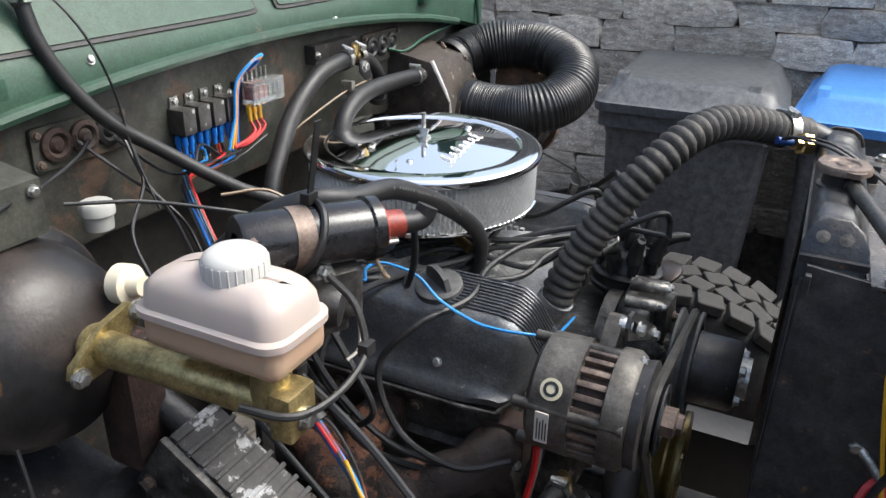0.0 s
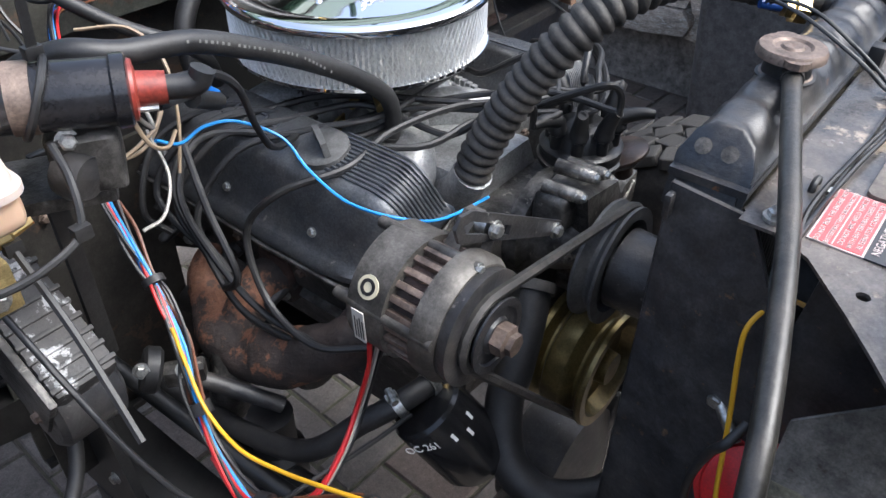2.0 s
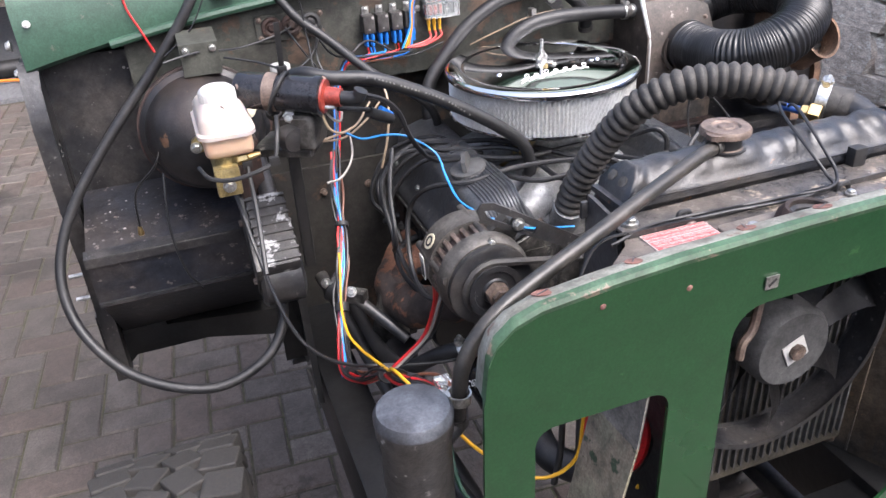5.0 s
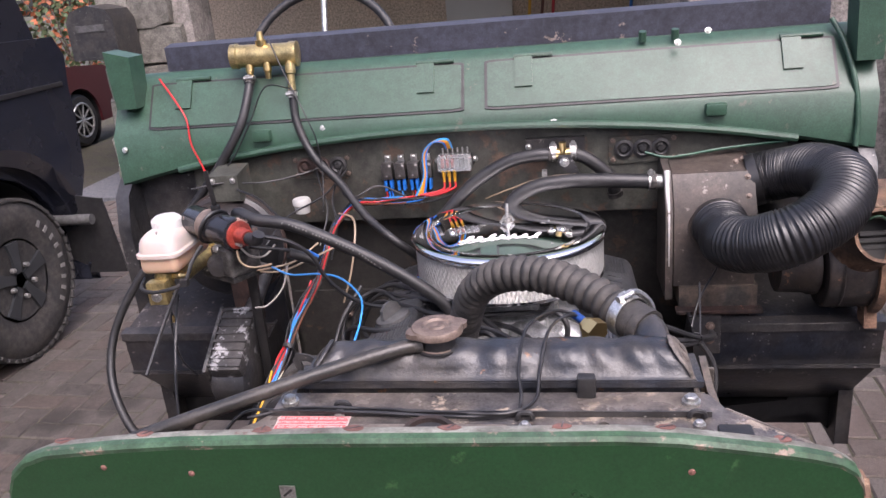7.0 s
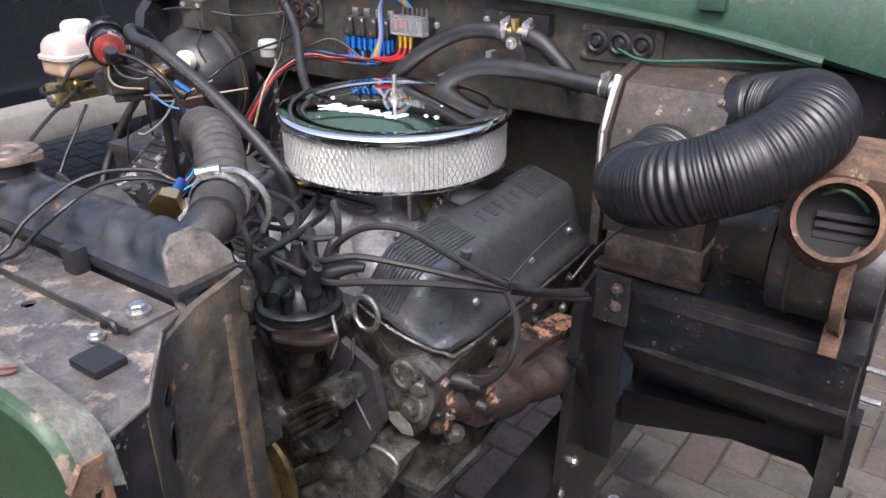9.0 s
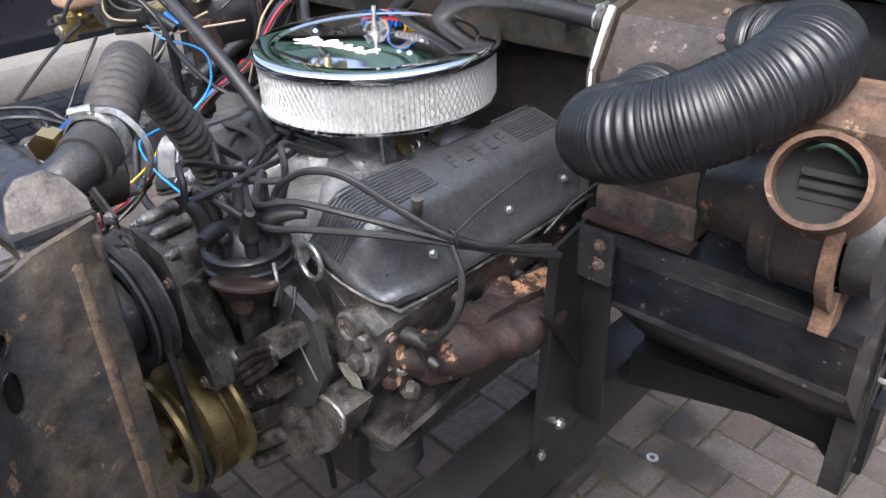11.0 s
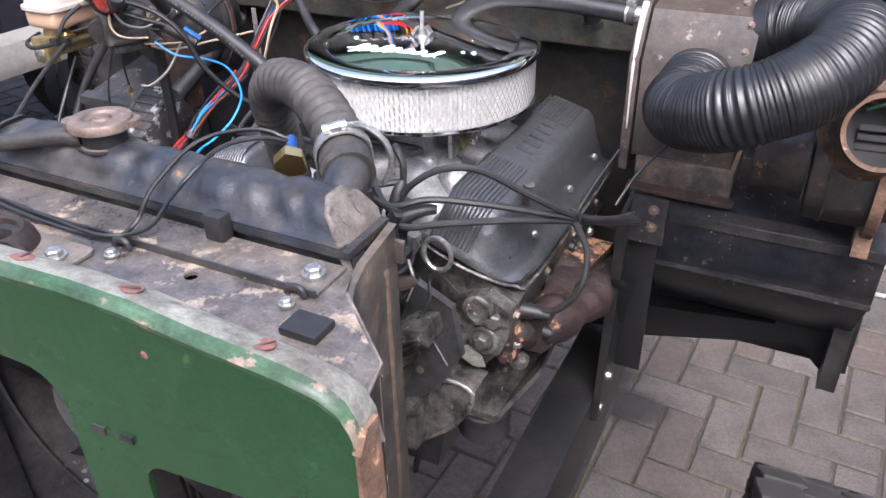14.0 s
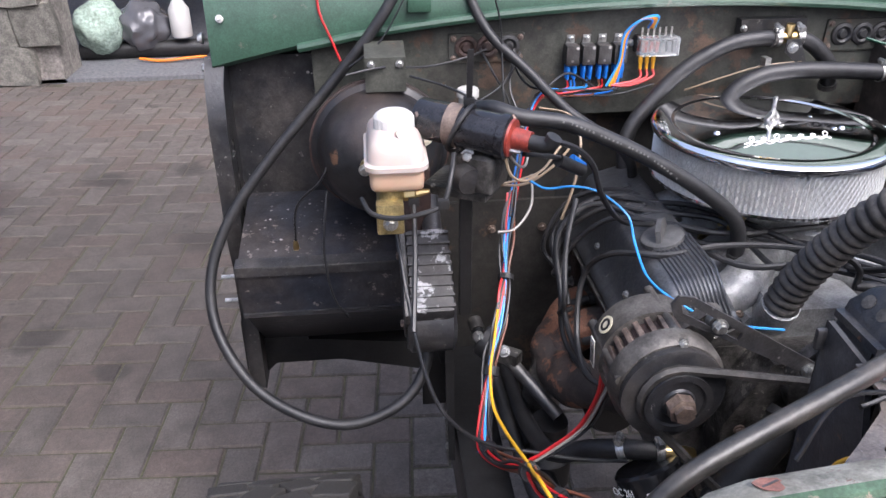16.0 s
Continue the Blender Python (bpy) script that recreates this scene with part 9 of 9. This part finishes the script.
part("rim", tube(bmesh.new(), [V(MX - 0.02, MY + 0.215 * math.cos(k * 0.2618), MZ + 0.215 * math.sin(k * 0.2618)) for k in range(25)], 0.014, 8, already=True), STEEL, mw)
shrub = thing("garden_shrub", "autumn shrub with green and orange leaves beyond the parked cars", "shrub")
SHX, SHY = -7.6, 10.6
for k in range(7):
    a = k * 0.9
    part("stem", tube(bmesh.new(), [V(SHX + 0.15 * math.cos(a), SHY + 0.1 * math.sin(a), 0), V(SHX + 0.4 * math.cos(a), SHY + 0.25 * math.sin(a), 1.0), V(SHX + 1.0 * math.cos(a), SHY + 0.5 * math.sin(a), 2.3)], lambda u: 0.03 * (1 - 0.8 * u), 6), CAP_BROWN, shrub)
for name, color, count in (("green_leaves", (0.06, 0.085, 0.03), 1500), ("orange_leaves", (0.30, 0.085, 0.03), 600)):
    bm = bmesh.new()
    for k in range(count):
        a, e, q = rnd.uniform(0, 6.283), rnd.uniform(-1, 1), rnd.random() ** 0.4
        h = math.sqrt(1 - e * e)
        c = V(SHX + 1.5 * q * h * math.cos(a), SHY + 0.9 * q * h * math.sin(a), 1.75 + 1.1 * q * e)
        d = V(rnd.gauss(0, 1), rnd.gauss(0, 1), rnd.gauss(0, 1)).normalized() * 0.055
        f = d.orthogonal() * 0.5
        bm.faces.new([bm.verts.new(c - d), bm.verts.new(c + f), bm.verts.new(c + d), bm.verts.new(c - f)])
    tagged(part(name, bm, material(name, color, 0.6, 0, None, 0.6, 3, 60, 0), shrub, name.replace("_", " ") + " of the shrub", 0), kind="stuff")
pillar = thing("wall_pillar", "sandstone gate pillar beside the garage doorway", "pillar", kind="structure")
part("core", boxm((-3.75, 5.0, 0), (-2.95, 5.4, 2.9)), MORTAR, pillar)
lay_wall(pillar, (-3.75, 4.98, 0.0), (1, 0, 0), 0.62, 2.8, 0.12, (0.24, 0.34), (0.3, 0.42), 5, STONES_WARM, 40)
pbox = thing("letter_box", "black round-topped letter box on the stone pillar", "letter box")
part("box", soften(prism(bmesh.new(), [(-3.8, 4.55, 1.3), (-3.8, 4.55, 1.6), (-3.75, 4.55, 1.68), (-3.6, 4.55, 1.72), (-3.45, 4.55, 1.68), (-3.4, 4.55, 1.6), (-3.4, 4.55, 1.3)], (0, 0.35, 0)), 0.01), BLACK, pbox)
part("slot_flap", boxm((-3.72, 4.54, 1.52), (-3.48, 4.552, 1.57)), TRIM_GREY, pbox)
bag = thing("rag_bundle", "pale green rag heaped on the garage floor", "rag")
bm = bmesh.new()
bmesh.ops.create_icosphere(bm, subdivisions=4, radius=0.19)
for v in bm.verts:
    n3 = noise.noise(v.co * 9) * 0.06 + noise.noise(v.co * 24) * 0.025
    v.co = V(v.co.x * 1.1, v.co.y, v.co.z * 1.1) * (1 + n3 * 3)
    v.co += V(-2.80, 5.6, 0.30)
part("cloth", bm, material("pale_green_cloth", (0.30, 0.38, 0.32), 0.9, 0, (0.2, 0.27, 0.22), 0.7, 14, 120, 0.4), bag)
bag2 = thing("plastic_bag", "crumpled dark grey plastic bag in the garage", "bag")
bm = bmesh.new()
bmesh.ops.create_icosphere(bm, subdivisions=4, radius=0.2)
for v in bm.verts:
    v.co *= 1 + noise.noise(v.co * 12) * 0.25
    v.co += V(-2.47, 5.65, 0.28)
part("bag", bm, plain("grey_film", (0.10, 0.10, 0.11), 0.25), bag2)
bottle = thing("plastic_bottle", "white plastic bottle standing in the garage", "bottle")
part("bottle", lathe(bmesh.new(), (-2.16, 5.6, 0.20), (0, 0, 1), [(0, 0.08), (0.01, 0.085), (0.22, 0.085), (0.28, 0.05), (0.31, 0.03), (0.35, 0.03)], 24), CAP_WHITE, bottle)
part("cap", lathe(bmesh.new(), (-2.16, 5.6, 0.545), (0, 0, 1), [(0, 0.034), (0.03, 0.034), (0.032, 0.03)], 18), CAP_WHITE, bottle)
shelfbar = thing("rubber_bumper", "black bumper and cables lying in the garage doorway", "bumper")
part("bar", rod(bmesh.new(), V(-3.0, 5.6, 0.10), V(-1.5, 5.65, 0.10), 0.07), RUBBER, shelfbar)
part("cable", tube(bmesh.new(), [V(-2.5, 5.45, 0.06), V(-2.3, 5.4, 0.05), V(-2.0, 5.45, 0.06), V(-1.7, 5.4, 0.05)], 0.012, 8), WIRES["orange"], shelfbar)
m = Matrix.Translation((-0.535, 0.72, 1.51)) @ Matrix.Rotation(radians(-28), 4, "X")
swheel = part("steering_wheel", tube(bmesh.new(), [m @ V(0.21 * math.cos(k * 0.1309), 0, 0.21 * math.sin(k * 0.1309)) for k in range(49)], 0.012, 10, already=True), RUBBER, body, "thin black steering wheel behind the dash")
for a in (90, 210, 330):
    part("spoke", rod(bmesh.new(), m @ V(0, 0.03, 0), m @ V(0.205 * math.cos(radians(a)), 0, 0.205 * math.sin(radians(a))), 0.008), STEEL, swheel)
part("column", rod(bmesh.new(), m @ V(0, 0.03, 0), V(-0.535, 0.36, 1.30), 0.02), BLACK, swheel)
door = thing("door_inner", "white panelled inner garage door with black handle", "door", kind="structure")
part("leaf", soften(boxm((-1.35, 8.9, 0), (-0.5, 8.96, 2.05)), 0.006), plain("white_door_paint", (0.6, 0.58, 0.52), 0.5), door)
part("handle", rod(bmesh.new(), V(-0.62, 8.86, 1.0), V(-0.62, 8.86, 1.15), 0.012), BLACK, door)
for x, z, w, h, c in ((0.1, 1.9, 0.7, 0.2, "picture"), ):
    pic = thing("framed_board", "dark board hung on the garage back wall", "board")
    part("board", boxm((x, 8.93, z), (x + w, 8.97, z + h)), DARK, pic)
for i, (x, h, c) in enumerate(((-0.35, 1.5, "yellow"), (-0.2, 1.3, "brown"), (-0.05, 1.6, "red"), (0.9, 1.5, "blue"))):
    tool = thing("garden_tool", f"long {c} handled tool leaning on the wall", "tool", "tools on the garage wall")
    part("shaft", rod(bmesh.new(), V(x, 8.75, 0.35), V(x + 0.12, 8.9, 0.35 + h), 0.02), WIRES[c], tool)
    part("blade", soften(boxm((x - 0.1, 8.7, 0.05), (x + 0.1, 8.75, 0.35)), 0.01), TRIM_GREY, tool)
